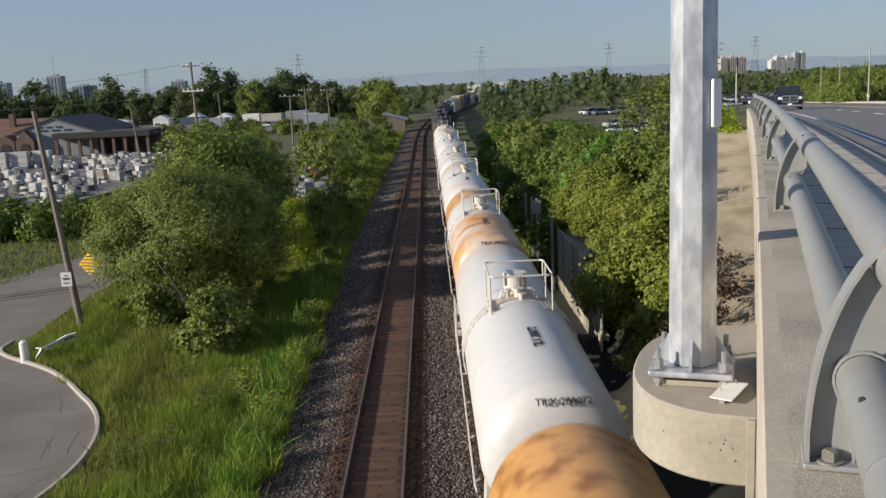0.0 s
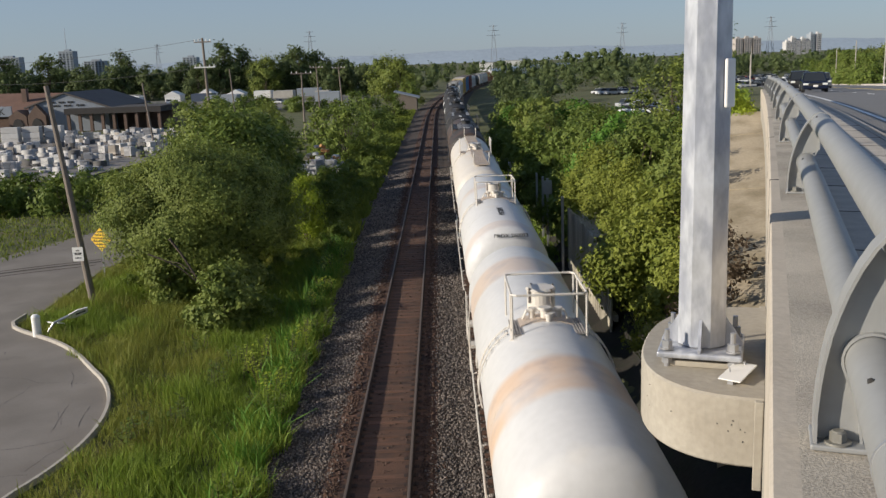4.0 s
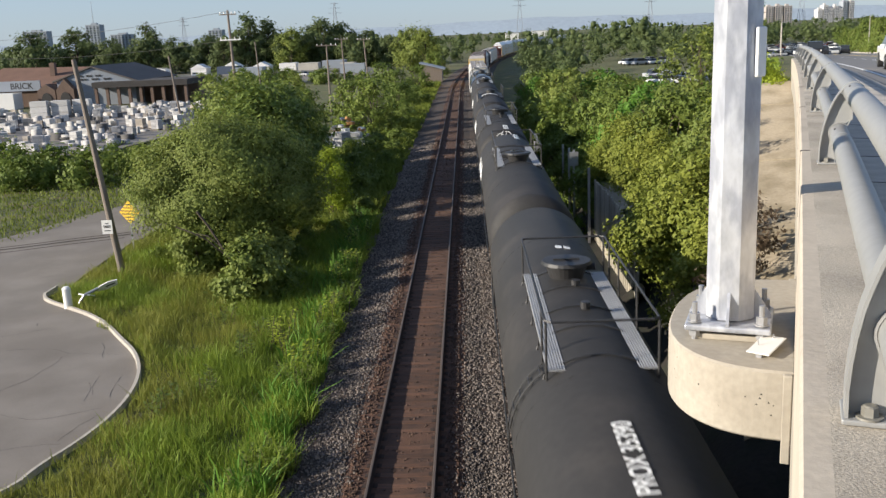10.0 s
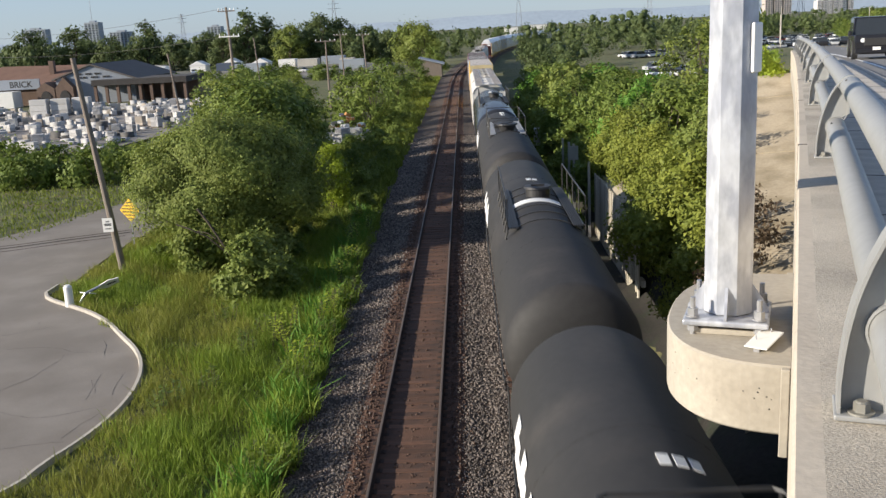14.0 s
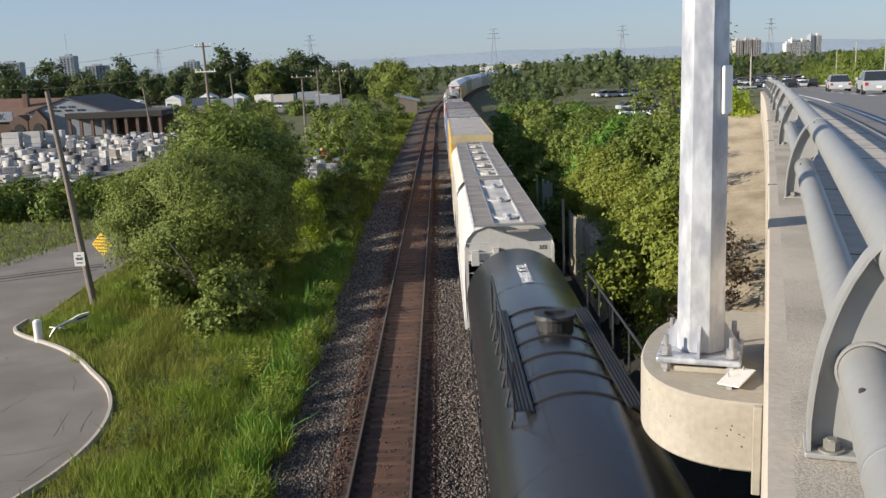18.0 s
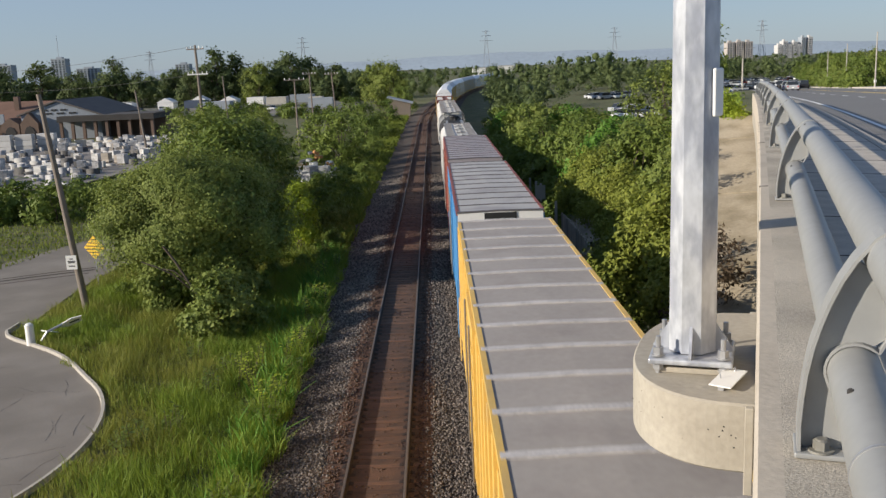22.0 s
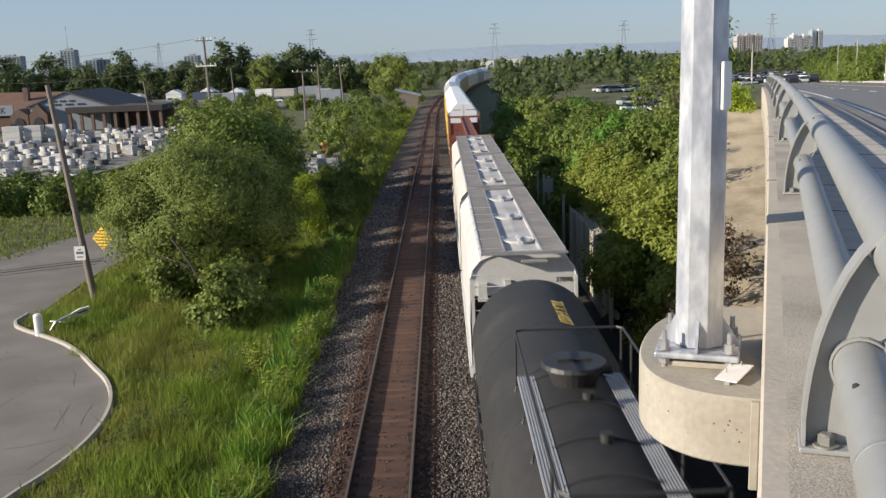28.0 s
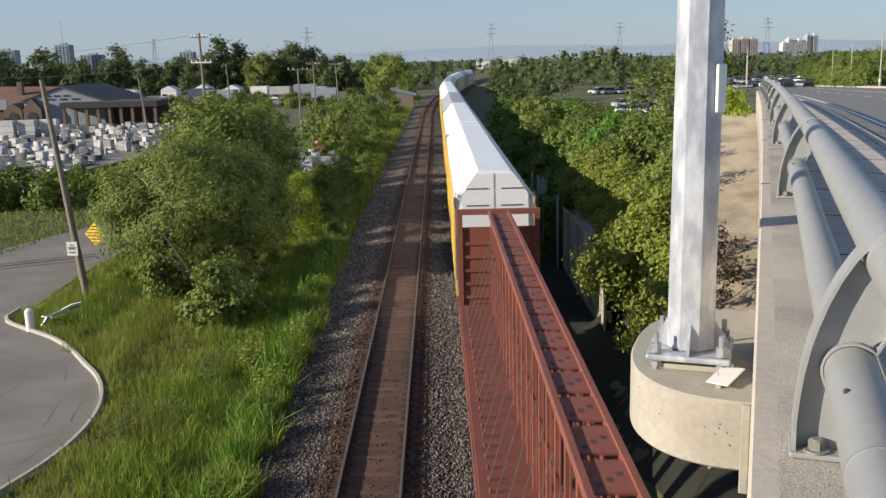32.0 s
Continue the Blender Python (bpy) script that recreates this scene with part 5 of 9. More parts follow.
def road_bridge():
    b = thing("road_bridge", "concrete road bridge with a low parapet beside the railway", "bridge", kind="structure")
    bm = bmesh.new()
    bridge_sweep(bm, [(-0.018, 0.0), (0.275, 0.0), (0.29, -0.02), (0.29, -0.62), (-0.018, -0.62)], -30, 41)
    part("parapet", bm, AGGREGATE, b, "exposed aggregate concrete parapet")
    bm = bmesh.new()
    bridge_sweep(bm, [(-0.082, -0.010), (-0.074, 0.0), (-0.018, 0.0), (-0.018, -0.6), (-0.082, -0.6)], -30, 41)
    part("smooth_edge_strip", bm, EDGE_CONCRETE, b, "smooth tan concrete edge")
    bm = bmesh.new()
    bridge_sweep(bm, [(-0.080, -0.603), (-0.03, -0.603), (-0.03, -1.15), (-0.080, -1.15)], -30, 41)
    part("fascia", bm, CONCRETE, b, "smooth tan concrete fascia")
    for s, z in ((5.2, 0.003), (9.6, 0.003), (14.2, 0.003)):
        bm = bmesh.new()
        bridge_sweep(bm, [(-0.084, z - 0.5), (-0.084, z), (-0.02, z + 0.002), (-0.02, z - 0.01), (-0.07, z - 0.02), (-0.07, z - 0.5)], s, s + 0.014, 0.007)
        part("movement_joint", bm, DARK, b, "dark movement joint in the parapet edge")
    bm = bmesh.new()
    bridge_sweep(bm, [(0.293, -0.40), (1.75, -0.43), (1.75, -1.1), (0.293, -1.1)], -30, 60)
    part("sidewalk", bm, SIDEWALK, b, "pale concrete sidewalk")
    for k in range(30):
        bm = bmesh.new()
        bridge_sweep(bm, [(0.30, -0.3965), (1.745, -0.4265), (1.745, -0.44), (0.30, -0.41)], -8 + 1.8 * k, -7.985 + 1.8 * k, 0.01)
        part("sidewalk_joint", bm, DARK, b, "dark joint in the sidewalk")
    bm = bmesh.new()
    bridge_sweep(bm, [(1.754, -0.42), (1.95, -0.43), (1.97, -0.6), (1.754, -0.6)], -30, 60)
    part("kerb", bm, KERB, b)
    bm = bmesh.new()
    bridge_sweep(bm, [(1.975, -0.55), (17.5, -0.55), (17.5, -0.95), (1.975, -0.95)], -30, 330, 3)
    part("carriageway", bm, ROADTOP, b, "dark asphalt road surface")
    for s0, s1 in ((-30, 62), (68, 330)):
        bm = bmesh.new()
        bridge_sweep(bm, [(17.505, -0.35), (20.5, -0.33), (20.5, -0.95), (17.505, -0.95)], s0, s1)
        part("sidewalk", bm, SIDEWALK, b)
    for k in range(5):
        bm = bmesh.new()
        n = 1.2 + 4.2 * k
        bridge_sweep(bm, [(n - 0.3, -0.96), (n + 0.3, -0.96), (n + 0.3, -2.1), (n - 0.3, -2.1)], -30, 16, 8)
        part("girder", bm, CONCRETE, b)
    for n, s0, s1 in ((2.75, -30, 300), (17.0, -30, 300)):
        bm = bmesh.new()
        bridge_sweep(bm, [(n - 0.06, -0.544), (n + 0.06, -0.544), (n + 0.06, -0.549), (n - 0.06, -0.549)], s0, s1)
        part("edge_line", bm, LETTER_W, b, "white painted edge line")
    for k in range(14):
        for n in (6.1, 13.6):
            bm = bmesh.new()
            bridge_sweep(bm, [(n - 0.06, -0.544), (n + 0.06, -0.544), (n + 0.06, -0.549), (n - 0.06, -0.549)], -8 + 9 * k, -5 + 9 * k, 1)
            part("lane_dash", bm, LETTER_W, b)
    for n in (9.7, 10.05):
        bm = bmesh.new()
        bridge_sweep(bm, [(n - 0.06, -0.544), (n + 0.06, -0.544), (n + 0.06, -0.549), (n - 0.06, -0.549)], -30, 300)
        part("centre_line", bm, LETTER_Y, b, "yellow painted centre line")
    # abutment wall under the deck
    bm = bmesh.new()
    p0, p1 = bridge_at(37, 0.3), bridge_at(37, 20)
    a = math.atan2(p1.y - p0.y, p1.x - p0.x)
    box(bm, 0, 20, 0, 1.0, 3, 7.2, Matrix.Translation((p0.x, p0.y, 0)) @ Matrix.Rotation(a, 4, "Z"))
    part("abutment", bm, CONCRETE, b)
    return b


BRIDGE = road_bridge()

POST_EDGE = [(0.0, 0.0), (-0.001, 0.08), (0.003, 0.14), (0.010, 0.20), (0.022, 0.265), (0.036, 0.315), (0.053, 0.365), (0.077, 0.42), (0.103, 0.465)]
LOW_TUBE, TOP_TUBE = (0.116, 0.208), (0.191, 0.466)


def post_line(s):
    """How far the posts stand in from the line of the parapet."""
    return 0.010 + 0.013 * float(smooth_step(0, 4.4, s))


def bridge_railing():
    r = thing("bridge_railing", "grey galvanised two-tube railing on curved fin posts", "railing")
    (ln, lz), (tn, tz) = LOW_TUBE, TOP_TUBE
    # the outer edge runs on over the top tube
    over = [(tn + 0.069 * math.cos(k), tz + 0.069 * math.sin(k)) for k in (radians(150 - 17 * j) for j in range(8))]
    edge = POST_EDGE + over
    # the web: notched for the lower tube, carrying the top tube
    notch = [(ln + 0.066 * math.cos(k), lz + 0.066 * math.sin(k)) for k in (radians(60 + 20 * j) for j in range(10))]
    web = POST_EDGE + [(tn - 0.05, tz - 0.03), (tn - 0.005, tz - 0.055), (0.190, 0.36), (0.178, 0.285)] + notch + [(0.078, 0.12), (0.094, 0.06), (0.098, 0.012), (0.0, 0.012)]
    ang = math.atan2(BR_D.y, BR_D.x) - math.pi / 2
    for i in range(-3, 10):
        s = 4.4 * i
        m = Matrix.Translation(bridge_at(s, post_line(s))) @ Matrix.Rotation(ang, 4, "Z") @ Matrix.Translation((0, 0.05, 0))
        bm = bmesh.new()
        prism(bm, [(n + 0.004, z) for n, z in web], -0.006, 0.006, m)
        post = part("post", bm, RAILING, r)
        bm = bmesh.new()
        inn, out = [], edge
        for j, (n, z) in enumerate(out):
            (n0, z0), (n1, z1) = out[max(0, j - 1)], out[min(len(out) - 1, j + 1)]
            q = math.hypot(n1 - n0, z1 - z0)
            inn.append((n + 0.008 * (z1 - z0) / q, z - 0.008 * (n1 - n0) / q))
        prism(bm, out + inn[::-1], -0.042, 0.042, m)
        part("flange", bm, RAILING, post, "curved outer flange")
        bm = bmesh.new()
        box(bm, -0.006, 0.19, -0.052, 0.075, 0.002, 0.016, m, bevel=0.004)
        part("base_plate", bm, RAILING, post)
        for q in (-0.026, 0.048):
            bm = bmesh.new()
            cyl(bm, m @ Vector((0.052, q, 0.016)), m @ Vector((0.052, q, 0.021)), 0.029, seg=24)
            cyl(bm, m @ Vector((0.052, q, 0.021)), m @ Vector((0.052, q, 0.042)), 0.0185, seg=6)
            cyl(bm, m @ Vector((0.052, q, 0.042)), m @ Vector((0.052, q, 0.046)), 0.0165, 0.012, seg=12)
            part("anchor_bolt", bm, BOLT, post, "dull hexagon anchor bolt on a round washer")
        # strap that wraps the lower tube and turns down into the edge of the web
        bm = bmesh.new()
        path = [(0.180, 0.34), (0.180, 0.29)] + [(ln + 0.066 * math.cos(k), lz + 0.066 * math.sin(k)) for k in (radians(45 + 16 * j) for j in range(11))] + [(0.080, 0.12), (0.094, 0.06), (0.098, 0.016)]
        inner = []
        for j, (n, z) in enumerate(path):
            (n0, z0), (n1, z1) = path[max(0, j - 1)], path[min(len(path) - 1, j + 1)]
            q = math.hypot(n1 - n0, z1 - z0)
            inner.append((n - 0.006 * (z1 - z0) / q, z + 0.006 * (n1 - n0) / q))
        prism(bm, path + inner[::-1], -0.022, 0.022, m)
        part("tube_strap", bm, RAILING, post, "strap round the lower tube")
        bm = bmesh.new()
        box(bm, 0.186, 0.194, -0.03, 0.03, 0.29, 0.42, m)
        part("back_plate", bm, RAILING, post)
    for (cn, cz), rad, name in ((LOW_TUBE, 0.058, "lower_tube"), (TOP_TUBE, 0.0635, "top_tube")):
        bm = bmesh.new()
        tube(bm, [bridge_at(q, cn + post_line(q), cz) for q in (-13.2 + 1.1 * k for k in range(48))], rad, 28)
        t = part(name, bm, RAILING, r, smooth=True)
        for i in range(-2, 9):
            s = 4.4 * i - 0.55
            bm = bmesh.new()
            tube(bm, [bridge_at(s, cn + post_line(s), cz), bridge_at(s + 0.01, cn + post_line(s), cz)], rad + 0.0015, 28)
            part("sleeve_joint", bm, GALV, t)
            bm = bmesh.new()
            a = radians(125)
            q = bridge_at(s + 0.3, cn + post_line(s) + rad * math.cos(a), cz + rad * math.sin(a))
            bmesh.ops.create_icosphere(bm, subdivisions=1, radius=0.008, matrix=Matrix.Translation(q))
            part("set_screw", bm, DARK, t)
    return r


bridge_railing()


def light_pole():
    """The street lamp's shaft on its half-round concrete corbel."""
    ang = math.atan2(BR_D.y, BR_D.x) - math.pi / 2
    c = thing("pole_corbel", "half-round tan concrete corbel on the outside of the bridge", "corbel")
    o = bridge_at(3.41, -0.081, 0)
    m = Matrix.Translation((o.x, o.y, 0)) @ Matrix.Rotation(ang, 4, "Z")
    zt = 8.24

    def half_round(grow):
        """The corbel's outline: nearly flat front and back, round corners, a bowed outer side."""
        pts = [(0.0, 0.89 * grow)]
        for k in range(41):
            a = math.pi / 2 + math.pi * k / 40
            c, d = math.cos(a), math.sin(a)
            pts.append((-0.05 - 0.645 * grow * abs(c) ** 0.86, 0.89 * grow * math.copysign(abs(d) ** 0.80, d)))
        pts.append((0.0, -0.89 * grow))
        return pts
    top_in, rim, low = half_round(0.985), half_round(1.0), half_round(0.985)
    bm = bmesh.new()
    rings = [[bm.verts.new(m @ Vector((x, y, z))) for x, y in r] for r, z in ((top_in, zt), (rim, zt - 0.012), (rim, zt - 0.36), (low, zt - 0.372))]
    n = len(rim)
    bm.faces.new(rings[0])
    bm.faces.new(rings[-1][::-1])
    for a, b in zip(rings, rings[1:]):
        for i in range(n):
            bm.faces.new((a[i], b[i], b[(i + 1) % n], a[(i + 1) % n]))
    bmesh.ops.recalc_face_normals(bm, faces=bm.faces)
    part("block", bm, CONCRETE, c, "cast concrete block with small blow holes")
    for y0, y1 in ((-0.935, -0.893), (0.893, 0.935)):
        bm = bmesh.new()
        box(bm, -0.045, -0.001, y0, y1, zt - 0.47, zt - 0.002, m, bevel=0.005)
        part("side_rib", bm, CONCRETE, c)
    rng = np.random.default_rng(4)
    for k in range(16):
        i = int(rng.integers(20, 41))
        a, b = Vector((*rim[i], 0)), Vector((*rim[i + 1 if i + 1 < n else i], 0))
        q = m @ (a.lerp(b, float(rng.uniform())) + Vector((0, 0, zt - float(rng.uniform(0.06, 0.24)))))
        bm = bmesh.new()
        bmesh.ops.create_icosphere(bm, subdivisions=1, radius=float(rng.uniform(0.002, 0.005)), matrix=Matrix.Translation(q))
        part("blow_hole", bm, DARK, c)
    bm = bmesh.new()
    lp = m @ Matrix.Translation((-0.136, -0.594, zt + 0.031)) @ Matrix.Rotation(radians(3), 4, "X") @ Matrix.Rotation(radians(-17), 4, "Z")
    box(bm, -0.054, 0.054, -0.122, 0.122, 0.0, 0.007, lp @ Matrix.Scale(1.11, 4), bevel=0.003)
    lid = part("plate", bm, PANEL_WHITE, thing("access_cover", "loose white steel access cover lying on the corbel", "cover plate"))
    bm = bmesh.new()
    cyl(bm, lp @ Vector((-0.03, -0.03, 0.0)), lp @ Vector((-0.034, -0.03, 0.034)), 0.003, seg=6)
    cyl(bm, lp @ Vector((0.0, 0.105, 0.0)), lp @ Vector((0.0, 0.105, 0.03)), 0.005, seg=6)
    part("latch", bm, GALV, lid)
    bm = bmesh.new()
    box(bm, -0.015, 0.015, -0.118, -0.09, -0.027, 0.0, lp)
    part("lug", bm, GALV, lid)
    p = thing("street_light_pole", "eight-sided galvanised steel street light pole with a bolted base plate", "light pole")
    pm = m @ Matrix.Translation((-0.342, -0.298, zt)) @ Matrix.Scale(1.11, 4)
    bm = bmesh.new()
    box(bm, -0.204, 0.204, -0.204, 0.204, 0.054, 0.085, pm, bevel=0.010)
    part("base_plate", bm, POLE, p)
    bm = bmesh.new()
    box(bm, -0.16, 0.16, -0.16, 0.16, 0.001, 0.03, pm, bevel=0.006)
    part("grout_pad", bm, CONCRETE, p)
    bm = bmesh.new()
    bmesh.ops.create_cone(bm, cap_ends=True, segments=8, radius1=0.1235, radius2=0.078, depth=10.0, matrix=pm @ Matrix.Translation((0, 0, 5.09)) @ Matrix.Rotation(radians(22.5), 4, "Z"))
    shaft = part("shaft", bm, POLE, p, "spangled galvanised octagonal shaft")
    bm = bmesh.new()
    box(bm, 0.104, 0.124, -0.045, 0.045, 1.27, 1.50, pm @ Matrix.Rotation(radians(-22), 4, "Z"), bevel=0.009)
    part("handhole_cover", bm, PANEL_WHITE, shaft, "pale rounded cover over the hand hole")
    for k in range(4):
        q = pm @ Matrix.Rotation(radians(90 * k + 45), 4, "Z")
        bm = bmesh.new()
        cyl(bm, q @ Vector((0.222, 0, 0.0)), q @ Vector((0.222, 0, 0.19)), 0.015, seg=8)
        cyl(bm, q @ Vector((0.222, 0, 0.092)), q @ Vector((0.222, 0, 0.098)), 0.038, seg=14)
        cyl(bm, q @ Vector((0.222, 0, 0.098)), q @ Vector((0.222, 0, 0.135)), 0.030, seg=6)
        cyl(bm, q @ Vector((0.222, 0, 0.02)), q @ Vector((0.222, 0, 0.058)), 0.030, seg=6)
        part("anchor_bolt", bm, GALV, p)
        q = pm @ Matrix.Rotation(radians(90 * k), 4, "Z")
        bm = bmesh.new()
        v = [bm.verts.new(q @ Vector((x, y, z))) for y in (-0.007, 0.007) for x, z in ((0.11, 0.085), (0.198, 0.085), (0.198, 0.10), (0.112, 0.235))]
        for f in ((0, 1, 2, 3), (7, 6, 5, 4), (0, 4, 5, 1), (1, 5, 6, 2), (2, 6, 7, 3), (3, 7, 4, 0)):
            bm.faces.new([v[i] for i in f])
        part("gusset", bm, POLE, p)
    return p


light_pole()


# ---- trees ----
def leaf_cloud(rng, blobs, clumps, per, size, spread, droop=0.0, face_out=0.6):
    """Small leaves in clumps over the outside of a set of ellipsoids: vertices and faces."""
    blobs = np.array(blobs, float)
    w = blobs[:, 3] * blobs[:, 4] + blobs[:, 4] * blobs[:, 5] + blobs[:, 3] * blobs[:, 5]
    pick = rng.choice(len(blobs), clumps, p=w / w.sum())
    d = rng.normal(size=(clumps, 3))
    d /= np.linalg.norm(d, axis=1, keepdims=True)
    rad = rng.uniform(0.55, 1.04, (clumps, 1)) ** 0.6
    c = blobs[pick, :3] + d * blobs[pick, 3:6] * rad
    c[:, 2] -= droop * rng.uniform(0, 1, clumps)
    p = np.repeat(c, per, 0) + rng.normal(size=(clumps * per, 3)) * spread * np.repeat(rng.uniform(0.5, 1.4, (clumps, 1)), per, 0)
    n = len(p)
    mid = (blobs[:, :3] * w[:, None]).sum(0) / w.sum()
    out = c - mid
    out /= np.linalg.norm(out, axis=1, keepdims=True) + 1e-6
    nrm = np.repeat(d * 0.6 + out * face_out, per, 0) + rng.normal(size=(n, 3)) * 0.4 + (0, 0, 0.25)
    nrm /= np.linalg.norm(nrm, axis=1, keepdims=True)
    t = np.cross(nrm, rng.normal(size=(n, 3)))
    t /= np.linalg.norm(t, axis=1, keepdims=True) + 1e-9
    b = np.cross(nrm, t)
    s = size * rng.uniform(0.6, 1.3, (n, 1))
    v = np.stack([p - t * s * 0.8 - b * s * 0.45, p + t * s, p - t * s * 0.35 + b * s * 0.75], 1).reshape(-1, 3)
    f = np.arange(3 * n).reshape(-1, 3)
    return v, f


def trunk_mesh(rng, blobs, base, r0, name="trunk"):
    bm = bmesh.new()
    blobs = sorted(blobs, key=lambda b: b[2])
    top = Vector(blobs[-1][:3])
    base = Vector(base)
    path = [base.lerp(top, k / 5) + Vector((rng.normal() * 0.1, rng.normal() * 0.1, 0)) * k * 0.6 for k in range(6)]
    for k in range(5):
        cyl(bm, path[k], path[k + 1], r0 * (1 - 0.16 * k), r0 * (1 - 0.16 * (k + 1)), seg=8)
    for b in blobs[:-1]:
        k = int(np.clip((b[2] - base.z) / max(0.1, top.z - base.z) * 3.5, 0.6, 4))
        a = path[max(0, k - 1)]
        c = Vector(b[:3])
        mid = a.lerp(c, 0.5) + Vector((rng.normal() * 0.2, rng.normal() * 0.2, 0.25))
        cyl(bm, a, mid, r0 * 0.42, r0 * 0.28, seg=6)
        cyl(bm, mid, c, r0 * 0.28, r0 * 0.1, seg=6)
        for _ in range(3):
            e = c + Vector((rng.normal() * b[3], rng.normal() * b[4], rng.normal() * b[5])) * 0.6
            cyl(bm, mid.lerp(c, 0.5), e, r0 * 0.13, r0 * 0.04, seg=5)
    return bm


def make_tree(name, seed, height_m, radius, leaf, label, leaves=5000, size=0.13, n_blobs=9, low=0.25, group="", squash=1.0, spread=0.22, trunk_r=0.14, category="tree", wide=0.62, face_out=0.6, foot=0.25):
    """A tree: trunk and limbs to a set of lobes, each lobe a cluster of leafy tufts with gaps between."""
    rng = np.random.default_rng(seed)
    lobes, tufts = [], []
    for i in range(n_blobs):
        k = i / max(1, n_blobs - 1)
        z = height_m * (low + (0.88 - low) * k + rng.uniform(-0.05, 0.05))
        ring = radius * (wide * math.sin(math.pi * min(1, foot + (0.97 - foot) * k)) + 0.05) * rng.uniform(0.75, 1.25)
        a = i * 2.4 + rng.uniform(-0.5, 0.5)
        q = radius * rng.uniform(0.26, 0.46) * (1.0 - 0.3 * k)
        lobe = (ring * math.cos(a), ring * math.sin(a), z, q, q, q * 0.75 * squash)
        lobes.append(lobe)
        for _ in range(7):
            d = rng.normal(size=3)
            d /= np.linalg.norm(d)
            if d[2] < -0.3:
                d[2] *= -0.6
            e = q * rng.uniform(0.26, 0.48)
            tufts.append((lobe[0] + d[0] * q, lobe[1] + d[1] * q, z + d[2] * q * 0.75 * squash, e, e, e * 0.8))
    ob = thing(name, label, category, group)
    part("trunk", trunk_mesh(rng, lobes, (0, 0, -0.3), trunk_r), BARK, ob)
    per = 14
    v, f = leaf_cloud(rng, tufts + lobes, leaves // per, per, size, spread, 0.0, face_out)
    crown = new("crown", quads("crown", v, f, leaf))
    crown.parent = ob
    return ob


def set_down(ob, x, y, z=None, turn=0.0, scale=1.0):
    z = float(height(x, y)) - 0.05 if z is None else z
    ob.matrix_basis = Matrix.Translation((x, y, z)) @ Matrix.Rotation(turn, 4, "Z") @ Matrix.Scale(scale, 4)
    return ob


def copy_tree(src, x, y, z=None, turn=0.0, scale=1.0, label=""):
    ob = copy_thing(src, Matrix.Identity(4))
    set_down(ob, x, y, z, turn, scale)
    return tagged(ob, label)


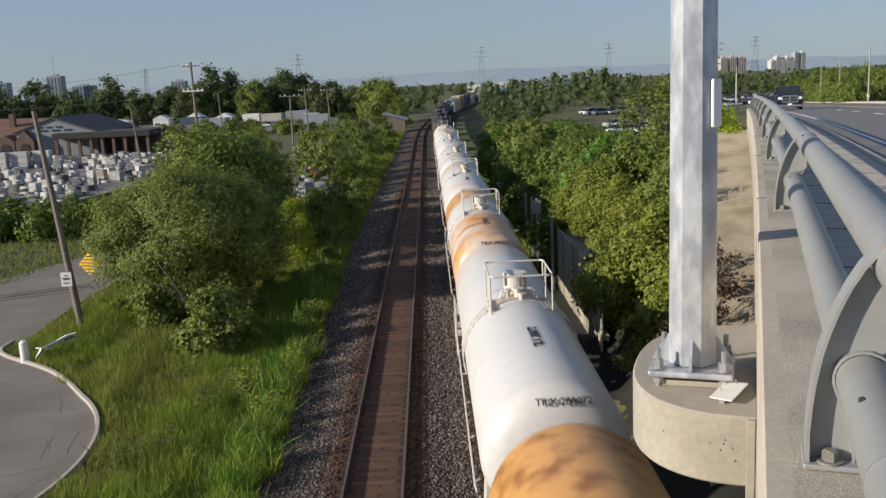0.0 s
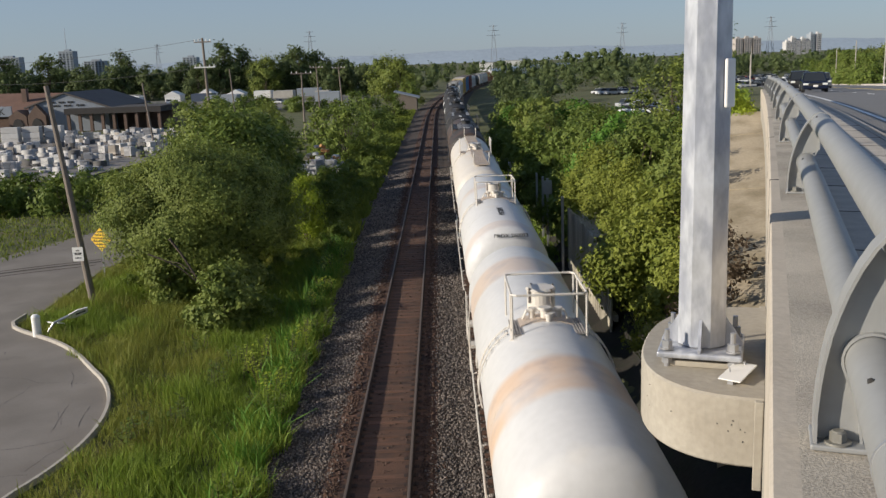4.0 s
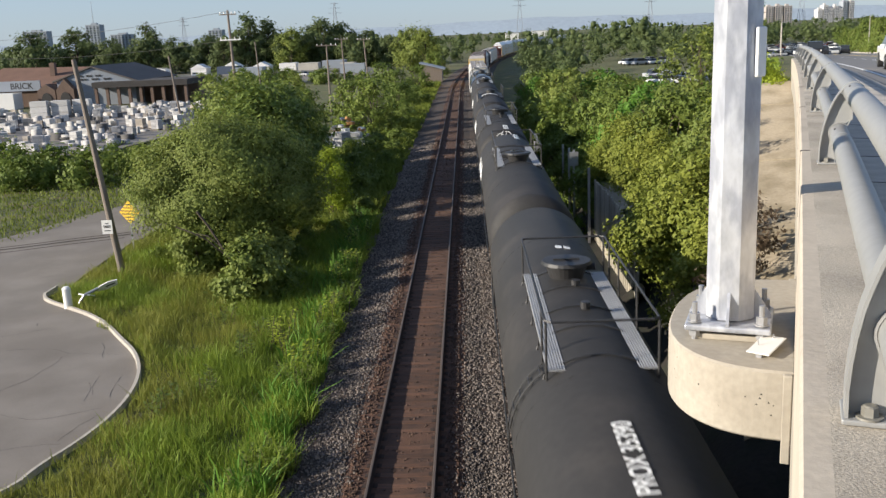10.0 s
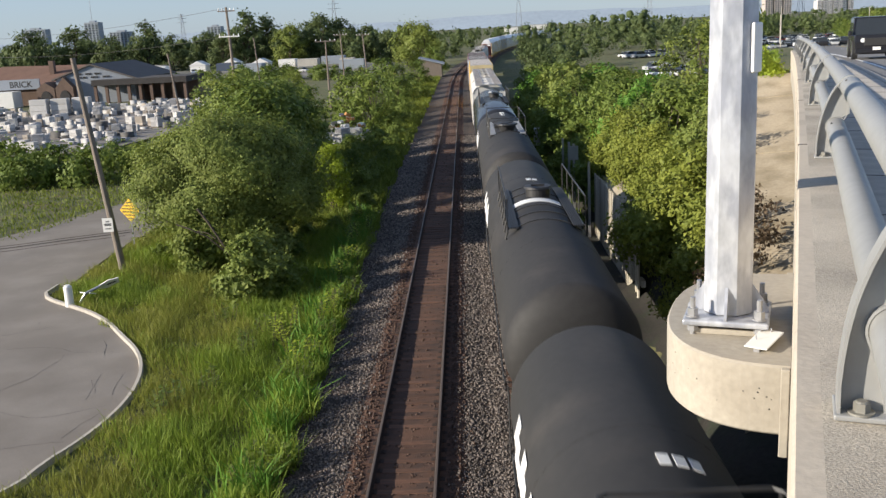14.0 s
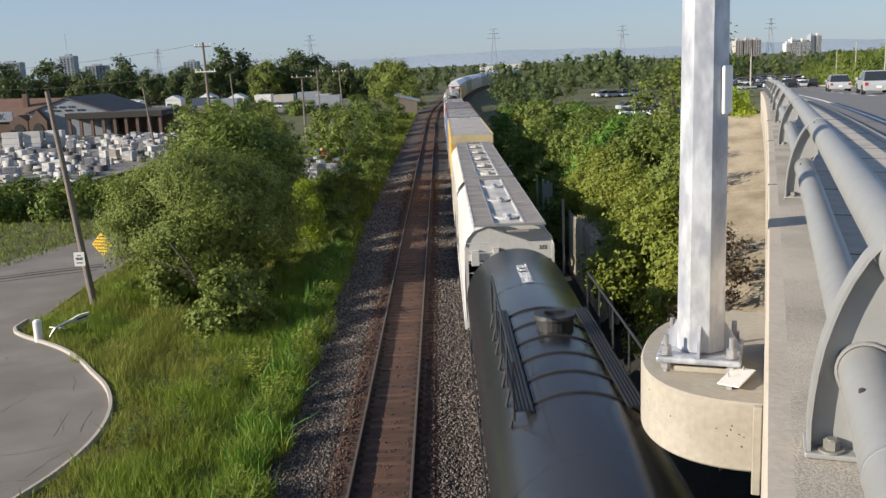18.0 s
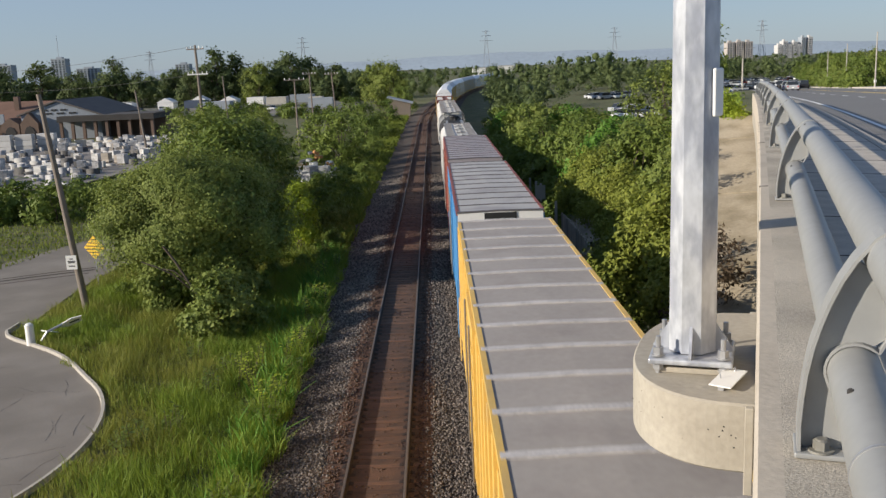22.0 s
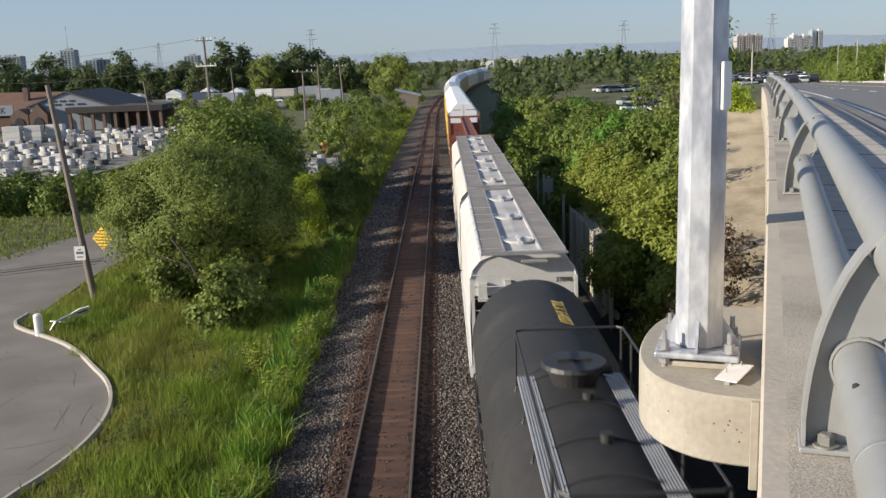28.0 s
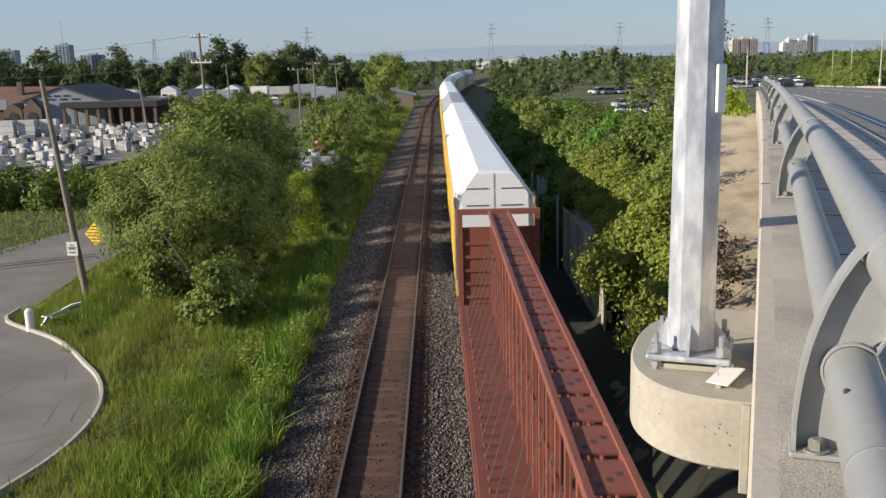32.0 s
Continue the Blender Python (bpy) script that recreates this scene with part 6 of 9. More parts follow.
def trees_left():
    big = make_tree("tree", 3, 8.2, 5.3, LEAF_O, "large spreading green tree in the rough grass beside the road", 150000, 0.082, 44, 0.27, spread=0.26, trunk_r=0.2, squash=0.85, wide=0.66, face_out=1.0, foot=0.13)
    set_down(big, -11.62, 44.2, None, 0.0, 0.845)
    small = make_tree("tree", 5, 4.6, 1.5, LEAF_Y, "small bright yellow-green young tree by the track", 7000, 0.085, 17, 0.24, spread=0.13, trunk_r=0.06, squash=1.5, wide=0.42)
    set_down(small, -7.95, 52.8, None, 0.0, 1.0)
    shrub = make_tree("shrub", 6, 2.9, 1.5, LEAF_O, "leafy green shrub in the tall grass", 6500, 0.12, 11, 0.12, spread=0.2, trunk_r=0.05, category="shrub")
    set_down(shrub, -9.0, 36.0, None, 0.0, 0.92)
    # low growth in the shade of the big tree, along the ballast
    low = make_tree("shrub", 8, 1.9, 1.25, LEAF, "low dark green shrub at the edge of the ballast", 1700, 0.125, 11, 0.05, "shrubs along the ballast", spread=0.16, trunk_r=0.03, category="shrub", wide=0.7)
    first = True
    for x, y, sc in ((-6.3, 50.2, 0.5), (-7.3, 48.6, 0.45), (-6.2, 54.0, 0.6), (-7.0, 52.4, 0.5), (-6.0, 47.6, 0.4), (-8.6, 47.0, 0.5), (-8.4, 42.8, 0.5), (-9.4, 44.2, 0.7), (-10.6, 42.6, 0.8), (-7.4, 60.6, 0.8), (-8.2, 37.8, 0.75), (-7.7, 36.6, 0.6)):
        ob = low if first else copy_thing(low, Matrix.Identity(4))
        first = False
        set_down(ob, x, y, None, x * 5 + y, sc)
    for x, y, sc in ((-9.4, 41.0, 0.8), (-9.3, 38.4, 0.8), (-12.4, 41.0, 0.9)):
        set_down(copy_thing(shrub, Matrix.Identity(4)), x, y, None, x * 7 + y, sc)
    # close-set trees behind the large one
    dense = make_tree("tree", 9, 7.4, 3.6, LEAF, "dense dark green tree behind the large tree", 15000, 0.15, 20, 0.05, "trees behind the verge", spread=0.3, trunk_r=0.14, face_out=1.0)
    for i, (x, y, sc) in enumerate(((-13.0, 57.2, 1.02), (-14.0, 63.8, 1.05), (-14.2, 70.4, 0.98), (-15.4, 77.0, 0.86), (-10.8, 61.5, 0.55))):
        set_down(dense if i == 0 else copy_thing(dense, Matrix.Identity(4)), x, y, None, 1.7 * i, sc)
    # a dead branch that reaches out of the tree's foot
    dead = thing("dead_branch", "bare grey dead branch reaching out of the shrubs", "branch")
    for pts, r in (([(-10.0, 38.0, -0.6), (-10.1, 37.8, 0.9), (-10.4, 37.5, 1.6), (-10.9, 37.4, 2.6), (-11.3, 37.4, 3.2)], 0.05), ([(-10.2, 37.7, 1.1), (-11.0, 37.4, 2.0), (-11.6, 37.3, 2.35), (-12.2, 37.3, 2.6)], 0.032), ([(-10.5, 37.5, 1.7), (-11.0, 37.6, 2.1), (-11.5, 37.7, 2.2)], 0.02)):
        bm = bmesh.new()
        tube(bm, [Vector(p) for p in pts], r, 6)
        part("limb", bm, BARK, dead)
    for x, y, sc in ((-14.3, 44.8, 0.6), (-13.4, 42.6, 0.5), (-15.2, 43.6, 0.45), (-12.6, 40.6, 0.5)):
        set_down(copy_thing(low, Matrix.Identity(4)), x, y, None, x * 5 + y, sc)
    # dark growth at the foot of the bank beyond the plank wall
    y = 48.0
    while y < 118:
        set_down(copy_thing(low, Matrix.Identity(4)), 7.0 + 0.5 * math.sin(y * 1.7), y, None, y * 3, 1.0 + 0.3 * math.sin(y * 2.3) + (0.3 if y > 70 else 0))
        y += 1.9 if y < 75 else 3.2
    return big, small, shrub


BIG, YOUNG, SHRUB = trees_left()


def sight_line(x, y):
    """How tall growth on the right may be, so that the car yard behind shows over it."""
    return 9.97 - y * float(np.interp(x / y, [0.08, 0.15, 0.21, 0.3], [0.036, 0.042, 0.058, 0.060]))


def trees_right():
    rng = np.random.default_rng(11)
    kinds = [make_tree("tree", 20 + i, 6.0, 3.1, (LEAF, LEAF_O, LEAF_B, LEAF_O)[i], "bushy green tree on the railway bank", 6500, 0.155, 16, 0.1, "trees on the bank", spread=0.24, face_out=0.9) for i in range(4)]
    back = [make_tree("tree", 26 + i, 6.0, 3.2, (LEAF_O, LEAF_B, LEAF)[i], "bushy green tree further along the bank", 2600, 0.22, 13, 0.1, "trees on the bank", spread=0.28, face_out=0.9) for i in range(3)]
    near = make_tree("tree", 31, 4.6, 2.5, LEAF_OY, "olive green leafy tree above the retaining wall", 16000, 0.10, 16, 0.06, "trees on the bank", spread=0.2)
    set_down(near, 7.9, 31.8, 0.9)
    for x, y, z, s in ((7.9, 28.2, 0.4, 0.85), (8.4, 35.0, 1.0, 0.85), (10.0, 33.0, 1.0, 0.95), (8.5, 38.2, 1.9, 0.72), (8.4, 41.6, 2.1, 0.7), (8.2, 45.2, 2.1, 0.75), (8.0, 48.8, 2.0, 0.72)):
        set_down(copy_thing(near, Matrix.Identity(4)), x, y, z, x * 3, s)
    spots = []
    y = 36.0
    while y < 150:
        x0, x1 = (9.9 if y > 46 else 10.4), 0.78 + (y - 2) * 0.3525 - 3.0
        x1 = min(x1, 42)
        x = x0
        while x < max(x1, x0 + 0.5):
            spots.append((x + rng.uniform(-0.8, 0.8), y + rng.uniform(-1.2, 1.2)))
            x += 3.8 if y < 60 else 4.8
        y += 3.8 if y < 60 else 5.5
    used = set()
    for i, (x, y) in enumerate(spots):
        src = kinds[int(rng.integers(0, 4))] if y < 58 else back[int(rng.integers(0, 3))]
        z = float(height(x, y)) - 0.1
        sc = (sight_line(x, y) - z) / 6.0 * rng.choice((0.55, 0.7, 0.82, 0.9, 0.95))
        sc = min(sc, 1.2)
        if sc < 0.3:
            continue
        if src.name not in used:
            set_down(src, x, y, z, rng.uniform(0, 6.28), sc)
            used.add(src.name)
        else:
            copy_tree(src, x, y, z, rng.uniform(0, 6.28), sc)


trees_right()


# ---- left side: roads, verge, poles and signs ----
def sheet(name, pts, z, mat, label, category, thick=0.12, kind="structure"):
    """A flat paved area from its outline."""
    bm = bmesh.new()
    top = [bm.verts.new((x, y, z)) for x, y in pts]
    low = [bm.verts.new((x, y, z - thick)) for x, y in pts]
    bm.faces.new(top)
    n = len(pts)
    for i in range(n):
        bm.faces.new((top[i], low[i], low[(i + 1) % n], top[(i + 1) % n]))
    bmesh.ops.recalc_face_normals(bm, faces=bm.faces)
    bmesh.ops.triangulate(bm, faces=[f for f in bm.faces if len(f.verts) > 4])
    return tagged(part(name, bm, mat), label, category, kind=kind)


BULB_C, BULB_R = (-20.6, 25.2), 10.05


def kerb_line():
    """The kerb's inner edge round the turning circle, ending in the tip of the verge."""
    pts = [(-13.2, 17.9), (-11.4, 20.2)]
    for k in range(9):
        a = radians(-22 + 7.6 * k)
        pts.append((BULB_C[0] + BULB_R * math.cos(a), BULB_C[1] + BULB_R * math.sin(a)))
    pts += [(-14.0, 33.4), (-15.2, 34.8), (-16.4, 35.85), (-17.6, 36.8), (-18.25, 37.5)]
    for _ in range(2):
        soft = [pts[0]]
        for (a, b), (c, d) in zip(pts, pts[1:]):
            soft += [(0.75 * a + 0.25 * c, 0.75 * b + 0.25 * d), (0.25 * a + 0.75 * c, 0.25 * b + 0.75 * d)]
        pts = soft + [pts[-1]]
    return pts


KERB_PTS = kerb_line()


def paved_areas():
    out = KERB_PTS + [(-18.35, 38.2), (-18.1, 40), (-18.3, 44), (-18.4, 48.7), (-17.2, 55), (-15.2, 64), (-13.6, 78), (-19.5, 78), (-22.7, 62.6), (-25.8, 53.4), (-31, 40), (-44, 20), (-40, 8), (-20, 8)]
    sheet("road", out, -0.405, ASPHALT, "cracked grey asphalt road and turning circle", "road")
    k = thing("kerb", "pale concrete kerb round the turning circle", "kerb", kind="structure")
    pts = KERB_PTS + [(-18.6, 38.2), (-18.6, 39.5)]
    for i, (a, b) in enumerate(zip(pts, pts[1:])):
        a, b = Vector((*a, 0)), Vector((*b, 0))
        d = (b - a).normalized()
        r = Vector((d.y, -d.x, 0))
        bm = bmesh.new()
        v = []
        for p in (a + d * 0.006, b - d * 0.006):
            for off, z in ((0.0, -0.42), (0.025, -0.29), (0.13, -0.28), (0.15, -0.5)):
                v.append(bm.verts.new(p + r * off + Vector((0, 0, z))))
        for j in range(3):
            bm.faces.new((v[j], v[j + 1], v[j + 5], v[j + 4]))
        bm.faces.new(v[:4][::-1])
        bm.faces.new(v[4:])
        bmesh.ops.recalc_face_normals(bm, faces=bm.faces)
        part("kerb_stone", bm, KERB, k)
    # tar-filled cracks in the turning circle
    rng = np.random.default_rng(8)
    c = thing("road_crack", "dark crack in the asphalt of the turning circle", "crack", "road cracks", kind="stuff")
    for n in range(13):
        p = np.array([rng.uniform(-19, -12.5), rng.uniform(20, 34)])
        if n > 7:
            a = rng.uniform(-0.25, 1.0)
            p = np.array([BULB_C[0] + (BULB_R - rng.uniform(0.5, 1.3)) * math.cos(a), BULB_C[1] + (BULB_R - 0.9) * math.sin(a)])
        d = rng.uniform(0, 6.28) if n < 8 else a + 1.57
        bm = bmesh.new()
        for s in range(24 if n < 8 else 5):
            d += rng.normal() * 0.16
            q = p + 0.35 * np.array([math.cos(d), math.sin(d)])
            w = 0.006 * rng.uniform(0.5, 1.3)
            side = np.array([-math.sin(d), math.cos(d)]) * w
            if (q[0] - BULB_C[0]) ** 2 + (q[1] - BULB_C[1]) ** 2 < (BULB_R - 0.4) ** 2:
                v = [bm.verts.new((x, y, -0.4010)) for x, y in (p - side, p + side, q + side, q - side)]
                bm.faces.new(v)
            p = q
        if len(bm.faces):
            part("crack", bm, DARK, c)
        else:
            bm.free()


paved_areas()


def tyre_marks():
    """Overhead wire shadows painted as dark parallel strips across the road beyond the turning circle."""
    ob = thing("tyre_marks", "three dark parallel wire shadows painted across the grey road", "tyre marks", kind="stuff")
    for off, w in ((0.0, 0.10), (0.42, 0.16), (0.95, 0.09)):
        bm = bmesh.new()
        rows = []
        for k in range(13):
            x = -27.5 + 8.2 * k / 12
            y = 49.2 + 0.5 * (x + 24.2) + 0.05 * math.sin(k) - off * 1.7
            rows.append((bm.verts.new((x, y - w, -0.4005)), bm.verts.new((x, y + w, -0.4005))))
        for (a, b), (c, d) in zip(rows, rows[1:]):
            bm.faces.new((a, c, d, b))
        part("tyre_mark", bm, BALLAST, ob)


tyre_marks()


def utility_pole(base, top, r0, label, arms=(), sign=None):
    p = thing("utility_pole", label, "utility pole", "utility poles")
    bm = bmesh.new()
    a, b = Vector(base), Vector(top)
    for k in range(4):
        cyl(bm, a.lerp(b, k / 4), a.lerp(b, (k + 1) / 4), r0 * (1 - 0.1 * k), r0 * (1 - 0.1 * (k + 1)), seg=10)
    part("shaft", bm, WOODPOLE, p)
    for f, half, mat in arms:
        c = a.lerp(b, f)
        bm = bmesh.new()
        box(bm, c.x - half, c.x + half, c.y - 0.16, c.y - 0.04, c.z - 0.06, c.z + 0.06)
        arm = part("crossarm", bm, mat, p)
        for q in (-0.9, -0.45, 0.45, 0.9):
            bm = bmesh.new()
            cyl(bm, (c.x + q * half, c.y - 0.1, c.z + 0.05), (c.x + q * half, c.y - 0.1, c.z + 0.3), 0.06, 0.035, seg=8)
            part("insulator", bm, PANEL_WHITE, arm)
    return p


def poles_and_signs():
    one = utility_pole((-16.2, 41.3, -0.6), (-17.32, 41.5, 9.48), 0.17, "leaning weathered timber pole beside the road", ())
    s = thing("street_sign", "small white sign with illegible lines on the timber pole", "sign")
    bm = bmesh.new()
    box(bm, -16.80, -16.32, 41.0, 41.02, 1.66, 2.30)
    plate = part("plate", bm, PANEL_WHITE, s)
    for k, (z, w) in enumerate(((2.12, 0.16), (2.01, 0.34), (1.95, 0.30), (1.79, 0.28))):
        bm = bmesh.new()
        box(bm, -16.56 - w / 2, -16.56 + w / 2, 40.994, 40.999, z, z + 0.045)
        part("text_bar", bm, LETTER_B, plate)
    y = thing("warning_sign", "yellow diamond warning sign with dark horizontal bars on a steel post", "road sign")
    face = Matrix.Translation((-17.72, 47.0, 1.55)) @ Matrix.Rotation(radians(-18), 4, "Z")
    m = face @ Matrix.Rotation(radians(45), 4, "Y")
    bm = bmesh.new()
    box(bm, -0.44, 0.44, -0.012, 0.012, -0.44, 0.44, m, bevel=0.004)
    pl = part("plate", bm, material("sign_yellow", (0.75, 0.46, 0.02), 0.5, var=0.08, bump=0.02), y)
    for k in range(6):
        z = -0.42 + 0.165 * k
        w = max(0.04, 0.60 - abs(z)) * 0.94
        bm = bmesh.new()
        box(bm, -w, w, -0.03, -0.015, z - 0.022, z + 0.022, face)
        part("dark_bar", bm, LETTER_B, pl)
    bm = bmesh.new()
    box(bm, -17.75, -17.69, 47.02, 47.06, -0.6, 1.7)
    part("post", bm, GALV, y)
    b = thing("bollard", "white painted steel bollard at the kerb", "bollard")
    bm = bmesh.new()
    cyl(bm, (-16.63, 36.2, -0.5), (-16.63, 36.2, 0.42), 0.17, seg=20)
    cyl(bm, (-16.63, 36.2, 0.42), (-16.63, 36.2, 0.50), 0.17, 0.1, seg=20)
    part("post", bm, PANEL_WHITE, b)
    f = thing("fallen_sign", "knocked-over white barrier board lying bent in the grass", "barrier")
    tilt = Matrix.Translation((-15.35, 37.2, 0.22)) @ Matrix.Rotation(radians(14), 4, "Z") @ Matrix.Rotation(radians(-16), 4, "Y") @ Matrix.Rotation(radians(38), 4, "X")
    bm = bmesh.new()
    prism(bm, [(-0.45, -0.10), (-0.1, -0.20), (0.42, -0.12), (0.50, 0.16), (0.1, 0.22), (-0.3, 0.12)], -0.02, 0.02, tilt)
    board = part("board", bm, PANEL_WHITE, f)
    bm = bmesh.new()
    prism(bm, [(-0.05, -0.03), (0.36, -0.02), (0.36, 0.05), (-0.05, 0.04)], -0.03, -0.022, tilt)
    part("dark_bar", bm, LETTER_B, board)
    bm = bmesh.new()
    prism(bm, [(-0.40, -0.18), (0.30, -0.14), (0.22, 0.10), (-0.34, 0.12)], -0.02, 0.02, Matrix.Translation((-16.05, 36.75, -0.02)) @ Matrix.Rotation(radians(-20), 4, "Z") @ Matrix.Rotation(radians(70), 4, "X"))
    part("lower_board", bm, PANEL_WHITE, f)
    bm = bmesh.new()
    tube(bm, [(-16.35, 36.5, -0.4), (-16.1, 36.6, 0.0), (-15.6, 36.95, 0.2)], 0.06, 10)
    part("bracket", bm, GALV, f)
    w = WOODPOLE
    utility_pole((-24.5, 100, -0.5), (-24.75, 100, 13.2), 0.2, "tall dark timber utility pole with crossarms", ((0.78, 1.1, PANEL_WHITE), (0.97, 0.9, w)))
    utility_pole((-18.9, 130, -0.3), (-18.95, 130, 9.1), 0.16, "timber pole with a wide crossarm", ((0.985, 1.45, w),))
    utility_pole((-40.1, 130, -0.1), (-40.95, 130, 8.4), 0.17, "thin timber pole beside the stone yard", ())
    utility_pole((-17.5, 170, -0.1), (-18.05, 170, 9.7), 0.17, "timber pole with a crossarm by the railway", ((0.97, 1.2, w),))
    utility_pole((-22.0, 172, -0.1), (-22.3, 172, 9.9), 0.17, "timber pole with a crossarm by the railway", ((0.97, 1.2, w),))
    utility_pole((-30.5, 140, 0), (-31.0, 140, 9.9), 0.13, "thin timber pole behind the trees", ())
    for (a, b) in (((-24.75, 100, 13.1), (-75, 128, 11.8)), ((-23.9, 100, 10.3), (-72, 130, 9.6))):
        wr = thing("overhead_wire", "thin dark overhead wire between timber poles", "wire", "overhead wires")
        bm = bmesh.new()
        a, b = Vector(a), Vector(b)
        tube(bm, [a.lerp(b, k / 10) - Vector((0, 0, 4.0 * (k / 10) * (1 - k / 10))) for k in range(11)], 0.018, 5)
        part("wire", bm, LETTER_B, wr)


poles_and_signs()


# ---- grass ----
def blades(rng, xy, h, w, lean=0.35, z=None):
    """Grass blades standing on the ground: vertices and faces."""
    n = len(xy)
    z = height(xy[:, 0], xy[:, 1]) if z is None else z
    a = rng.uniform(0, 2 * np.pi, n)
    hh = h * rng.uniform(0.45, 1.25, n)
    ww = w * rng.uniform(0.6, 1.3, n)
    side = np.stack([np.cos(a), np.sin(a), 0 * a], 1)
    tilt = rng.normal(size=(n, 2)) * lean
    base = np.stack([xy[:, 0], xy[:, 1], z - 0.03], 1)
    mid = base + np.stack([tilt[:, 0] * hh * 0.3, tilt[:, 1] * hh * 0.3, hh * 0.6], 1)
    tip = base + np.stack([tilt[:, 0] * hh, tilt[:, 1] * hh, hh], 1)
    s = side * ww[:, None] / 2
    v = np.stack([base - s, base + s, mid + s * 0.9, mid - s * 0.9, tip + s * 0.15, tip - s * 0.15], 1).reshape(-1, 3)
    k = np.arange(n)[:, None] * 6
    f = np.concatenate([k + [0, 1, 2, 3], k + [3, 2, 4, 5]], 0)
    return v, f


def off_road(p):
    x, y = p[:, 0], p[:, 1]
    bulb = (x - BULB_C[0]) ** 2 + (y - BULB_C[1]) ** 2 < (BULB_R + 0.25) ** 2
    low = (y < 21.5) & (x < -11.3 + (y - 20.2) * 0.9)
    edge = np.interp(y, [36, 38, 40, 48.7, 55, 64, 78], [-17.5, -18.2, -18.0, -18.2, -17.0, -15.0, -13.4])
    wedge = np.interp(y, [33.4, 34.8, 35.9, 37.4], [-13.8, -15.0, -16.2, -18.1])
    road = (y > 36) & (x < edge) & (x > edge - 7.5 + (y - 50) * 0.03)
    return ~(bulb | low | road | ((y > 33.5) & (y < 37.4) & (x < wedge)))


def patchy(p, scale, seed):
    """A slow pattern between 0 and 1, for where one kind of growth gives way to another."""
    return 0.5 + 0.25 * (np.sin(p[:, 0] * scale + seed) + np.sin(p[:, 1] * scale * 1.3 + 2 * seed + p[:, 0] * scale * 0.7))


def verge():
    rng = np.random.default_rng(21)
    p = np.stack([rng.uniform(-18.5, -4.5, 170000), rng.uniform(15.5, 52, 170000)], 1)
    p = p[off_road(p)]
    edge = -4.42 - 0.020 * (p[:, 1] - 18) - 0.35 * np.abs(np.sin(p[:, 1] * 0.9)) - 0.2 * np.sin(p[:, 1] * 2.3)
    p = p[p[:, 0] < edge]
    k = patchy(p, 0.8, 1.0) + rng.normal(size=len(p)) * 0.15
    near_track = np.clip((p[:, 0] + 8.5) / 3.5, 0, 1)
    lush = k + near_track * 0.6 > 0.67
    for m, h, w, mat, name, label in ((~lush, 0.46, 0.018, GRASS, "meadow_grass", "tall yellow-green seeding meadow grass"), (lush, 0.54, 0.021, GRASS_G, "lush_grass", "lush bright green tall grass along the ballast")):
        q = p[m]
        hs = h * (0.35 + 0.85 * patchy(q, 1.7, 3.0) + 0.4 * patchy(q, 4.3, 1.0) ** 2) * (0.75 + 0.5 * rng.uniform(size=len(q)) ** 2) * (1 + 0.5 * np.clip((q[:, 0] + 6.4) / 1.0, 0, 1) * (0.4 + patchy(q, 2.6, 5.0)))
        v, f = blades(rng, q, hs, w)
        tagged(new(name, quads(name, v, f, mat)), label, "grass", kind="stuff")
    # rank growth in clumps along the foot of the ballast, and a few runners on the stones
    y = rng.uniform(17, 52, 9000)
    off = np.abs(rng.normal(size=9000)) * 0.45
    q = np.stack([-4.62 - 0.020 * (y - 18) - 0.35 * np.abs(np.sin(y * 0.9)) - off + 0.12, y], 1)
    q = q[patchy(q, 2.9, 7.0) + rng.normal(size=len(q)) * 0.1 > 0.42]
    v, f = blades(rng, q, 0.55 + 0.65 * patchy(q, 1.9, 2.0), 0.05, 0.3)
    tagged(new("rank_weeds", quads("rank_weeds", v, f, LEAF_B)), "rank green weeds in clumps along the ballast edge", "weeds", kind="stuff")
    # weeds between the track and the trees further on, and beyond the road
    q = np.stack([rng.uniform(-11.5, -5.2, 24000), 50 + 150 * rng.uniform(0, 1, 24000) ** 1.7], 1)
    q = q[q[:, 0] < -5.35 + 0.35 * np.sin(q[:, 1] * 0.8) + 0.25 * np.sin(q[:, 1] * 2.1 + 1)]
    v, f = blades(rng, q, 0.7, 0.12)
    tagged(new("weeds", quads("weeds", v, f, GRASS_D)), "tall green weeds beside the railway", "weeds", kind="stuff")
    q = np.stack([rng.uniform(-62, -16, 34000), rng.uniform(50, 96, 34000)], 1)
    q = q[off_road(q)]
    v, f = blades(rng, q, 0.26, 0.07)
    tagged(new("rough_grass", quads("rough_grass", v, f, GRASS_D)), "rough green grass beyond the road", "grass", kind="stuff")
    # sparse growth on the right, between wall, slope and track
    q = np.stack([rng.uniform(4.9, 6.2, 6000), rng.uniform(48, 120, 6000)], 1)
    v, f = blades(rng, q, 0.35, 0.05)
    tagged(new("track_side_weeds", quads("track_side_weeds", v, f, GRASS_G)), "low weeds at the foot of the wall", "weeds", kind="stuff")
    q = np.stack([rng.uniform(7, 44, 30000), rng.uniform(24, 120, 30000)], 1)
    v, f = blades(rng, q, 0.5, 0.10)
    keep = height(q[:, 0], q[:, 1]) > -0.3
    s = (q[:, 0] - 0.78) * 0.3325 + (q[:, 1] - 1.97) * 0.9431
    n = (q[:, 0] - 0.78) * 0.9431 - (q[:, 1] - 1.97) * 0.3325 - road_shift(s)
    keep &= (n < -0.6) & ((s > 39) | (n < -1.9))
    q = q[keep]
    v, f = blades(rng, q, 0.5, 0.10)
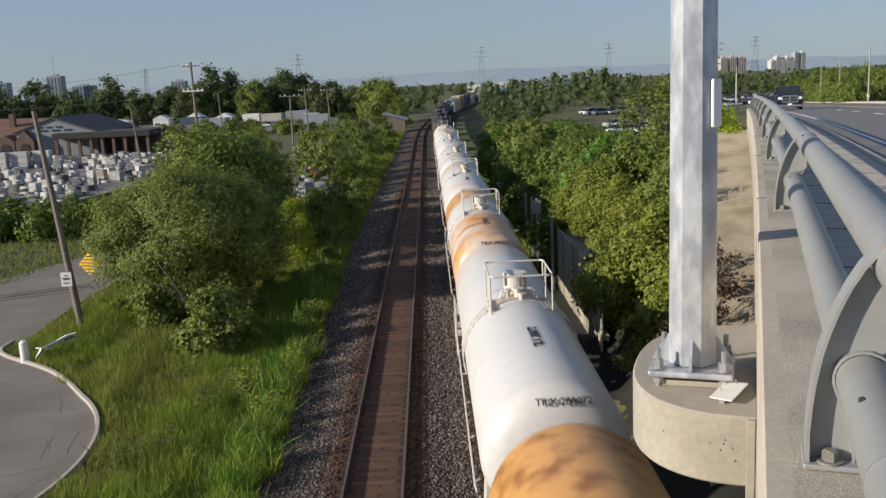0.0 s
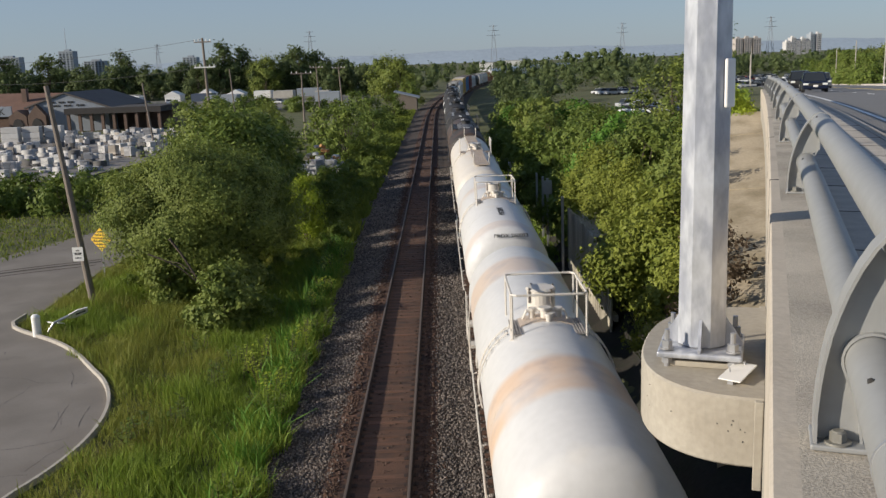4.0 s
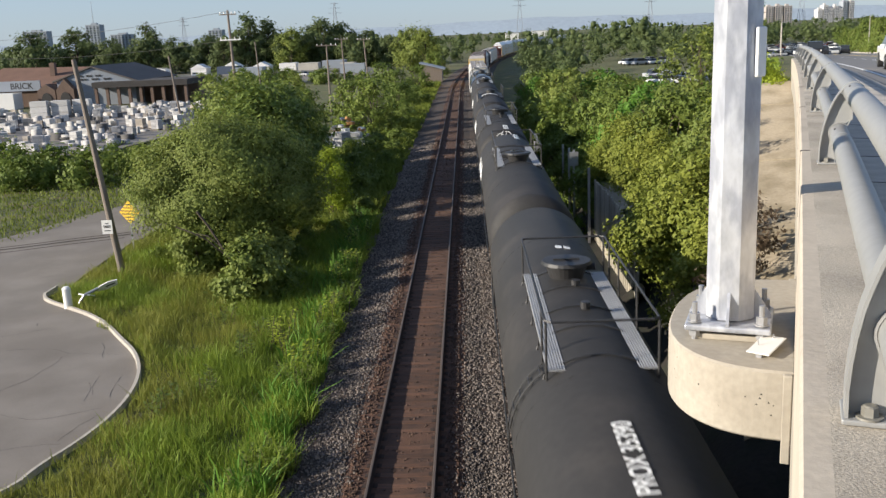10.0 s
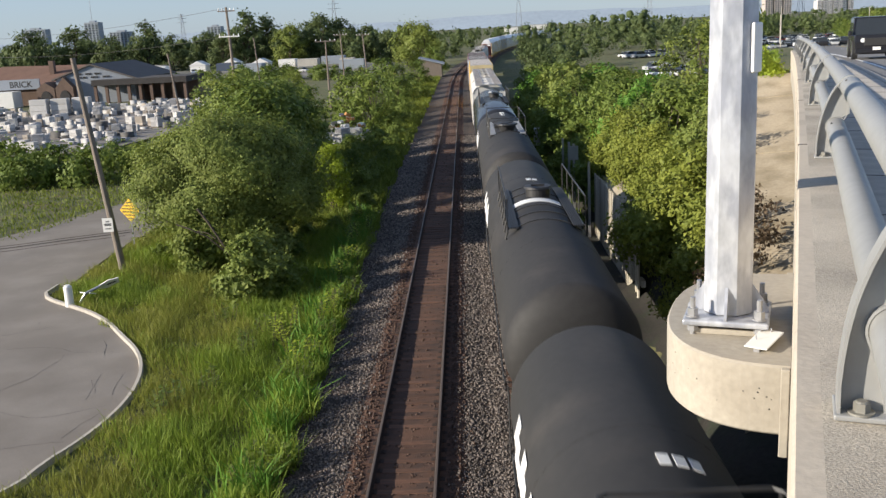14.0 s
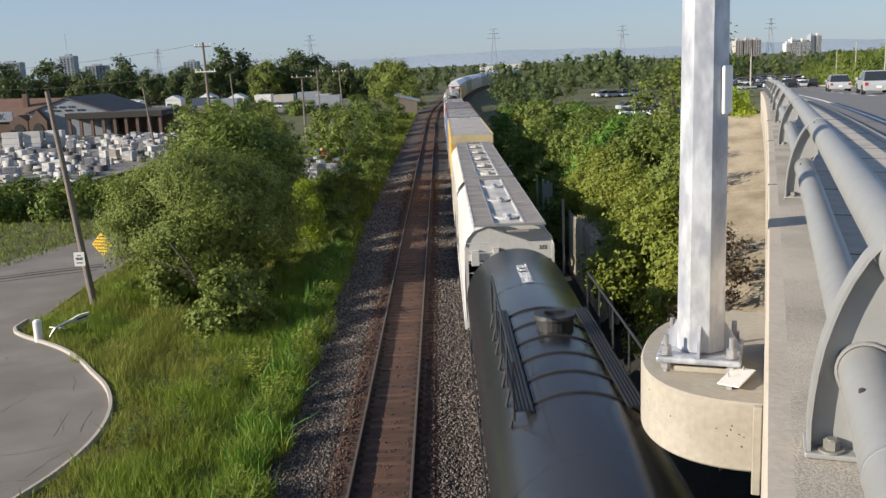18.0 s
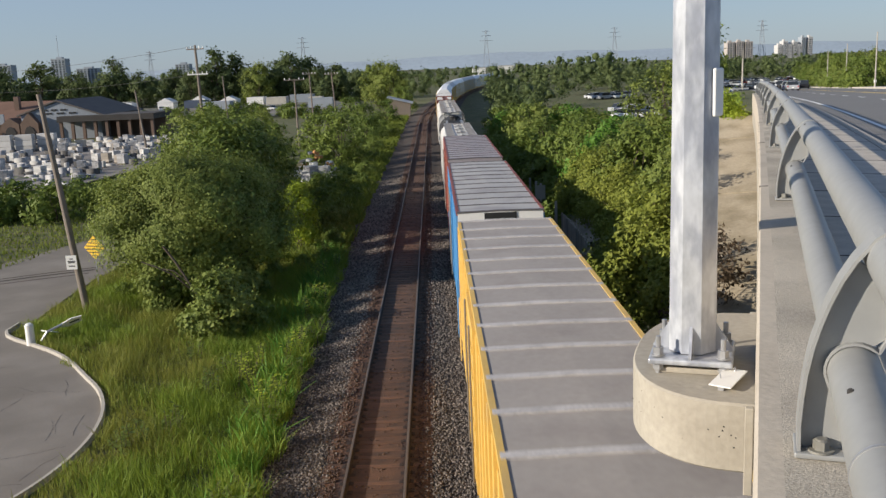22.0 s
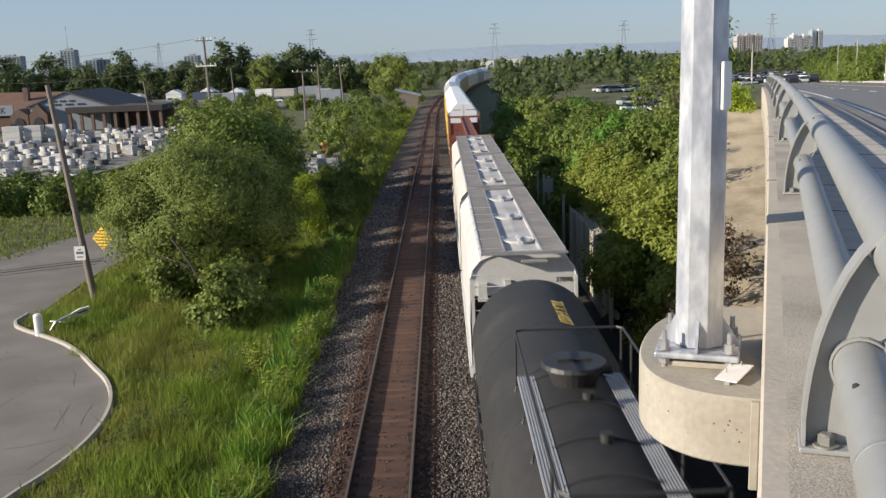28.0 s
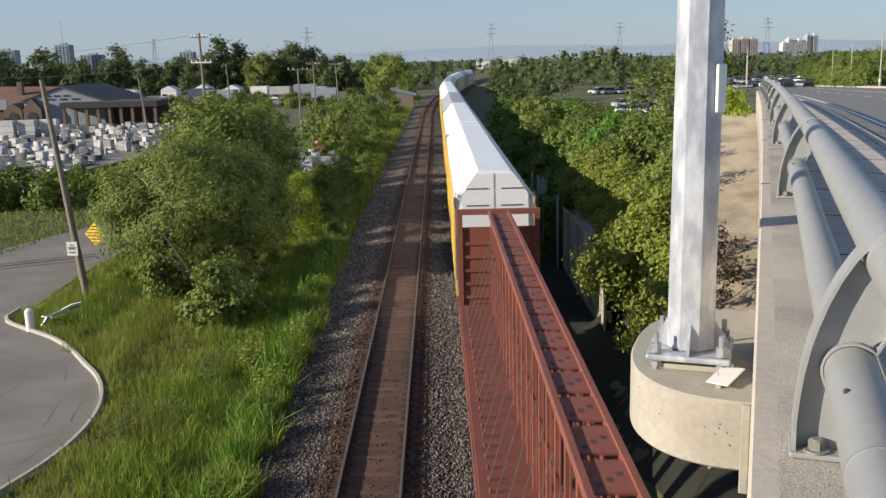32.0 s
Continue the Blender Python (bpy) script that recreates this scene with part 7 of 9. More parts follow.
    tagged(new("bank_grass", quads("bank_grass", v, f, GRASS_G)), "bright green grass on the road bank", "grass", kind="stuff")


verge()


def broad_weed(seed, h, label, leaf=LEAF):
    """A leafy weed: stems with broad leaves in whorls."""
    rng = np.random.default_rng(seed)
    ob = thing("weed", label, "weed", "weeds in the grass")
    vs = []
    for k in range(7):
        bm = bmesh.new()
        b = Vector((rng.normal() * 0.18, rng.normal() * 0.18, 0))
        t = b + Vector((rng.normal() * 0.2, rng.normal() * 0.2, h * rng.uniform(0.6, 1.0)))
        cyl(bm, b, t, 0.012, 0.006, seg=5)
        part("stem", bm, BARK, ob)
        for j in range(9):
            c = b.lerp(t, 0.25 + 0.75 * j / 8)
            a = rng.uniform(0, 6.28)
            d = Vector((math.cos(a), math.sin(a), rng.uniform(-0.2, 0.4)))
            n = d.cross(Vector((0, 0, 1))).normalized() * 0.05
            e = c + d * rng.uniform(0.12, 0.22)
            vs += [c, c.lerp(e, 0.5) + n, e, c.lerp(e, 0.5) - n]
    v = np.array([tuple(x) for x in vs])
    lv = new("leaves", quads("leaves", v, np.arange(len(v)).reshape(-1, 4), leaf))
    lv.parent = ob
    return ob


def weeds():
    rng = np.random.default_rng(5)
    kinds = [broad_weed(50 + i, (0.9, 1.3, 0.8)[i], "broad-leaved green weed in the tall grass", (LEAF, LEAF_Y, LEAF)[i]) for i in range(3)]
    spots = [(-7.6, 29.4), (-7.0, 30.2), (-8.1, 30.6), (-7.4, 31.4), (-6.4, 29.5), (-6.0, 27.0), (-8.8, 25.2), (-6.6, 31.2), (-9.2, 24.6), (-8.2, 26.0), (-5.4, 33.0), (-5.2, 34.6), (-5.0, 36.0), (-5.6, 37.5), (-10.5, 38.0), (-9.4, 33.2)]
    spots += [(-4.6 - 0.020 * (y - 18) - rng.uniform(0, 1.0), y) for y in rng.uniform(19, 50, 30)]
    for i, (x, y) in enumerate(spots):
        src = kinds[i % 3]
        m = Matrix.Translation((x, y, float(height(x, y)) - 0.02)) @ Matrix.Rotation(rng.uniform(0, 6.28), 4, "Z")
        if i < 3:
            src.matrix_basis = m
        else:
            ob = copy_thing(src, m)


weeds()


# ---- right side: timber wall, slope paving, posts ----
def timber_wall():
    w = thing("retaining_wall", "pale weathered timber plank retaining wall beside the railway", "retaining wall")
    mat = material("pale_weathered_planks", (0.44, 0.40, 0.32), 0.9, var=0.25, coarse=1.5, fine=16, bump=0.4, object_random=0.25, stretch=(3, 3, 0.4))
    rng = np.random.default_rng(3)
    y, i = 34.7, 0
    while y < 46.8:
        wd = rng.uniform(0.20, 0.27)
        top = 0.9 + 1.5 * float(smooth_step(27, 41, np.array(y))) + rng.uniform(-0.03, 0.03) - 0.02 * max(0, y - 45)
        bm = bmesh.new()
        x = 6.32 + (0.05 if i % 2 else 0.0)
        box(bm, x, x + 0.06, y + 0.012, y + wd - 0.012, -0.9, top)
        part("plank", bm, mat, w)
        y += wd
        i += 1
    bm = bmesh.new()
    box(bm, 6.46, 6.62, 34.7, 46.8, -0.2, 0.05)
    part("waler", bm, mat, w)
    # bare tan soil that has slid down behind the planks
    soil = material("bare_tan_soil", (0.33, 0.285, 0.215), 0.95, var=0.3, coarse=1.2, fine=10, bump=0.7, second=(0.22, 0.19, 0.14), spread=(0.45, 0.65))
    v = np.array([(6.42 + 0.75 * b / 6, 39.0 + 7.0 * a / 16, 2.30 + 0.55 * (b / 6) ** 0.75 * math.sin(math.pi * (a + 1) / 18) + 0.02 * math.sin(a * 1.9 + b * 2.3) - 0.12 * (a / 16)) for a in range(17) for b in range(7)])
    i = (np.arange(16)[:, None] * 7 + np.arange(6)[None]).ravel()
    tagged(new("bare_slope", quads("bare_slope", v, np.stack([i, i + 1, i + 8, i + 7], 1), soil, True)), "bare tan soil slope above the plank wall", "slope", kind="structure")
    for y, h in ((52.5, 3.2), (55.0, 3.0), (46.0, 3.1), (58.5, 2.8)):
        s = thing("marker_post", "thin grey steel post beside the railway", "post", "track-side posts")
        bm = bmesh.new()
        box(bm, 5.9, 6.02, y, y + 0.12, -0.9, h)
        part("post", bm, GALV, s)
        if y == 52.5:
            bm = bmesh.new()
            box(bm, 5.7, 6.2, y - 0.03, y - 0.01, h - 0.9, h - 0.1)
            part("plate", bm, GALV, s)
    cab = thing("signal_case", "grey steel signal relay case on legs beside the track", "signal case")
    bm = bmesh.new()
    box(bm, 5.35, 5.85, 75.0, 75.6, 0.3, 1.7, bevel=0.02)
    part("cabinet", bm, GALV, cab)
    bm = bmesh.new()
    box(bm, 5.4, 5.5, 75.1, 75.2, -0.9, 0.3)
    box(bm, 5.7, 5.8, 75.1, 75.2, -0.9, 0.3)
    part("legs", bm, DARK, cab)


timber_wall()


def painted_shade_soil():
    """Bare soil and litter in the ditch between the track and the plank wall, darkened as painted shade."""
    mat = material("shade_darkened_ditch_soil", (0.020, 0.017, 0.013), 0.95, var=0.5, coarse=0.8, fine=9, bump=0.7, second=(0.016, 0.020, 0.010), spread=(0.45, 0.65))
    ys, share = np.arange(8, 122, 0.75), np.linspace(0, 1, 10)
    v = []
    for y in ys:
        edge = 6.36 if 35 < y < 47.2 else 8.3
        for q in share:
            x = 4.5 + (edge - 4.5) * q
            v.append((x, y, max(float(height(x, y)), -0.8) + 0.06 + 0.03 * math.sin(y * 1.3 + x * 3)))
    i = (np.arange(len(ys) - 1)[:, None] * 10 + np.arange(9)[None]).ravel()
    tagged(new("ditch", quads("ditch", np.array(v), np.stack([i, i + 1, i + 11, i + 10], 1), mat, True)), "bare ditch soil beside the track with shade put into its colour", "ditch", kind="structure")


painted_shade_soil()


def slope_top(s, n):
    """The end slope of the bank, rising away from the railway to the road."""
    return 1.45 + 0.232 * (s - 13) + 0.10 * min(0.0, n)


def slope_paving():
    """Concrete slabs laid on the bank under the parapet, with joints."""
    ob = thing("slope_paving", "tan stained concrete slope paving below the parapet", "paving", kind="structure")
    mat = material("stained_slope_concrete", (0.42, 0.35, 0.25), 0.9, var=0.2, coarse=0.5, fine=12, bump=0.3, second=(0.28, 0.23, 0.15), spread=(0.45, 0.66))
    s, i = 13.0, 0
    while s < 38.5:
        ln = 2.9
        cuts = [0.6, max(-1.75, (5.3 - 0.78 - 0.3325 * s) / 0.943)]
        for n0, n1 in zip(cuts, cuts[1:]):
            bm = bmesh.new()
            v = []
            for q in (s + 0.02, s + ln - 0.02):
                for n in (n0 - 0.015, n1 + 0.015):
                    p = bridge_at(q, n, 0)
                    v.append(bm.verts.new((p.x, p.y, slope_top(q, n) - 0.02 * (i % 2))))
            f = bm.faces.new((v[0], v[1], v[3], v[2]))
            ex = bmesh.ops.extrude_face_region(bm, geom=[f])
            bmesh.ops.translate(bm, vec=(0, 0, -0.3), verts=[g for g in ex["geom"] if isinstance(g, bmesh.types.BMVert)])
            bmesh.ops.recalc_face_normals(bm, faces=bm.faces)
            part("slab", bm, mat, ob)
        s += ln
        i += 1


slope_paving()


def slope_bushes():
    src = make_tree("bush", 61, 1.5, 0.9, LEAF_P, "small dark purplish bush growing on the slope paving", 620, 0.08, 7, 0.15, "bushes on the slope", spread=0.16, trunk_r=0.03, category="bush")
    spots = [(23.6, -0.95, 1.0), (22.2, -1.3, 0.8), (25.0, -1.5, 0.8), (31.0, -1.9, 0.7), (20.4, -1.6, 0.8), (33.5, -2.3, 0.6)]
    for i, (s, n, sc) in enumerate(spots):
        p = bridge_at(s, n, 0)
        ob = src if i == 0 else copy_thing(src, Matrix.Identity(4))
        set_down(ob, p.x, p.y, slope_top(s, n) - 0.05, i * 1.3, sc)


slope_bushes()


def crest_bush():
    """Leafy growth where the slope paving ends below the parapet."""
    src = make_tree("bush", 64, 2.2, 1.4, LEAF_Y, "bright green bush at the head of the slope paving", 6000, 0.08, 8, 0.1, "bushes below the parapet", spread=0.18, trunk_r=0.04, category="bush")
    for i, (s, n, sc) in enumerate(((39.8, -1.3, 0.8), (42.5, -1.6, 0.95), (45.0, -2.2, 1.0), (40.5, -2.9, 0.9))):
        p = bridge_at(s, n, 0)
        ob = src if i == 0 else copy_thing(src, Matrix.Identity(4))
        set_down(ob, p.x, p.y, None, i * 2.1, sc)


crest_bush()


# ---- trees beyond the verge ----
def trees_beyond():
    rng = np.random.default_rng(17)
    tall = make_tree("tree", 71, 11.0, 5.0, LEAF_O, "broad grey-green tree beside the railway", 3400, 0.27, 16, 0.12, "trees beyond the road", spread=0.42, trunk_r=0.22)
    dark = make_tree("tree", 72, 8.0, 4.2, LEAF, "dense dark green tree beside the railway", 3400, 0.25, 15, 0.06, "trees beyond the road", spread=0.35, trunk_r=0.18)
    pale = make_tree("tree", 73, 12.0, 5.2, LEAF_O, "tall pale green tree with drooping crown", 5600, 0.30, 12, 0.1, "trees beyond the road", spread=0.45, trunk_r=0.22)
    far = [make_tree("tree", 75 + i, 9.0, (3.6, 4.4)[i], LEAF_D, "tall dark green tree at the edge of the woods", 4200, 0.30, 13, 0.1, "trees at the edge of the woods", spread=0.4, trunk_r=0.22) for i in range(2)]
    low = make_tree("shrub", 74, 3.2, 2.8, LEAF, "spreading green shrub beyond the road", 1600, 0.23, 10, 0.12, "shrubs beyond the road", spread=0.3, trunk_r=0.06, category="shrub")
    spots = [(dark, -10.3, 101, 0.85), (dark, -13.6, 108, 0.8), (tall, -21, 84, 0.72), (tall, -16.5, 70, 0.68), (tall, -17.5, 92, 0.66), (tall, -23.5, 98, 0.62),
             (tall, -29, 108, 0.6), (dark, -20, 118, 0.62), (dark, -9.0, 122, 0.6), (pale, -10.5, 250, 1.1), (pale, -15, 262, 1.1), (dark, -11.5, 150, 0.7), (dark, -14, 162, 0.75),
             (tall, -24, 132, 0.55), (dark, -9.0, 178, 0.6), (dark, -7.5, 226, 0.75), (tall, -13.8, 76, 0.42), (tall, -15.0, 61.5, 0.72), (tall, -11.5, 68.0, 0.42), (tall, -17.5, 57.5, 0.48), (dark, -13.0, 65.0, 0.86)]
    # single big trees that stand over the belt of woods
    a, b = far
    spots += [(a, -110.6, 330, 1.8), (a, -74.8, 330, 2.2), (pale, -59.2, 322, 1.25), (b, -49.3, 330, 1.85), (a, -33.6, 330, 1.4), (b, -136, 330, 1.9), (b, -44.0, 338, 1.7), (b, -56, 345, 1.7), (b, -92, 340, 1.5), (a, -69, 335, 2.0), (b, -122, 325, 1.4), (b, -82, 322, 1.3), (a, -101, 326, 1.4), (b, -26, 322, 1.2), (b, -148, 322, 1.7), (b, -38, 318, 1.2), (b, -64, 326, 1.3)]
    spots += [(low, x, y, s) for x, y, s in ((-29, 70, 0.9), (-32.5, 72, 1.0), (-36, 73, 0.9), (-26.5, 74, 0.8), (-39.5, 77, 1.0), (-43, 78, 0.9), (-24.5, 79, 0.9), (-31, 80, 0.7), (-47, 80, 1.0), (-34.0, 69.5, 0.8), (-7.0, 66, 0.4), (-9.0, 72, 0.45), (-6.8, 84, 0.4), (-7.8, 118, 0.6), (-7.6, 140, 0.8), (-11.5, 57, 0.6), (-14.5, 56.5, 0.8), (-8.6, 60, 0.4), (-6.4, 56, 0.3), (-7.2, 62, 0.42), (-6.6, 74, 0.4), (-8.4, 79, 0.55), (-7.0, 92, 0.5), (-8.8, 88, 0.5), (-6.9, 108, 0.45), (-9.8, 66, 0.55), (-10.4, 82, 0.5))]
    seen = {BIG.name}
    for src, x, y, sc in spots:
        ob = src if src.name not in seen else copy_thing(src, Matrix.Identity(4))
        seen.add(src.name)
        set_down(ob, x, y, None, rng.uniform(0, 6.28), sc * rng.uniform(0.92, 1.08))
    for i in range(24):
        set_down(copy_thing(low if i % 3 else dark, Matrix.Identity(4)), -95 + 3.1 * i + rng.uniform(-1, 1), 214 + rng.uniform(0, 24), None, rng.uniform(0, 6), (rng.uniform(0.7, 1.15) if i % 3 else rng.uniform(0.3, 0.45)))
    # single tall trees that stand over the bank and by the bridge
    set_down(copy_thing(tall, Matrix.Identity(4)), 22.6, 92, None, rng.uniform(0, 6), 0.8)
    slim = make_tree("tree", 79, 13.4, 2.1, LEAF, "slender dark tree beside the road", 3600, 0.2, 13, 0.08, spread=0.34, trunk_r=0.16, wide=0.8)
    set_down(slim, 27.4, 92, 0.2)
    s, k = 176.0, 0
    while s < 345:
        for n, sc in ((20.5, 0.72), (25.5, 1.0)):
            p = bridge_at(s, n + rng.uniform(-0.8, 1.2), 0)
            src = (dark, tall, dark)[k % 3]
            set_down(copy_thing(src, Matrix.Identity(4)), p.x, p.y, None, rng.uniform(0, 6), sc * (0.84 if src is tall else 1.1) * rng.uniform(0.8, 1.15))
            k += 1
        s += 10.5
    for s in (170, 176, 182, 188, 194, 200, 207, 214, 222, 230):
        p = bridge_at(s, 19.6 + rng.uniform(-0.3, 0.8), 0)
        set_down(copy_thing(low, Matrix.Identity(4)), p.x, p.y, None, rng.uniform(0, 6), rng.uniform(0.8, 1.3))


trees_beyond()


def distant_woods():
    """The belt of woods round the plain, as one mass of leafage."""
    rng = np.random.default_rng(29)
    trees = []
    for _ in range(1300):
        y = 150 + 900 * rng.uniform() ** 1.15
        x = rng.uniform(-0.62, 0.62) * y
        if x < 0:
            if y < 318 + 14 * math.sin(x * 0.05) and x < -16:
                continue
            if x > -16 and y < 285:
                continue
        else:
            if abs(x - max(0, y - 160) ** 2 / 3400) < 11 or (y < 300 and x < 9):
                continue
            road = 0.78 + (y - 2) * 0.345
            if y < 345 and road - 14 < x < road + 26:
                continue
            if y < 345 and x < road and x / y > 0.30:
                continue
            if y > 345 and y < 430 and abs(x - road - 8) < 10:
                continue
            if (abs(x - 45) < 9 and abs(y - 246) < 14) or (abs(x - 29) < 7 and abs(y - 262) < 14):
                continue
        if x > 0 and y < 232 and 0.12 < x / y < 0.36:
            continue
        h = rng.uniform(6.0, 11.5) if x > 0 and y < 300 else rng.uniform(8, 15.5)
        if x < 0:
            h *= rng.choice((0.55, 0.7, 0.85, 0.95)) * (0.7 if x > -22 else 1)
        else:
            h *= 0.66 + 0.26 * math.exp(-((x / y - 0.17) / 0.05) ** 2)
        trees.append((x, y, h))
    for i in range(130):
        x = -215 + 195 * rng.uniform()
        trees.append((x, 334 + 70 * rng.uniform() + 10 * math.sin(x * 0.05), rng.uniform(7.5, 11.5)))
    for i in range(46):
        q = rng.uniform(-40, 60)
        p = bridge_at(352 + 70 * rng.uniform(), q, 0)
        trees.append((p.x, p.y, rng.uniform(5.5, 9.5)))
    allv, allf, k = [], [], 0
    ball = np.array([(math.sin(a) * math.cos(q), math.sin(a) * math.sin(q), math.cos(a)) for a in np.linspace(0.3, 2.8, 5) for q in np.arange(7) * math.tau / 7])
    bf = np.array([c for i in range(4) for j in range(7) for c in ((7 * i + j, 7 * i + (j + 1) % 7, 7 * i + 7 + j), (7 * i + (j + 1) % 7, 7 * i + 7 + (j + 1) % 7, 7 * i + 7 + j))])
    for x, y, h in trees:
        r = h * rng.uniform(0.32, 0.5)
        blobs = [(x + rng.normal() * r * 0.35, y + rng.normal() * r * 0.35, h * q, r * (1.05 - 0.55 * q), r * (1.05 - 0.55 * q), h * 0.2) for q in (0.3, 0.5, 0.68, 0.84)]
        n = 130 if y < 300 else 64 if y < 480 else 14
        v, f = leaf_cloud(rng, blobs, n, 6, 0.11 + y * 0.00065, 0.40)
        allv.append(v)
        allf.append(f + k)
        k += len(v)
        # the dense inner leafage of the crown
        for bx, by, bz, rx, ry, rz in blobs[::1 if y < 420 else 3]:
            v = ball * (1 + 0.14 * rng.normal(size=(len(ball), 1))) * (0.42 * rx, 0.42 * ry, 0.5 * rz) + (bx, by, bz)
            allv.append(v)
            allf.append(bf + k)
            k += len(v)
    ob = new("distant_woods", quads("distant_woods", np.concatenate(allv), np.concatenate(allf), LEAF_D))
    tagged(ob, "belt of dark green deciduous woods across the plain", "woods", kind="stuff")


distant_woods()


def far_ridge():
    """A low escarpment along the horizon, with haze put into its base colour."""
    haze = material("haze_coloured_far_hills", (0.30, 0.36, 0.42), 1.0, var=0.10, coarse=0.004, fine=0.05, bump=0)
    rng = np.random.default_rng(2)
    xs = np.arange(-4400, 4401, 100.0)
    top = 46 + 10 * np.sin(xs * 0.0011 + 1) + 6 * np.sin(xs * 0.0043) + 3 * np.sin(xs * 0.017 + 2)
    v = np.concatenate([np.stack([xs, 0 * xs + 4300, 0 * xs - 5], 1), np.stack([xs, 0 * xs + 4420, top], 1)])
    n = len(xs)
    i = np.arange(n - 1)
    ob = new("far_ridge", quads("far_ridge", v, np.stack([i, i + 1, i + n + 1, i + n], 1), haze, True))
    tagged(ob, "low escarpment on the horizon, coloured blue-grey as haze", "ridge", kind="structure")


far_ridge()


# ---- skyline: towers and blocks ----
def pylon(x, y, h, label="distant steel lattice transmission tower"):
    p = thing("transmission_tower", label, "transmission tower", "transmission towers")
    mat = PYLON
    w = h * 0.085
    lv = [(0, w), (0.5, w * 0.55), (0.78, w * 0.3), (1.0, w * 0.12)]
    for sx in (-1, 1):
        for sy in (-1, 1):
            bm = bmesh.new()
            tube(bm, [(x + sx * q, y + sy * q, h * f) for f, q in lv], 0.42, 4)
            part("leg", bm, mat, p)
        bm = bmesh.new()
        tube(bm, [(x + sx * q * (-1) ** k, y - q, h * f) for k, (f, q) in enumerate(lv)], 0.25, 4)
        part("brace", bm, mat, p)
    for f, a in ((0.74, 0.17), (0.86, 0.14), (0.97, 0.10)):
        bm = bmesh.new()
        cyl(bm, (x - h * a, y, h * f), (x + h * a, y, h * f), 0.38, seg=4)
        part("crossarm", bm, mat, p)


def block(x, y, w, h, d, mat, floors, cols, label):
    b = thing("tower_block", label, "apartment block", "distant apartment blocks")
    bm = bmesh.new()
    box(bm, x - w / 2, x + w / 2, y, y + d, -1, h)
    body = part("wall", bm, mat, b)
    bm = bmesh.new()
    box(bm, x - w * 0.2, x + w * 0.2, y + d * 0.3, y + d * 0.7, h, h + 3.2)
    part("roof_plant", bm, mat, b)
    for c in range(cols):
        bm = bmesh.new()
        cx = x - w / 2 + w * (c + 0.5) / cols
        box(bm, cx - w * 0.28 / cols, cx + w * 0.28 / cols, y - 0.25, y + 0.05, h * 0.05, h * 0.95)
        part("window_strip", bm, WINDOW, body)
    for f in range(1, floors):
        bm = bmesh.new()
        box(bm, x - w / 2, x + w / 2, y - 0.4, y + 0.05, h * f / floors - 0.6, h * f / floors + 0.6)
        part("floor_band", bm, mat, body)


# pylon steel with a blue-grey haze tint in its base colour
PYLON = material("haze_tinted_pylon_steel", (0.30, 0.33, 0.37), 0.8, var=0.1, bump=0)
WINDOW = material("dark_window_glass", (0.06, 0.075, 0.09), 0.25, var=0.2, coarse=0.5, bump=0)
FAR_PALE = material("pale_far_concrete", (0.50, 0.49, 0.48), 0.9, var=0.06, bump=0)
FAR_TAN = material("tan_far_brick", (0.40, 0.36, 0.33), 0.9, var=0.06, bump=0)
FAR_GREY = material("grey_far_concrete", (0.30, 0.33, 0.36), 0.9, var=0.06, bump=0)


def skyline():
    for x, y, h in ((-242, 1800, 75), (106, 1800, 74), (350, 1800, 70), (631, 1800, 72), (-532, 1800, 60), (-636, 1900, 57)):
        pylon(x, y, h)
    mast = thing("radio_mast", "thin distant radio mast", "mast")
    bm = bmesh.new()
    cyl(bm, (-704, 1800, 0), (-704, 1800, 96), 0.8, 0.4, seg=5)
    part("shaft", bm, PYLON, mast)
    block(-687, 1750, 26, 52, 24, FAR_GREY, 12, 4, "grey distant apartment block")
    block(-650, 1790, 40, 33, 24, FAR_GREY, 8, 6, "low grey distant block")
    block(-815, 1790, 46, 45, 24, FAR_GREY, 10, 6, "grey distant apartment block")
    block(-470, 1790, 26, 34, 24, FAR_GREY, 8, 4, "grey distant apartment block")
    for i, x in enumerate((566, 583, 600)):
        block(x, 1780, 14, 33 + (i % 2), 22, FAR_TAN, 10, 3, "tan distant apartment block")
    for x, h, m in ((655, 24, FAR_PALE), (665, 31, FAR_PALE), (674, 25, FAR_PALE), (684, 29, FAR_PALE), (693, 24, FAR_PALE), (700, 37, FAR_GREY), (712, 37, FAR_PALE)):
        block(x, 1770, 8.4, h, 20, m, 10, 3, "pale distant tower block" if m is FAR_PALE else "grey distant tower block")
    for x, y, w, h in ((44, 870, 12, 4), (78, 980, 16, 5), (-38, 420, 6, 5), (150, 520, 30, 5)):
        b = thing("warehouse", "white distant flat-roofed warehouse among trees", "warehouse", "distant warehouses")
        bm = bmesh.new()
        box(bm, x - w / 2, x + w / 2, y, y + w * 0.6, -0.5, h + (3 if y > 800 else 0))
        part("wall", bm, PANEL_WHITE, b)
        bm = bmesh.new()
        box(bm, x - w / 2 - 0.3, x + w / 2 + 0.3, y - 0.3, y + w * 0.6 + 0.3, h + (3 if y > 800 else 0), h + (3.6 if y > 800 else 0.6))
        part("roof", bm, FAR_PALE, b)


skyline()


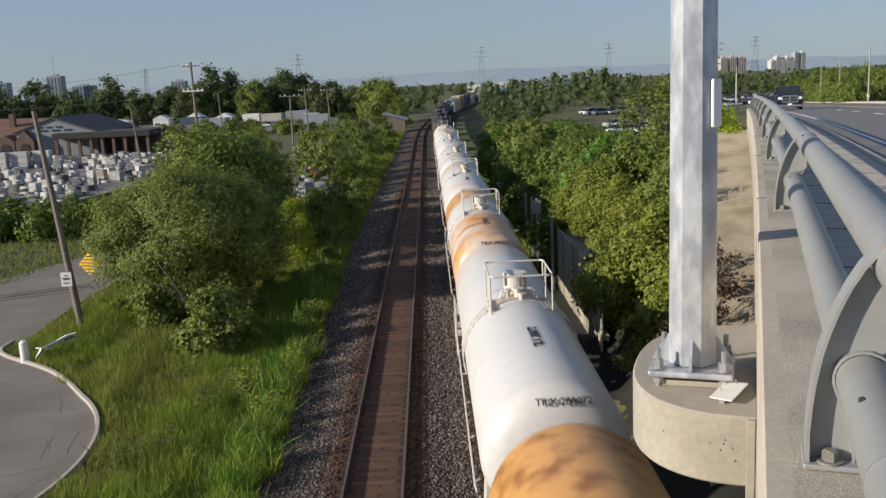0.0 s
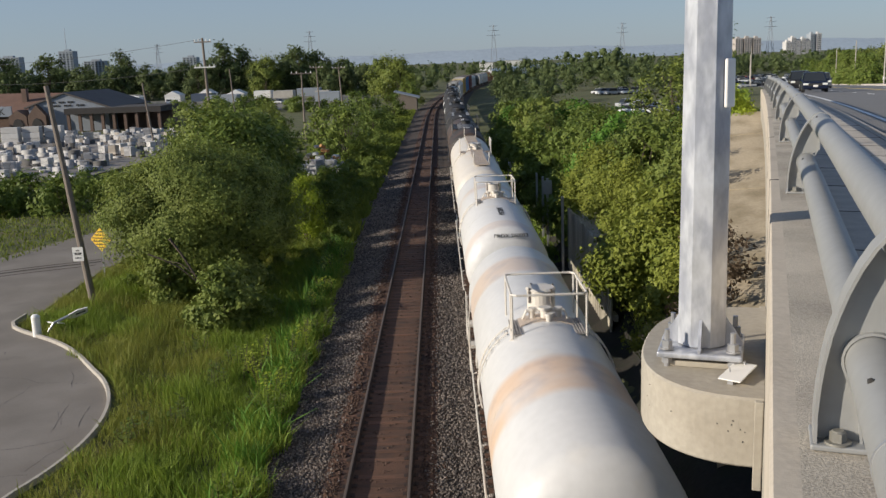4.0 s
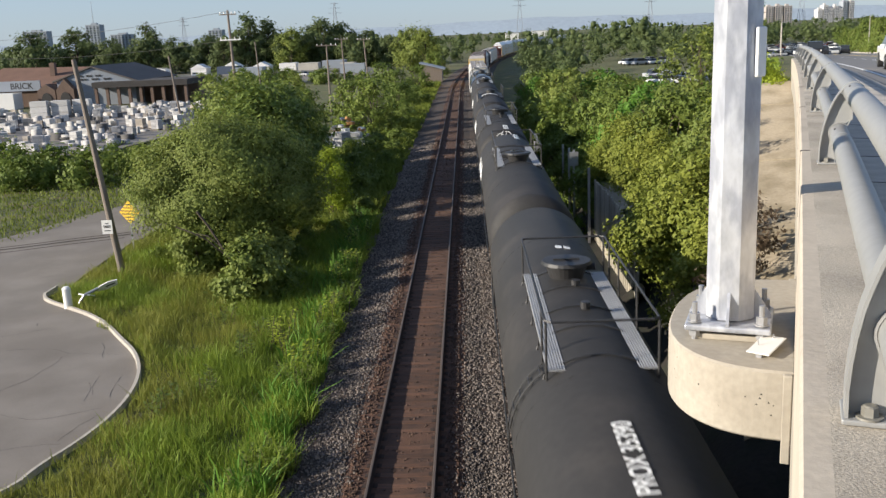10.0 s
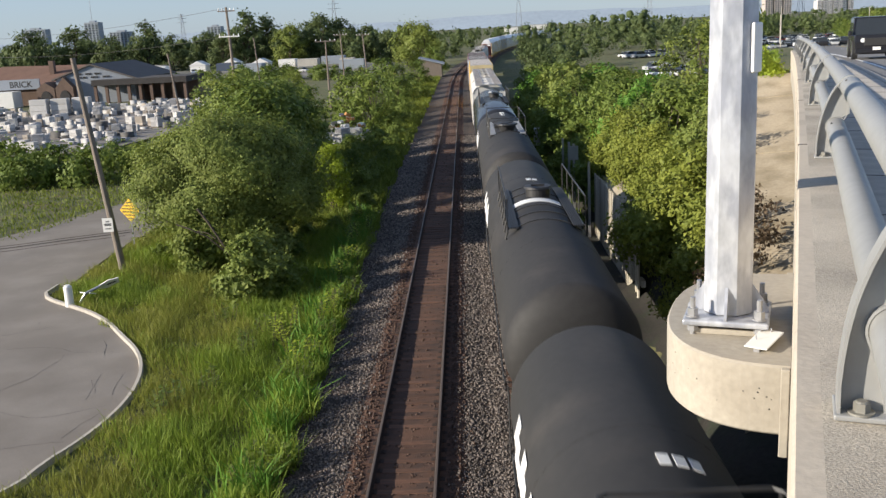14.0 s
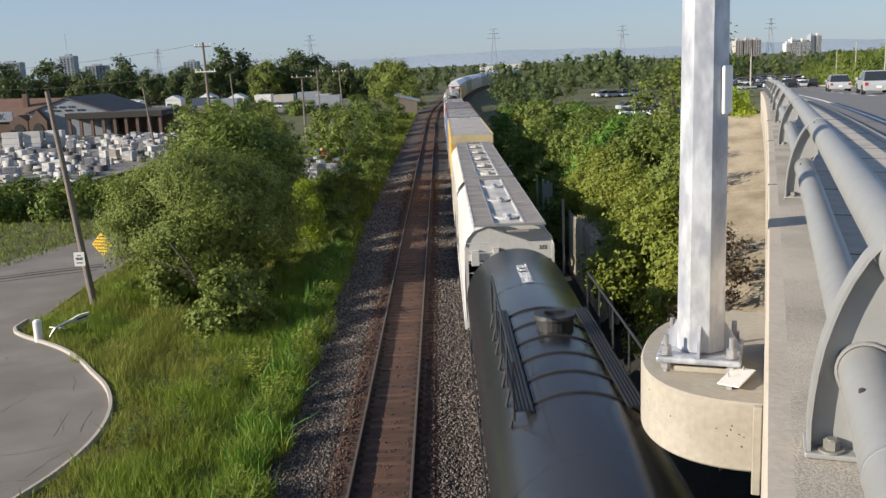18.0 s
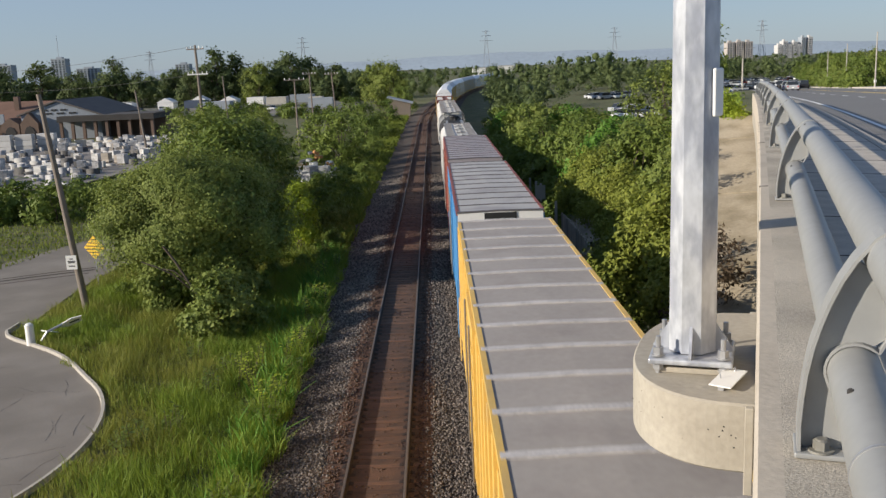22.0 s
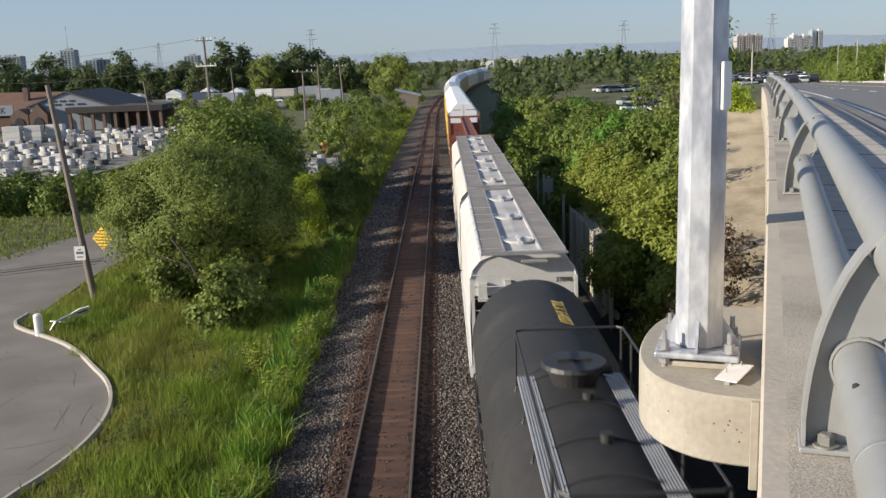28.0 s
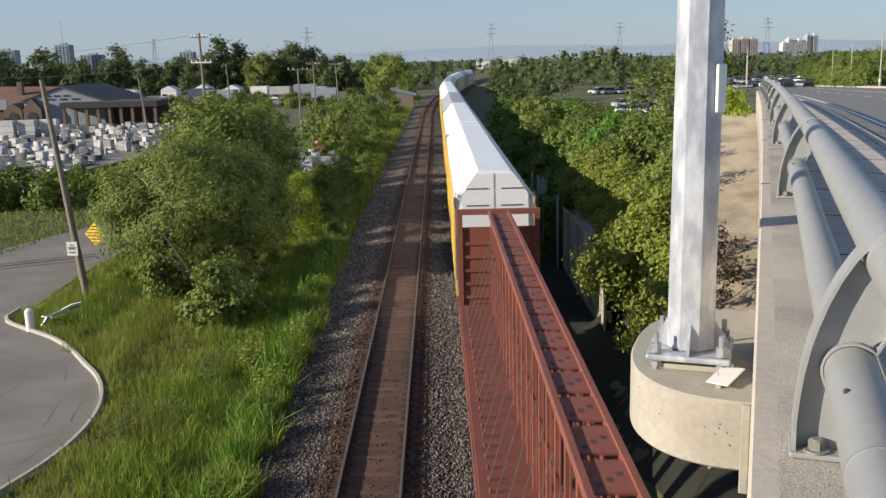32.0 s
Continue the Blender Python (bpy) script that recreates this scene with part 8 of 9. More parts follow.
# ---- the stone yard and its buildings ----
def stone_store():
    brick = material("brown_brick", (0.15, 0.10, 0.075), 0.9, var=0.2, coarse=0.8, fine=8, bump=0.2)
    shingle = material("brown_roof_shingle", (0.17, 0.095, 0.065), 0.9, var=0.2, coarse=0.6, fine=6, bump=0.2)
    slate = material("blue_grey_cladding", (0.24, 0.265, 0.30), 0.7, var=0.1, coarse=0.5, fine=4, bump=0.1)
    darkroof = material("dark_flat_roof", (0.05, 0.045, 0.042), 0.9, var=0.2, coarse=0.4, fine=5, bump=0.1)
    st = thing("brick_store", "low brown brick store with a grey gable and a shingle roof", "store building")
    bm = bmesh.new()
    box(bm, -92, -66, 170, 186, -0.3, 3.6)
    part("wall", bm, brick, st)
    bm = bmesh.new()
    v = [bm.verts.new(p) for p in ((-93, 169, 3.5), (-66, 169, 3.5), (-66, 187, 3.5), (-93, 187, 3.5), (-88, 178, 6.9), (-68, 178, 6.5))]
    for f in ((0, 1, 5, 4), (1, 2, 5), (2, 3, 4, 5), (3, 0, 4)):
        bm.faces.new([v[i] for i in f])
    bm.faces.new([v[i] for i in (3, 2, 1, 0)])
    part("roof", bm, shingle, st, "brown shingle roof")
    bm = bmesh.new()
    box(bm, -77.3, -76.4, 174, 175, 5.0, 7.6)
    part("chimney", bm, brick, st)
    bm = bmesh.new()
    prism(bm, [(-73.5, -0.3), (-59.3, -0.3), (-59.3, 3.9), (-66.9, 6.5), (-73.5, 4.3)], 167.6, 190)
    part("gable_wing", bm, slate, st, "blue-grey clad gable wing")
    bm = bmesh.new()
    for a, b in (((-74.2, 4.15), (-66.9, 6.6)), ((-66.9, 6.6), (-58.6, 3.75))):
        prism(bm, [a, b, (b[0], b[1] + 0.25), (a[0], a[1] + 0.25)], 167.3, 190.3)
    part("gable_roof", bm, material("weathered_grey_brown_roof", (0.115, 0.10, 0.09), 0.9, var=0.2, coarse=0.5, fine=5, bump=0.15), st, "grey-brown gable roof")
    for k, (x, z, w) in enumerate(((-67.2, 5.1, 5.0), (-66.0, 4.5, 6.5))):
        for j in range(9):
            if j % 3 != 2:
                bm = bmesh.new()
                box(bm, x - w / 2 + w * j / 9, x - w / 2 + w * (j + 0.8) / 9, 167.5, 167.58, z - 0.14, z + 0.14)
                part("text_bar", bm, LETTER_B, st, "dark illegible sign lettering")
    # flat-roofed open shed with columns
    bm = bmesh.new()
    box(bm, -66, -49, 164.5, 176, 3.0, 4.0)
    part("canopy", bm, darkroof, st, "dark flat canopy roof")
    bm = bmesh.new()
    box(bm, -66, -49, 172, 176, -0.3, 3.0)
    part("shed_wall", bm, brick, st)
    for k in range(9):
        bm = bmesh.new()
        x = -65.5 + 16 * k / 8
        box(bm, x - 0.25, x + 0.25, 164.8, 165.3, -0.3, 3.0)
        part("column", bm, brick, st)
    # arched entrance gables and sign
    for x, h in ((-75.0, 4.0), (-71.6, 4.8)):
        bm = bmesh.new()
        prism(bm, [(x - 1.6, -0.3), (x + 1.6, -0.3), (x + 1.6, 2.9), (x, h), (x - 1.6, 2.9)], 166.2, 170.2)
        g = part("entrance_gable", bm, brick, st)
        bm = bmesh.new()
        prism(bm, [(x - 0.9, -0.3), (x + 0.9, -0.3), (x + 0.9, 1.6), (x + 0.5, 2.3), (x, 2.5), (x - 0.5, 2.3), (x - 0.9, 1.6)], 166.1, 166.25)
        part("arched_doorway", bm, DARK, g)
    bm = bmesh.new()
    box(bm, -86, -76.4, 167.2, 167.5, 2.9, 4.7)
    sg = part("sign_board", bm, slate, st, "grey sign board with dark letters")
    lettering("lettering", "BRICK", 1.5, LETTER_B, sg, Matrix.Translation((-79.8, 167.19, 3.75)) @ Matrix.Rotation(radians(90), 4, "X"))
    bm = bmesh.new()
    box(bm, -87, -79.8, 163.5, 167.0, -0.3, 2.7)
    part("white_lean_to", bm, PANEL_WHITE, st)


stone_store()


def stone_pallet(seed, mat, label):
    """A timber pallet with a stack of cut stones."""
    rng = np.random.default_rng(seed)
    ob = thing("stone_pallet", label, "stone pallet", "pallets of stone")
    bm = bmesh.new()
    for k in range(3):
        box(bm, -0.55, 0.55, -0.5 + 0.42 * k, -0.36 + 0.42 * k, 0.0, 0.1)
    box(bm, -0.58, 0.58, -0.55, 0.55, 0.1, 0.14)
    part("pallet", bm, WOODPOLE, ob)
    h = 0.16
    while h < rng.uniform(0.7, 1.35):
        t = rng.uniform(0.3, 0.5)
        x = -0.55
        while x < 0.4:
            w = rng.uniform(0.5, 0.85)
            bm = bmesh.new()
            box(bm, x, min(0.58, x + w - 0.02), -0.52 + rng.uniform(-0.03, 0.03), 0.52 + rng.uniform(-0.03, 0.03), h, h + t - 0.015)
            part("stone", bm, mat, ob)
            x += w
        h += t
    return ob


def stone_yard():
    rng = np.random.default_rng(41)
    sheet("yard", [(-110, 90), (-36, 90), (-33, 112), (-36, 164), (-115, 164)], -0.12, material("dusty_gravel_yard", (0.25, 0.225, 0.20), 0.95, var=0.25, coarse=0.15, fine=3, bump=0.3, second=(0.13, 0.115, 0.10), spread=(0.45, 0.65)), "grey dusty gravel stone yard", "yard")
    pale = material("pale_cut_stone", (0.52, 0.505, 0.48), 0.9, var=0.15, coarse=1.0, fine=8, bump=0.3, object_random=0.25)
    grey = material("grey_cut_stone", (0.38, 0.37, 0.365), 0.9, var=0.15, coarse=1.0, fine=8, bump=0.3, object_random=0.3)
    tan = material("tan_cut_stone", (0.46, 0.40, 0.33), 0.9, var=0.15, coarse=1.0, fine=8, bump=0.3, object_random=0.25)
    brickish = material("dark_weathered_stone", (0.10, 0.095, 0.09), 0.9, var=0.3, coarse=1.0, fine=8, bump=0.3)
    kinds = [stone_pallet(80 + i, (pale, grey, pale, tan, pale)[i], ("pallet of pale cut stone", "pallet of grey cut stone", "pallet of white cut stone", "pallet of tan cut stone", "low pallet of pale stone slabs")[i] + " in the yard") for i in range(5)]
    first = set()
    n = 0
    for row in range(22):
        y = 94 + 3.1 * row
        x = -37 - 0.02 * row - rng.uniform(0, 2)
        while x > -0.62 * y - 4 and n < 188:
            if rng.uniform() < 0.6 + 0.3 * math.sin(x * 0.21 + y * 0.13):
                k = int(rng.integers(0, 5))
                sc = rng.uniform(0.5, 0.98)
                m = Matrix.Translation((x + rng.normal() * 0.3, y + rng.normal() * 0.4, -0.12)) @ Matrix.Rotation(rng.normal() * 0.25 + (1.57 if rng.uniform() < 0.3 else 0), 4, "Z")
                ob = kinds[k] if k not in first else copy_thing(kinds[k], m)
                first.add(k)
                ob.matrix_basis = m @ Matrix.Scale(sc, 4)
                n += 1
            x -= rng.uniform(1.7, 3.4)
    # a few pallets put down in the scrub beside the line
    for k, x, y, sc in ((1, -12.0, 88.0, 1.2), (3, -9.6, 87.4, 0.8), (0, -11.0, 90.6, 1.3)):
        m = Matrix.Translation((x, y, float(height(x, y)))) @ Matrix.Rotation(0.4 * k + x, 4, "Z") @ Matrix.Scale(sc, 4)
        copy_thing(kinds[k], m)
    # loose slabs and offcuts between the pallets
    cnt = 1500
    px, py = rng.uniform(-100, -36, cnt), rng.uniform(92, 160, cnt)
    ok = (px > -0.64 * py - 4) & (np.sin(px * 0.45 + py * 0.2) + np.sin(py * 0.8) + rng.normal(size=cnt) * 0.7 > -0.2)
    px, py = px[ok], py[ok]
    cube = np.array([(a, b, c) for c in (0, 1) for a, b in ((-1, -1), (1, -1), (1, 1), (-1, 1))], float)
    cf = np.array([(0, 1, 5, 4), (1, 2, 6, 5), (2, 3, 7, 6), (3, 0, 4, 7), (4, 5, 6, 7)])
    cnt = len(px)
    dims = np.stack([rng.uniform(0.2, 0.75, cnt), rng.uniform(0.15, 0.5, cnt), rng.uniform(0.15, 0.8, cnt)], 1)
    ang = rng.normal(size=cnt) * 0.4
    v = cube[None] * dims[:, None]
    v = np.stack([v[..., 0] * np.cos(ang)[:, None] - v[..., 1] * np.sin(ang)[:, None] + px[:, None], v[..., 0] * np.sin(ang)[:, None] + v[..., 1] * np.cos(ang)[:, None] + py[:, None], v[..., 2] - 0.13], 2)
    tone = rng.integers(0, 3, cnt)
    for k, (mt, lb) in enumerate(((pale, "loose pale stone slabs in the yard"), (grey, "loose grey stone offcuts in the yard"), (brickish, "dark weathered stone offcuts in the yard"))):
        pick = tone == k
        c = int(pick.sum())
        fs = (cf[None] + 8 * np.arange(c)[:, None, None]).reshape(-1, 4)
        tagged(new("loose_stone", quads("loose_stone", v[pick].reshape(-1, 3), fs, mt)), lb, "stone", kind="stuff")
    # wrapped white block stacks
    for x, y in ((-61.5, 140), (-58.6, 141), (-64.5, 139.5)):
        ob = thing("block_stack", "tall stack of white wrapped blocks in the yard", "block stack", "wrapped block stacks")
        for k in range(3):
            bm = bmesh.new()
            box(bm, x - 1.3, x + 1.3, y, y + 1.3, -0.12 + 0.86 * k, 0.72 + 0.86 * k, bevel=0.05)
            part("wrapped_block", bm, pale, ob)


stone_yard()


def sheds_and_trailers():
    rng = np.random.default_rng(51)
    sheet("vehicle_lot", [(-190, 225), (-21, 225), (-23, 300), (-30, 318), (-190, 318)], -0.06, material("grey_gravel_lot", (0.19, 0.175, 0.155), 0.95, var=0.25, coarse=0.1, fine=3, bump=0.3, second=(0.10, 0.12, 0.06), spread=(0.5, 0.65)), "grey gravel lot with patches of grass", "lot")
    coats = [(PANEL_WHITE, "white"), (FAR_GREY, "grey"), (material("dusty_cream_panel", (0.46, 0.43, 0.37), 0.7, var=0.2, coarse=0.6, fine=5, bump=0.1), "cream"), (material("dark_blue_panel", (0.06, 0.08, 0.12), 0.6, var=0.2, coarse=0.6, fine=5, bump=0.1), "dark blue")]
    i_t = 0
    for x, y, w, h, lab in ((-29.5, 246, 6.5, 3.0, "white box trailer parked beyond the trees"), (-47, 282, 6, 2.8, "white box trailer parked beyond the trees"), (-87, 306, 5, 3.4, "white peaked storage tent"), (-75, 302, 5, 3.8, "white peaked storage tent"), (-120, 302, 7, 3.6, "white peaked storage tent"), (-100, 300, 6, 2.6, "white box trailer parked beyond the trees"), (-65, 300, 5, 3.4, "white peaked storage tent"), (-22, 330, 4, 5.0, "pale tall shed among trees"), (-58, 250, 8, 3.0, "white box trailer parked beyond the trees"), (-110, 262, 7, 2.8, "white box trailer parked beyond the trees"), (-85, 230, 9, 3.2, "white box trailer parked beyond the trees"), (-54, 286, 5, 2.9, "white box trailer parked beyond the trees"), (-40.5, 290, 7, 3.1, "white box trailer parked beyond the trees"), (-34, 272, 4, 2.7, "white box trailer parked beyond the trees"), (-70, 276, 6, 2.9, "white box trailer parked beyond the trees"), (-92, 280, 5, 2.7, "white box trailer parked beyond the trees"), (-60.5, 268, 4, 2.6, "white box trailer parked beyond the trees")):
        tent = "tent" in lab
        i_t += 1
        coat, word = (PANEL_WHITE, "white") if tent or "shed" in lab else coats[i_t % 4]
        lab = lab.replace("white box", word + " box")
        t = thing("storage_tent" if tent else ("shed" if "shed" in lab else "box_trailer"), lab, "tent" if tent else ("shed" if "shed" in lab else "trailer"))
        bm = bmesh.new()
        box(bm, x - w / 2, x + w / 2, y, y + 6, 0.8 if not tent else -0.2, h * (0.6 if tent else 1))
        part("body", bm, coat, t)
        bm = bmesh.new()
        if tent:
            prism(bm, [(x - w / 2 - 0.3, h * 0.6), (x + w / 2 + 0.3, h * 0.6), (x, h)], y - 0.2, y + 6.2)
        else:
            box(bm, x - w / 2, x + w / 2, y - 0.02, y + 6, h, h + 0.12)
        part("roof", bm, coat, t)
        if not tent:
            for q in (-0.35, 0.35):
                bm = bmesh.new()
                cyl(bm, (x + q * w, y + 0.1, 0.35), (x + q * w, y + 0.5, 0.35), 0.5, seg=12)
                part("wheel", bm, DARK, t)
    s = thing("shed", "small grey timber shed with a sloping roof by the railway", "shed")
    bm = bmesh.new()
    prism(bm, [(-5.5, -0.3), (1.0 - 6.0, -0.3), (-5.0, 2.4), (-9.5, 3.6), (-9.5, -0.3)], 203, 211)
    part("wall", bm, WOODPOLE, s)
    bm = bmesh.new()
    prism(bm, [(-4.4, 2.3), (-4.4, 2.5), (-9.9, 3.95), (-9.9, 3.75)], 202.4, 211.6)
    part("roof", bm, FAR_GREY, s)
    # heap of rusty drums and pale stones by the track
    d = thing("scrap_heap", "heap of pale stones and rusty scrap beside the track", "scrap heap")
    rust = material("rusty_scrap", (0.40, 0.20, 0.07), 0.8, var=0.3, coarse=2, fine=12, bump=0.3)
    for k in range(96):
        r = rng.uniform(0, 1) ** 0.6
        a = rng.uniform(0, 6.28)
        x, y, z = -12.0 + 2.3 * r * math.cos(a), 93 + 1.3 * r * math.sin(a), rng.uniform(0, 1.0) * (1 - r * 0.8) * 2.9 - 0.3
        bm = bmesh.new()
        q = rng.uniform(0.08, 0.26)
        m = Matrix.Translation((x, y, z)) @ Matrix.Rotation(rng.uniform(0, 3), 4, "Z") @ Matrix.Rotation(rng.uniform(-0.6, 0.6), 4, "X")
        box(bm, -q * 1.6, q * 1.6, -q, q, -q * 0.6, q * 0.6, m, bevel=0.03)
        part("scrap_piece", bm, (PANEL_WHITE, rust, KERB, PANEL_WHITE, GALV)[k % 5], d)


sheds_and_trailers()


# ---- vehicles ----
GLASS = material("dark_car_glass", (0.03, 0.035, 0.04), 0.08, var=0.1, bump=0)
TYRE = material("black_tyre", (0.025, 0.025, 0.025), 0.8, var=0.2, bump=0.1)
HEADLIGHT = material("clear_headlamp", (0.75, 0.75, 0.72), 0.15, var=0.05, bump=0)
CHROME = material("bright_chrome", (0.60, 0.60, 0.60), 0.2, 0.9, var=0.05, bump=0)


def paint(name, c):
    return material(name, c, 0.25, 0.1, var=0.06, coarse=1.0, fine=8, bump=0.0)


PAINT = {"white": paint("white_car_paint", (0.78, 0.78, 0.77)), "silver": paint("silver_car_paint", (0.42, 0.43, 0.44)), "black": paint("black_car_paint", (0.02, 0.02, 0.023)), "navy": paint("dark_blue_car_paint", (0.010, 0.015, 0.034)), "red": paint("red_car_paint", (0.40, 0.04, 0.03)), "grey": paint("dark_grey_car_paint", (0.09, 0.10, 0.115))}


def vehicle(kind, colour, label, group=""):
    """A road vehicle that faces -y: body, cabin glass, wheels, lamps and grille."""
    L, W, H = {"car": (4.6, 1.8, 1.45), "suv": (4.7, 1.9, 1.75), "pickup": (5.8, 2.02, 1.92), "jeep": (4.3, 1.88, 1.86)}[kind]
    ob = thing({"pickup": "pickup_truck", "suv": "suv"}.get(kind, kind), label, {"pickup": "pickup truck", "suv": "car", "jeep": "car"}.get(kind, "car"), group)
    mat = PAINT[colour]
    a, c = -L / 2, L / 2
    belt = H * (0.66 if kind == "pickup" else 0.58)
    hood = H * {"car": 0.56, "pickup": 0.66}.get(kind, 0.60)

    def shell(bm, side, half_w, taper):
        lo = [(bm.verts.new((-half_w * w, y, z)), bm.verts.new((half_w * w, y, z))) for y, z, w in side]
        n = len(side)
        for i in range(n):
            (p, q), (r, s) = lo[i], lo[(i + 1) % n]
            bm.faces.new((p, q, s, r))
        bm.faces.new([p for p, _ in lo])
        bm.faces.new([q for _, q in lo][::-1])
        bmesh.ops.recalc_face_normals(bm, faces=bm.faces)
        bmesh.ops.bevel(bm, geom=[e for e in bm.edges], offset=0.045, segments=2, affect="EDGES", profile=0.6)

    bm = bmesh.new()
    shell(bm, [(a, 0.28, 0.94), (a - 0.03, hood * 0.75, 0.97), (a + 0.12, hood, 0.96), (a + L * 0.27, belt + 0.03, 1.0), (c - 0.08, belt + (0.05 if kind != "pickup" else 0.0), 0.98), (c, belt * 0.8, 0.97), (c - 0.02, 0.3, 0.95)], W / 2, 1)
    part("body", bm, mat, ob, smooth=False)
    bm = bmesh.new()
    if kind == "pickup":
        top = [(a + L * 0.30, belt, 0.93), (a + L * 0.40, H, 0.80), (a + L * 0.62, H, 0.80), (a + L * 0.66, belt, 0.93)]
    elif kind == "car":
        top = [(a + L * 0.27, belt, 0.93), (a + L * 0.43, H, 0.74), (a + L * 0.70, H, 0.74), (a + L * 0.88, belt, 0.9)]
    elif kind == "jeep":
        top = [(a + L * 0.34, belt, 0.92), (a + L * 0.40, H, 0.84), (a + L * 0.97, H, 0.84), (a + L * 0.99, belt, 0.92)]
    else:
        top = [(a + L * 0.27, belt, 0.94), (a + L * 0.40, H, 0.80), (a + L * 0.92, H - 0.03, 0.80), (a + L * 0.99, belt, 0.93)]
    shell(bm, top, W / 2, 1)
    cab = part("cabin", bm, GLASS, ob, "dark glass cabin")
    bm = bmesh.new()
    (y1, z1, w1), (y2, z2, w2) = top[1], top[2]
    box(bm, -W / 2 * w1 - 0.005, W / 2 * w1 + 0.005, y1 - 0.02, y2 + 0.02, H - 0.05, H + 0.015, bevel=0.02)
    part("roof", bm, mat, ob)
    for sx in (-1, 1):
        bm = bmesh.new()
        (y0, z0, w0) = top[0]
        cyl(bm, (sx * W / 2 * w0, y0 + 0.02, z0), (sx * W / 2 * w1, y1, H - 0.02), 0.045, seg=6)
        part("windscreen_pillar", bm, mat, cab)
        bm = bmesh.new()
        box(bm, sx * (W / 2 + 0.06) - 0.08, sx * (W / 2 + 0.06) + 0.08, a + L * 0.33 - 0.06, a + L * 0.33 + 0.06, belt, belt + 0.2, bevel=0.03)
        part("door_mirror", bm, mat, ob)
        bm = bmesh.new()
        if kind == "jeep":
            cyl(bm, (sx * W * 0.3, a - 0.04, H * 0.48), (sx * W * 0.3, a + 0.02, H * 0.48), 0.1, seg=16)
        else:
            box(bm, sx * W * 0.36 - 0.19, sx * W * 0.36 + 0.19, a - 0.05, a + 0.1, hood * 0.72, hood * 0.9, bevel=0.03)
        part("headlight", bm, HEADLIGHT, ob, "clear headlight")
        bm = bmesh.new()
        box(bm, sx * W * 0.40 - 0.1, sx * W * 0.40 + 0.1, c - 0.06, c + 0.02, belt * 0.72, belt * 0.95, bevel=0.02)
        part("tail_light", bm, PAINT["red"], ob, "red tail light")
        for y in (a + L * 0.19, c - L * 0.19):
            r = {"car": 0.32, "suv": 0.36, "pickup": 0.40, "jeep": 0.44}[kind]
            bm = bmesh.new()
            cyl(bm, (sx * (W / 2 - 0.22), y, r), (sx * (W / 2 + 0.01), y, r), r, seg=20)
            w = part("wheel", bm, TYRE, ob)
            bm = bmesh.new()
            cyl(bm, (sx * (W / 2 + 0.005), y, r), (sx * (W / 2 + 0.02), y, r), r * 0.62, seg=16)
            part("rim", bm, CHROME, w)
    bm = bmesh.new()
    box(bm, -W * 0.27, W * 0.27, a - 0.06, a + 0.05, hood * 0.58, hood * 0.88, bevel=0.02)
    g = part("grille", bm, TYRE, ob)
    if kind == "pickup":
        # a broad bright frame with a cross in it, as four dark openings
        for x0, x1, z0, z1 in ((-0.31, 0.31, 0.90, 0.99), (-0.31, 0.31, 0.52, 0.60), (-0.31, 0.31, 0.725, 0.775), (-0.31, -0.27, 0.52, 0.99), (0.27, 0.31, 0.52, 0.99), (-0.03, 0.03, 0.52, 0.99)):
            bm = bmesh.new()
            box(bm, W * x0, W * x1, a - 0.10, a - 0.03, hood * z0, hood * z1, bevel=0.012)
            part("grille_frame", bm, CHROME, g)
    bm = bmesh.new()
    box(bm, -W * 0.47, W * 0.47, a - 0.1, a + 0.08, 0.32, 0.52, bevel=0.04)
    part("bumper", bm, CHROME if kind == "pickup" else mat, ob)
    for y in (a - 0.115, c + 0.02):
        bm = bmesh.new()
        box(bm, -0.16, 0.16, y - 0.006, y + 0.006, 0.46, 0.60)
        part("number_plate", bm, PANEL_WHITE, ob, "blank white plate")
    return ob


TRAFFIC = []


def traffic():
    """Vehicles that cross the bridge: thing, lane, place at a time, speed along the road and heading."""
    TRAFFIC.append((vehicle("pickup", "navy", "dark blue pickup truck with a chrome grille on the road"), 3.75, 2.0, 49.0, -16.5))
    TRAFFIC.append((vehicle("car", "navy", "dark blue hatchback driving over the bridge"), 4.1, 6.0, 42.0, -16.0))
    TRAFFIC.append((vehicle("suv", "black", "black suv driving over the bridge"), 4.0, 7.0, 43.5, -16.0))
    TRAFFIC.append((vehicle("car", "white", "white sedan driving over the bridge"), 4.4, 9.0, 61.0, -19.0))
    TRAFFIC.append((vehicle("suv", "grey", "dark grey suv in the second lane"), 7.6, 8.0, 60.0, -14.0))
    TRAFFIC.append((vehicle("jeep", "black", "black boxy off-road car on the road"), 3.5, 14.0, 46.0, -18.0))
    TRAFFIC.append((vehicle("car", "silver", "silver sedan driving away along the road"), 7.0, 17.0, 69.0, 19.0))
    TRAFFIC.append((vehicle("car", "silver", "silver hatchback driving away along the road"), 7.0, 18.0, 63.0, 21.5))
    TRAFFIC.append((vehicle("car", "white", "white hatchback coming over the crest"), 4.2, 25.0, 93.5, -22.5))


def road_pose(s, n, toward):
    p, q = bridge_at(s, n, -0.545), bridge_at(s + 1, n, -0.545)
    d = q - p
    yaw = math.atan2(d.y, d.x) - math.pi / 2 + (0 if toward else math.pi)
    return Matrix.Translation(p) @ Matrix.Rotation(yaw, 4, "Z")


traffic()


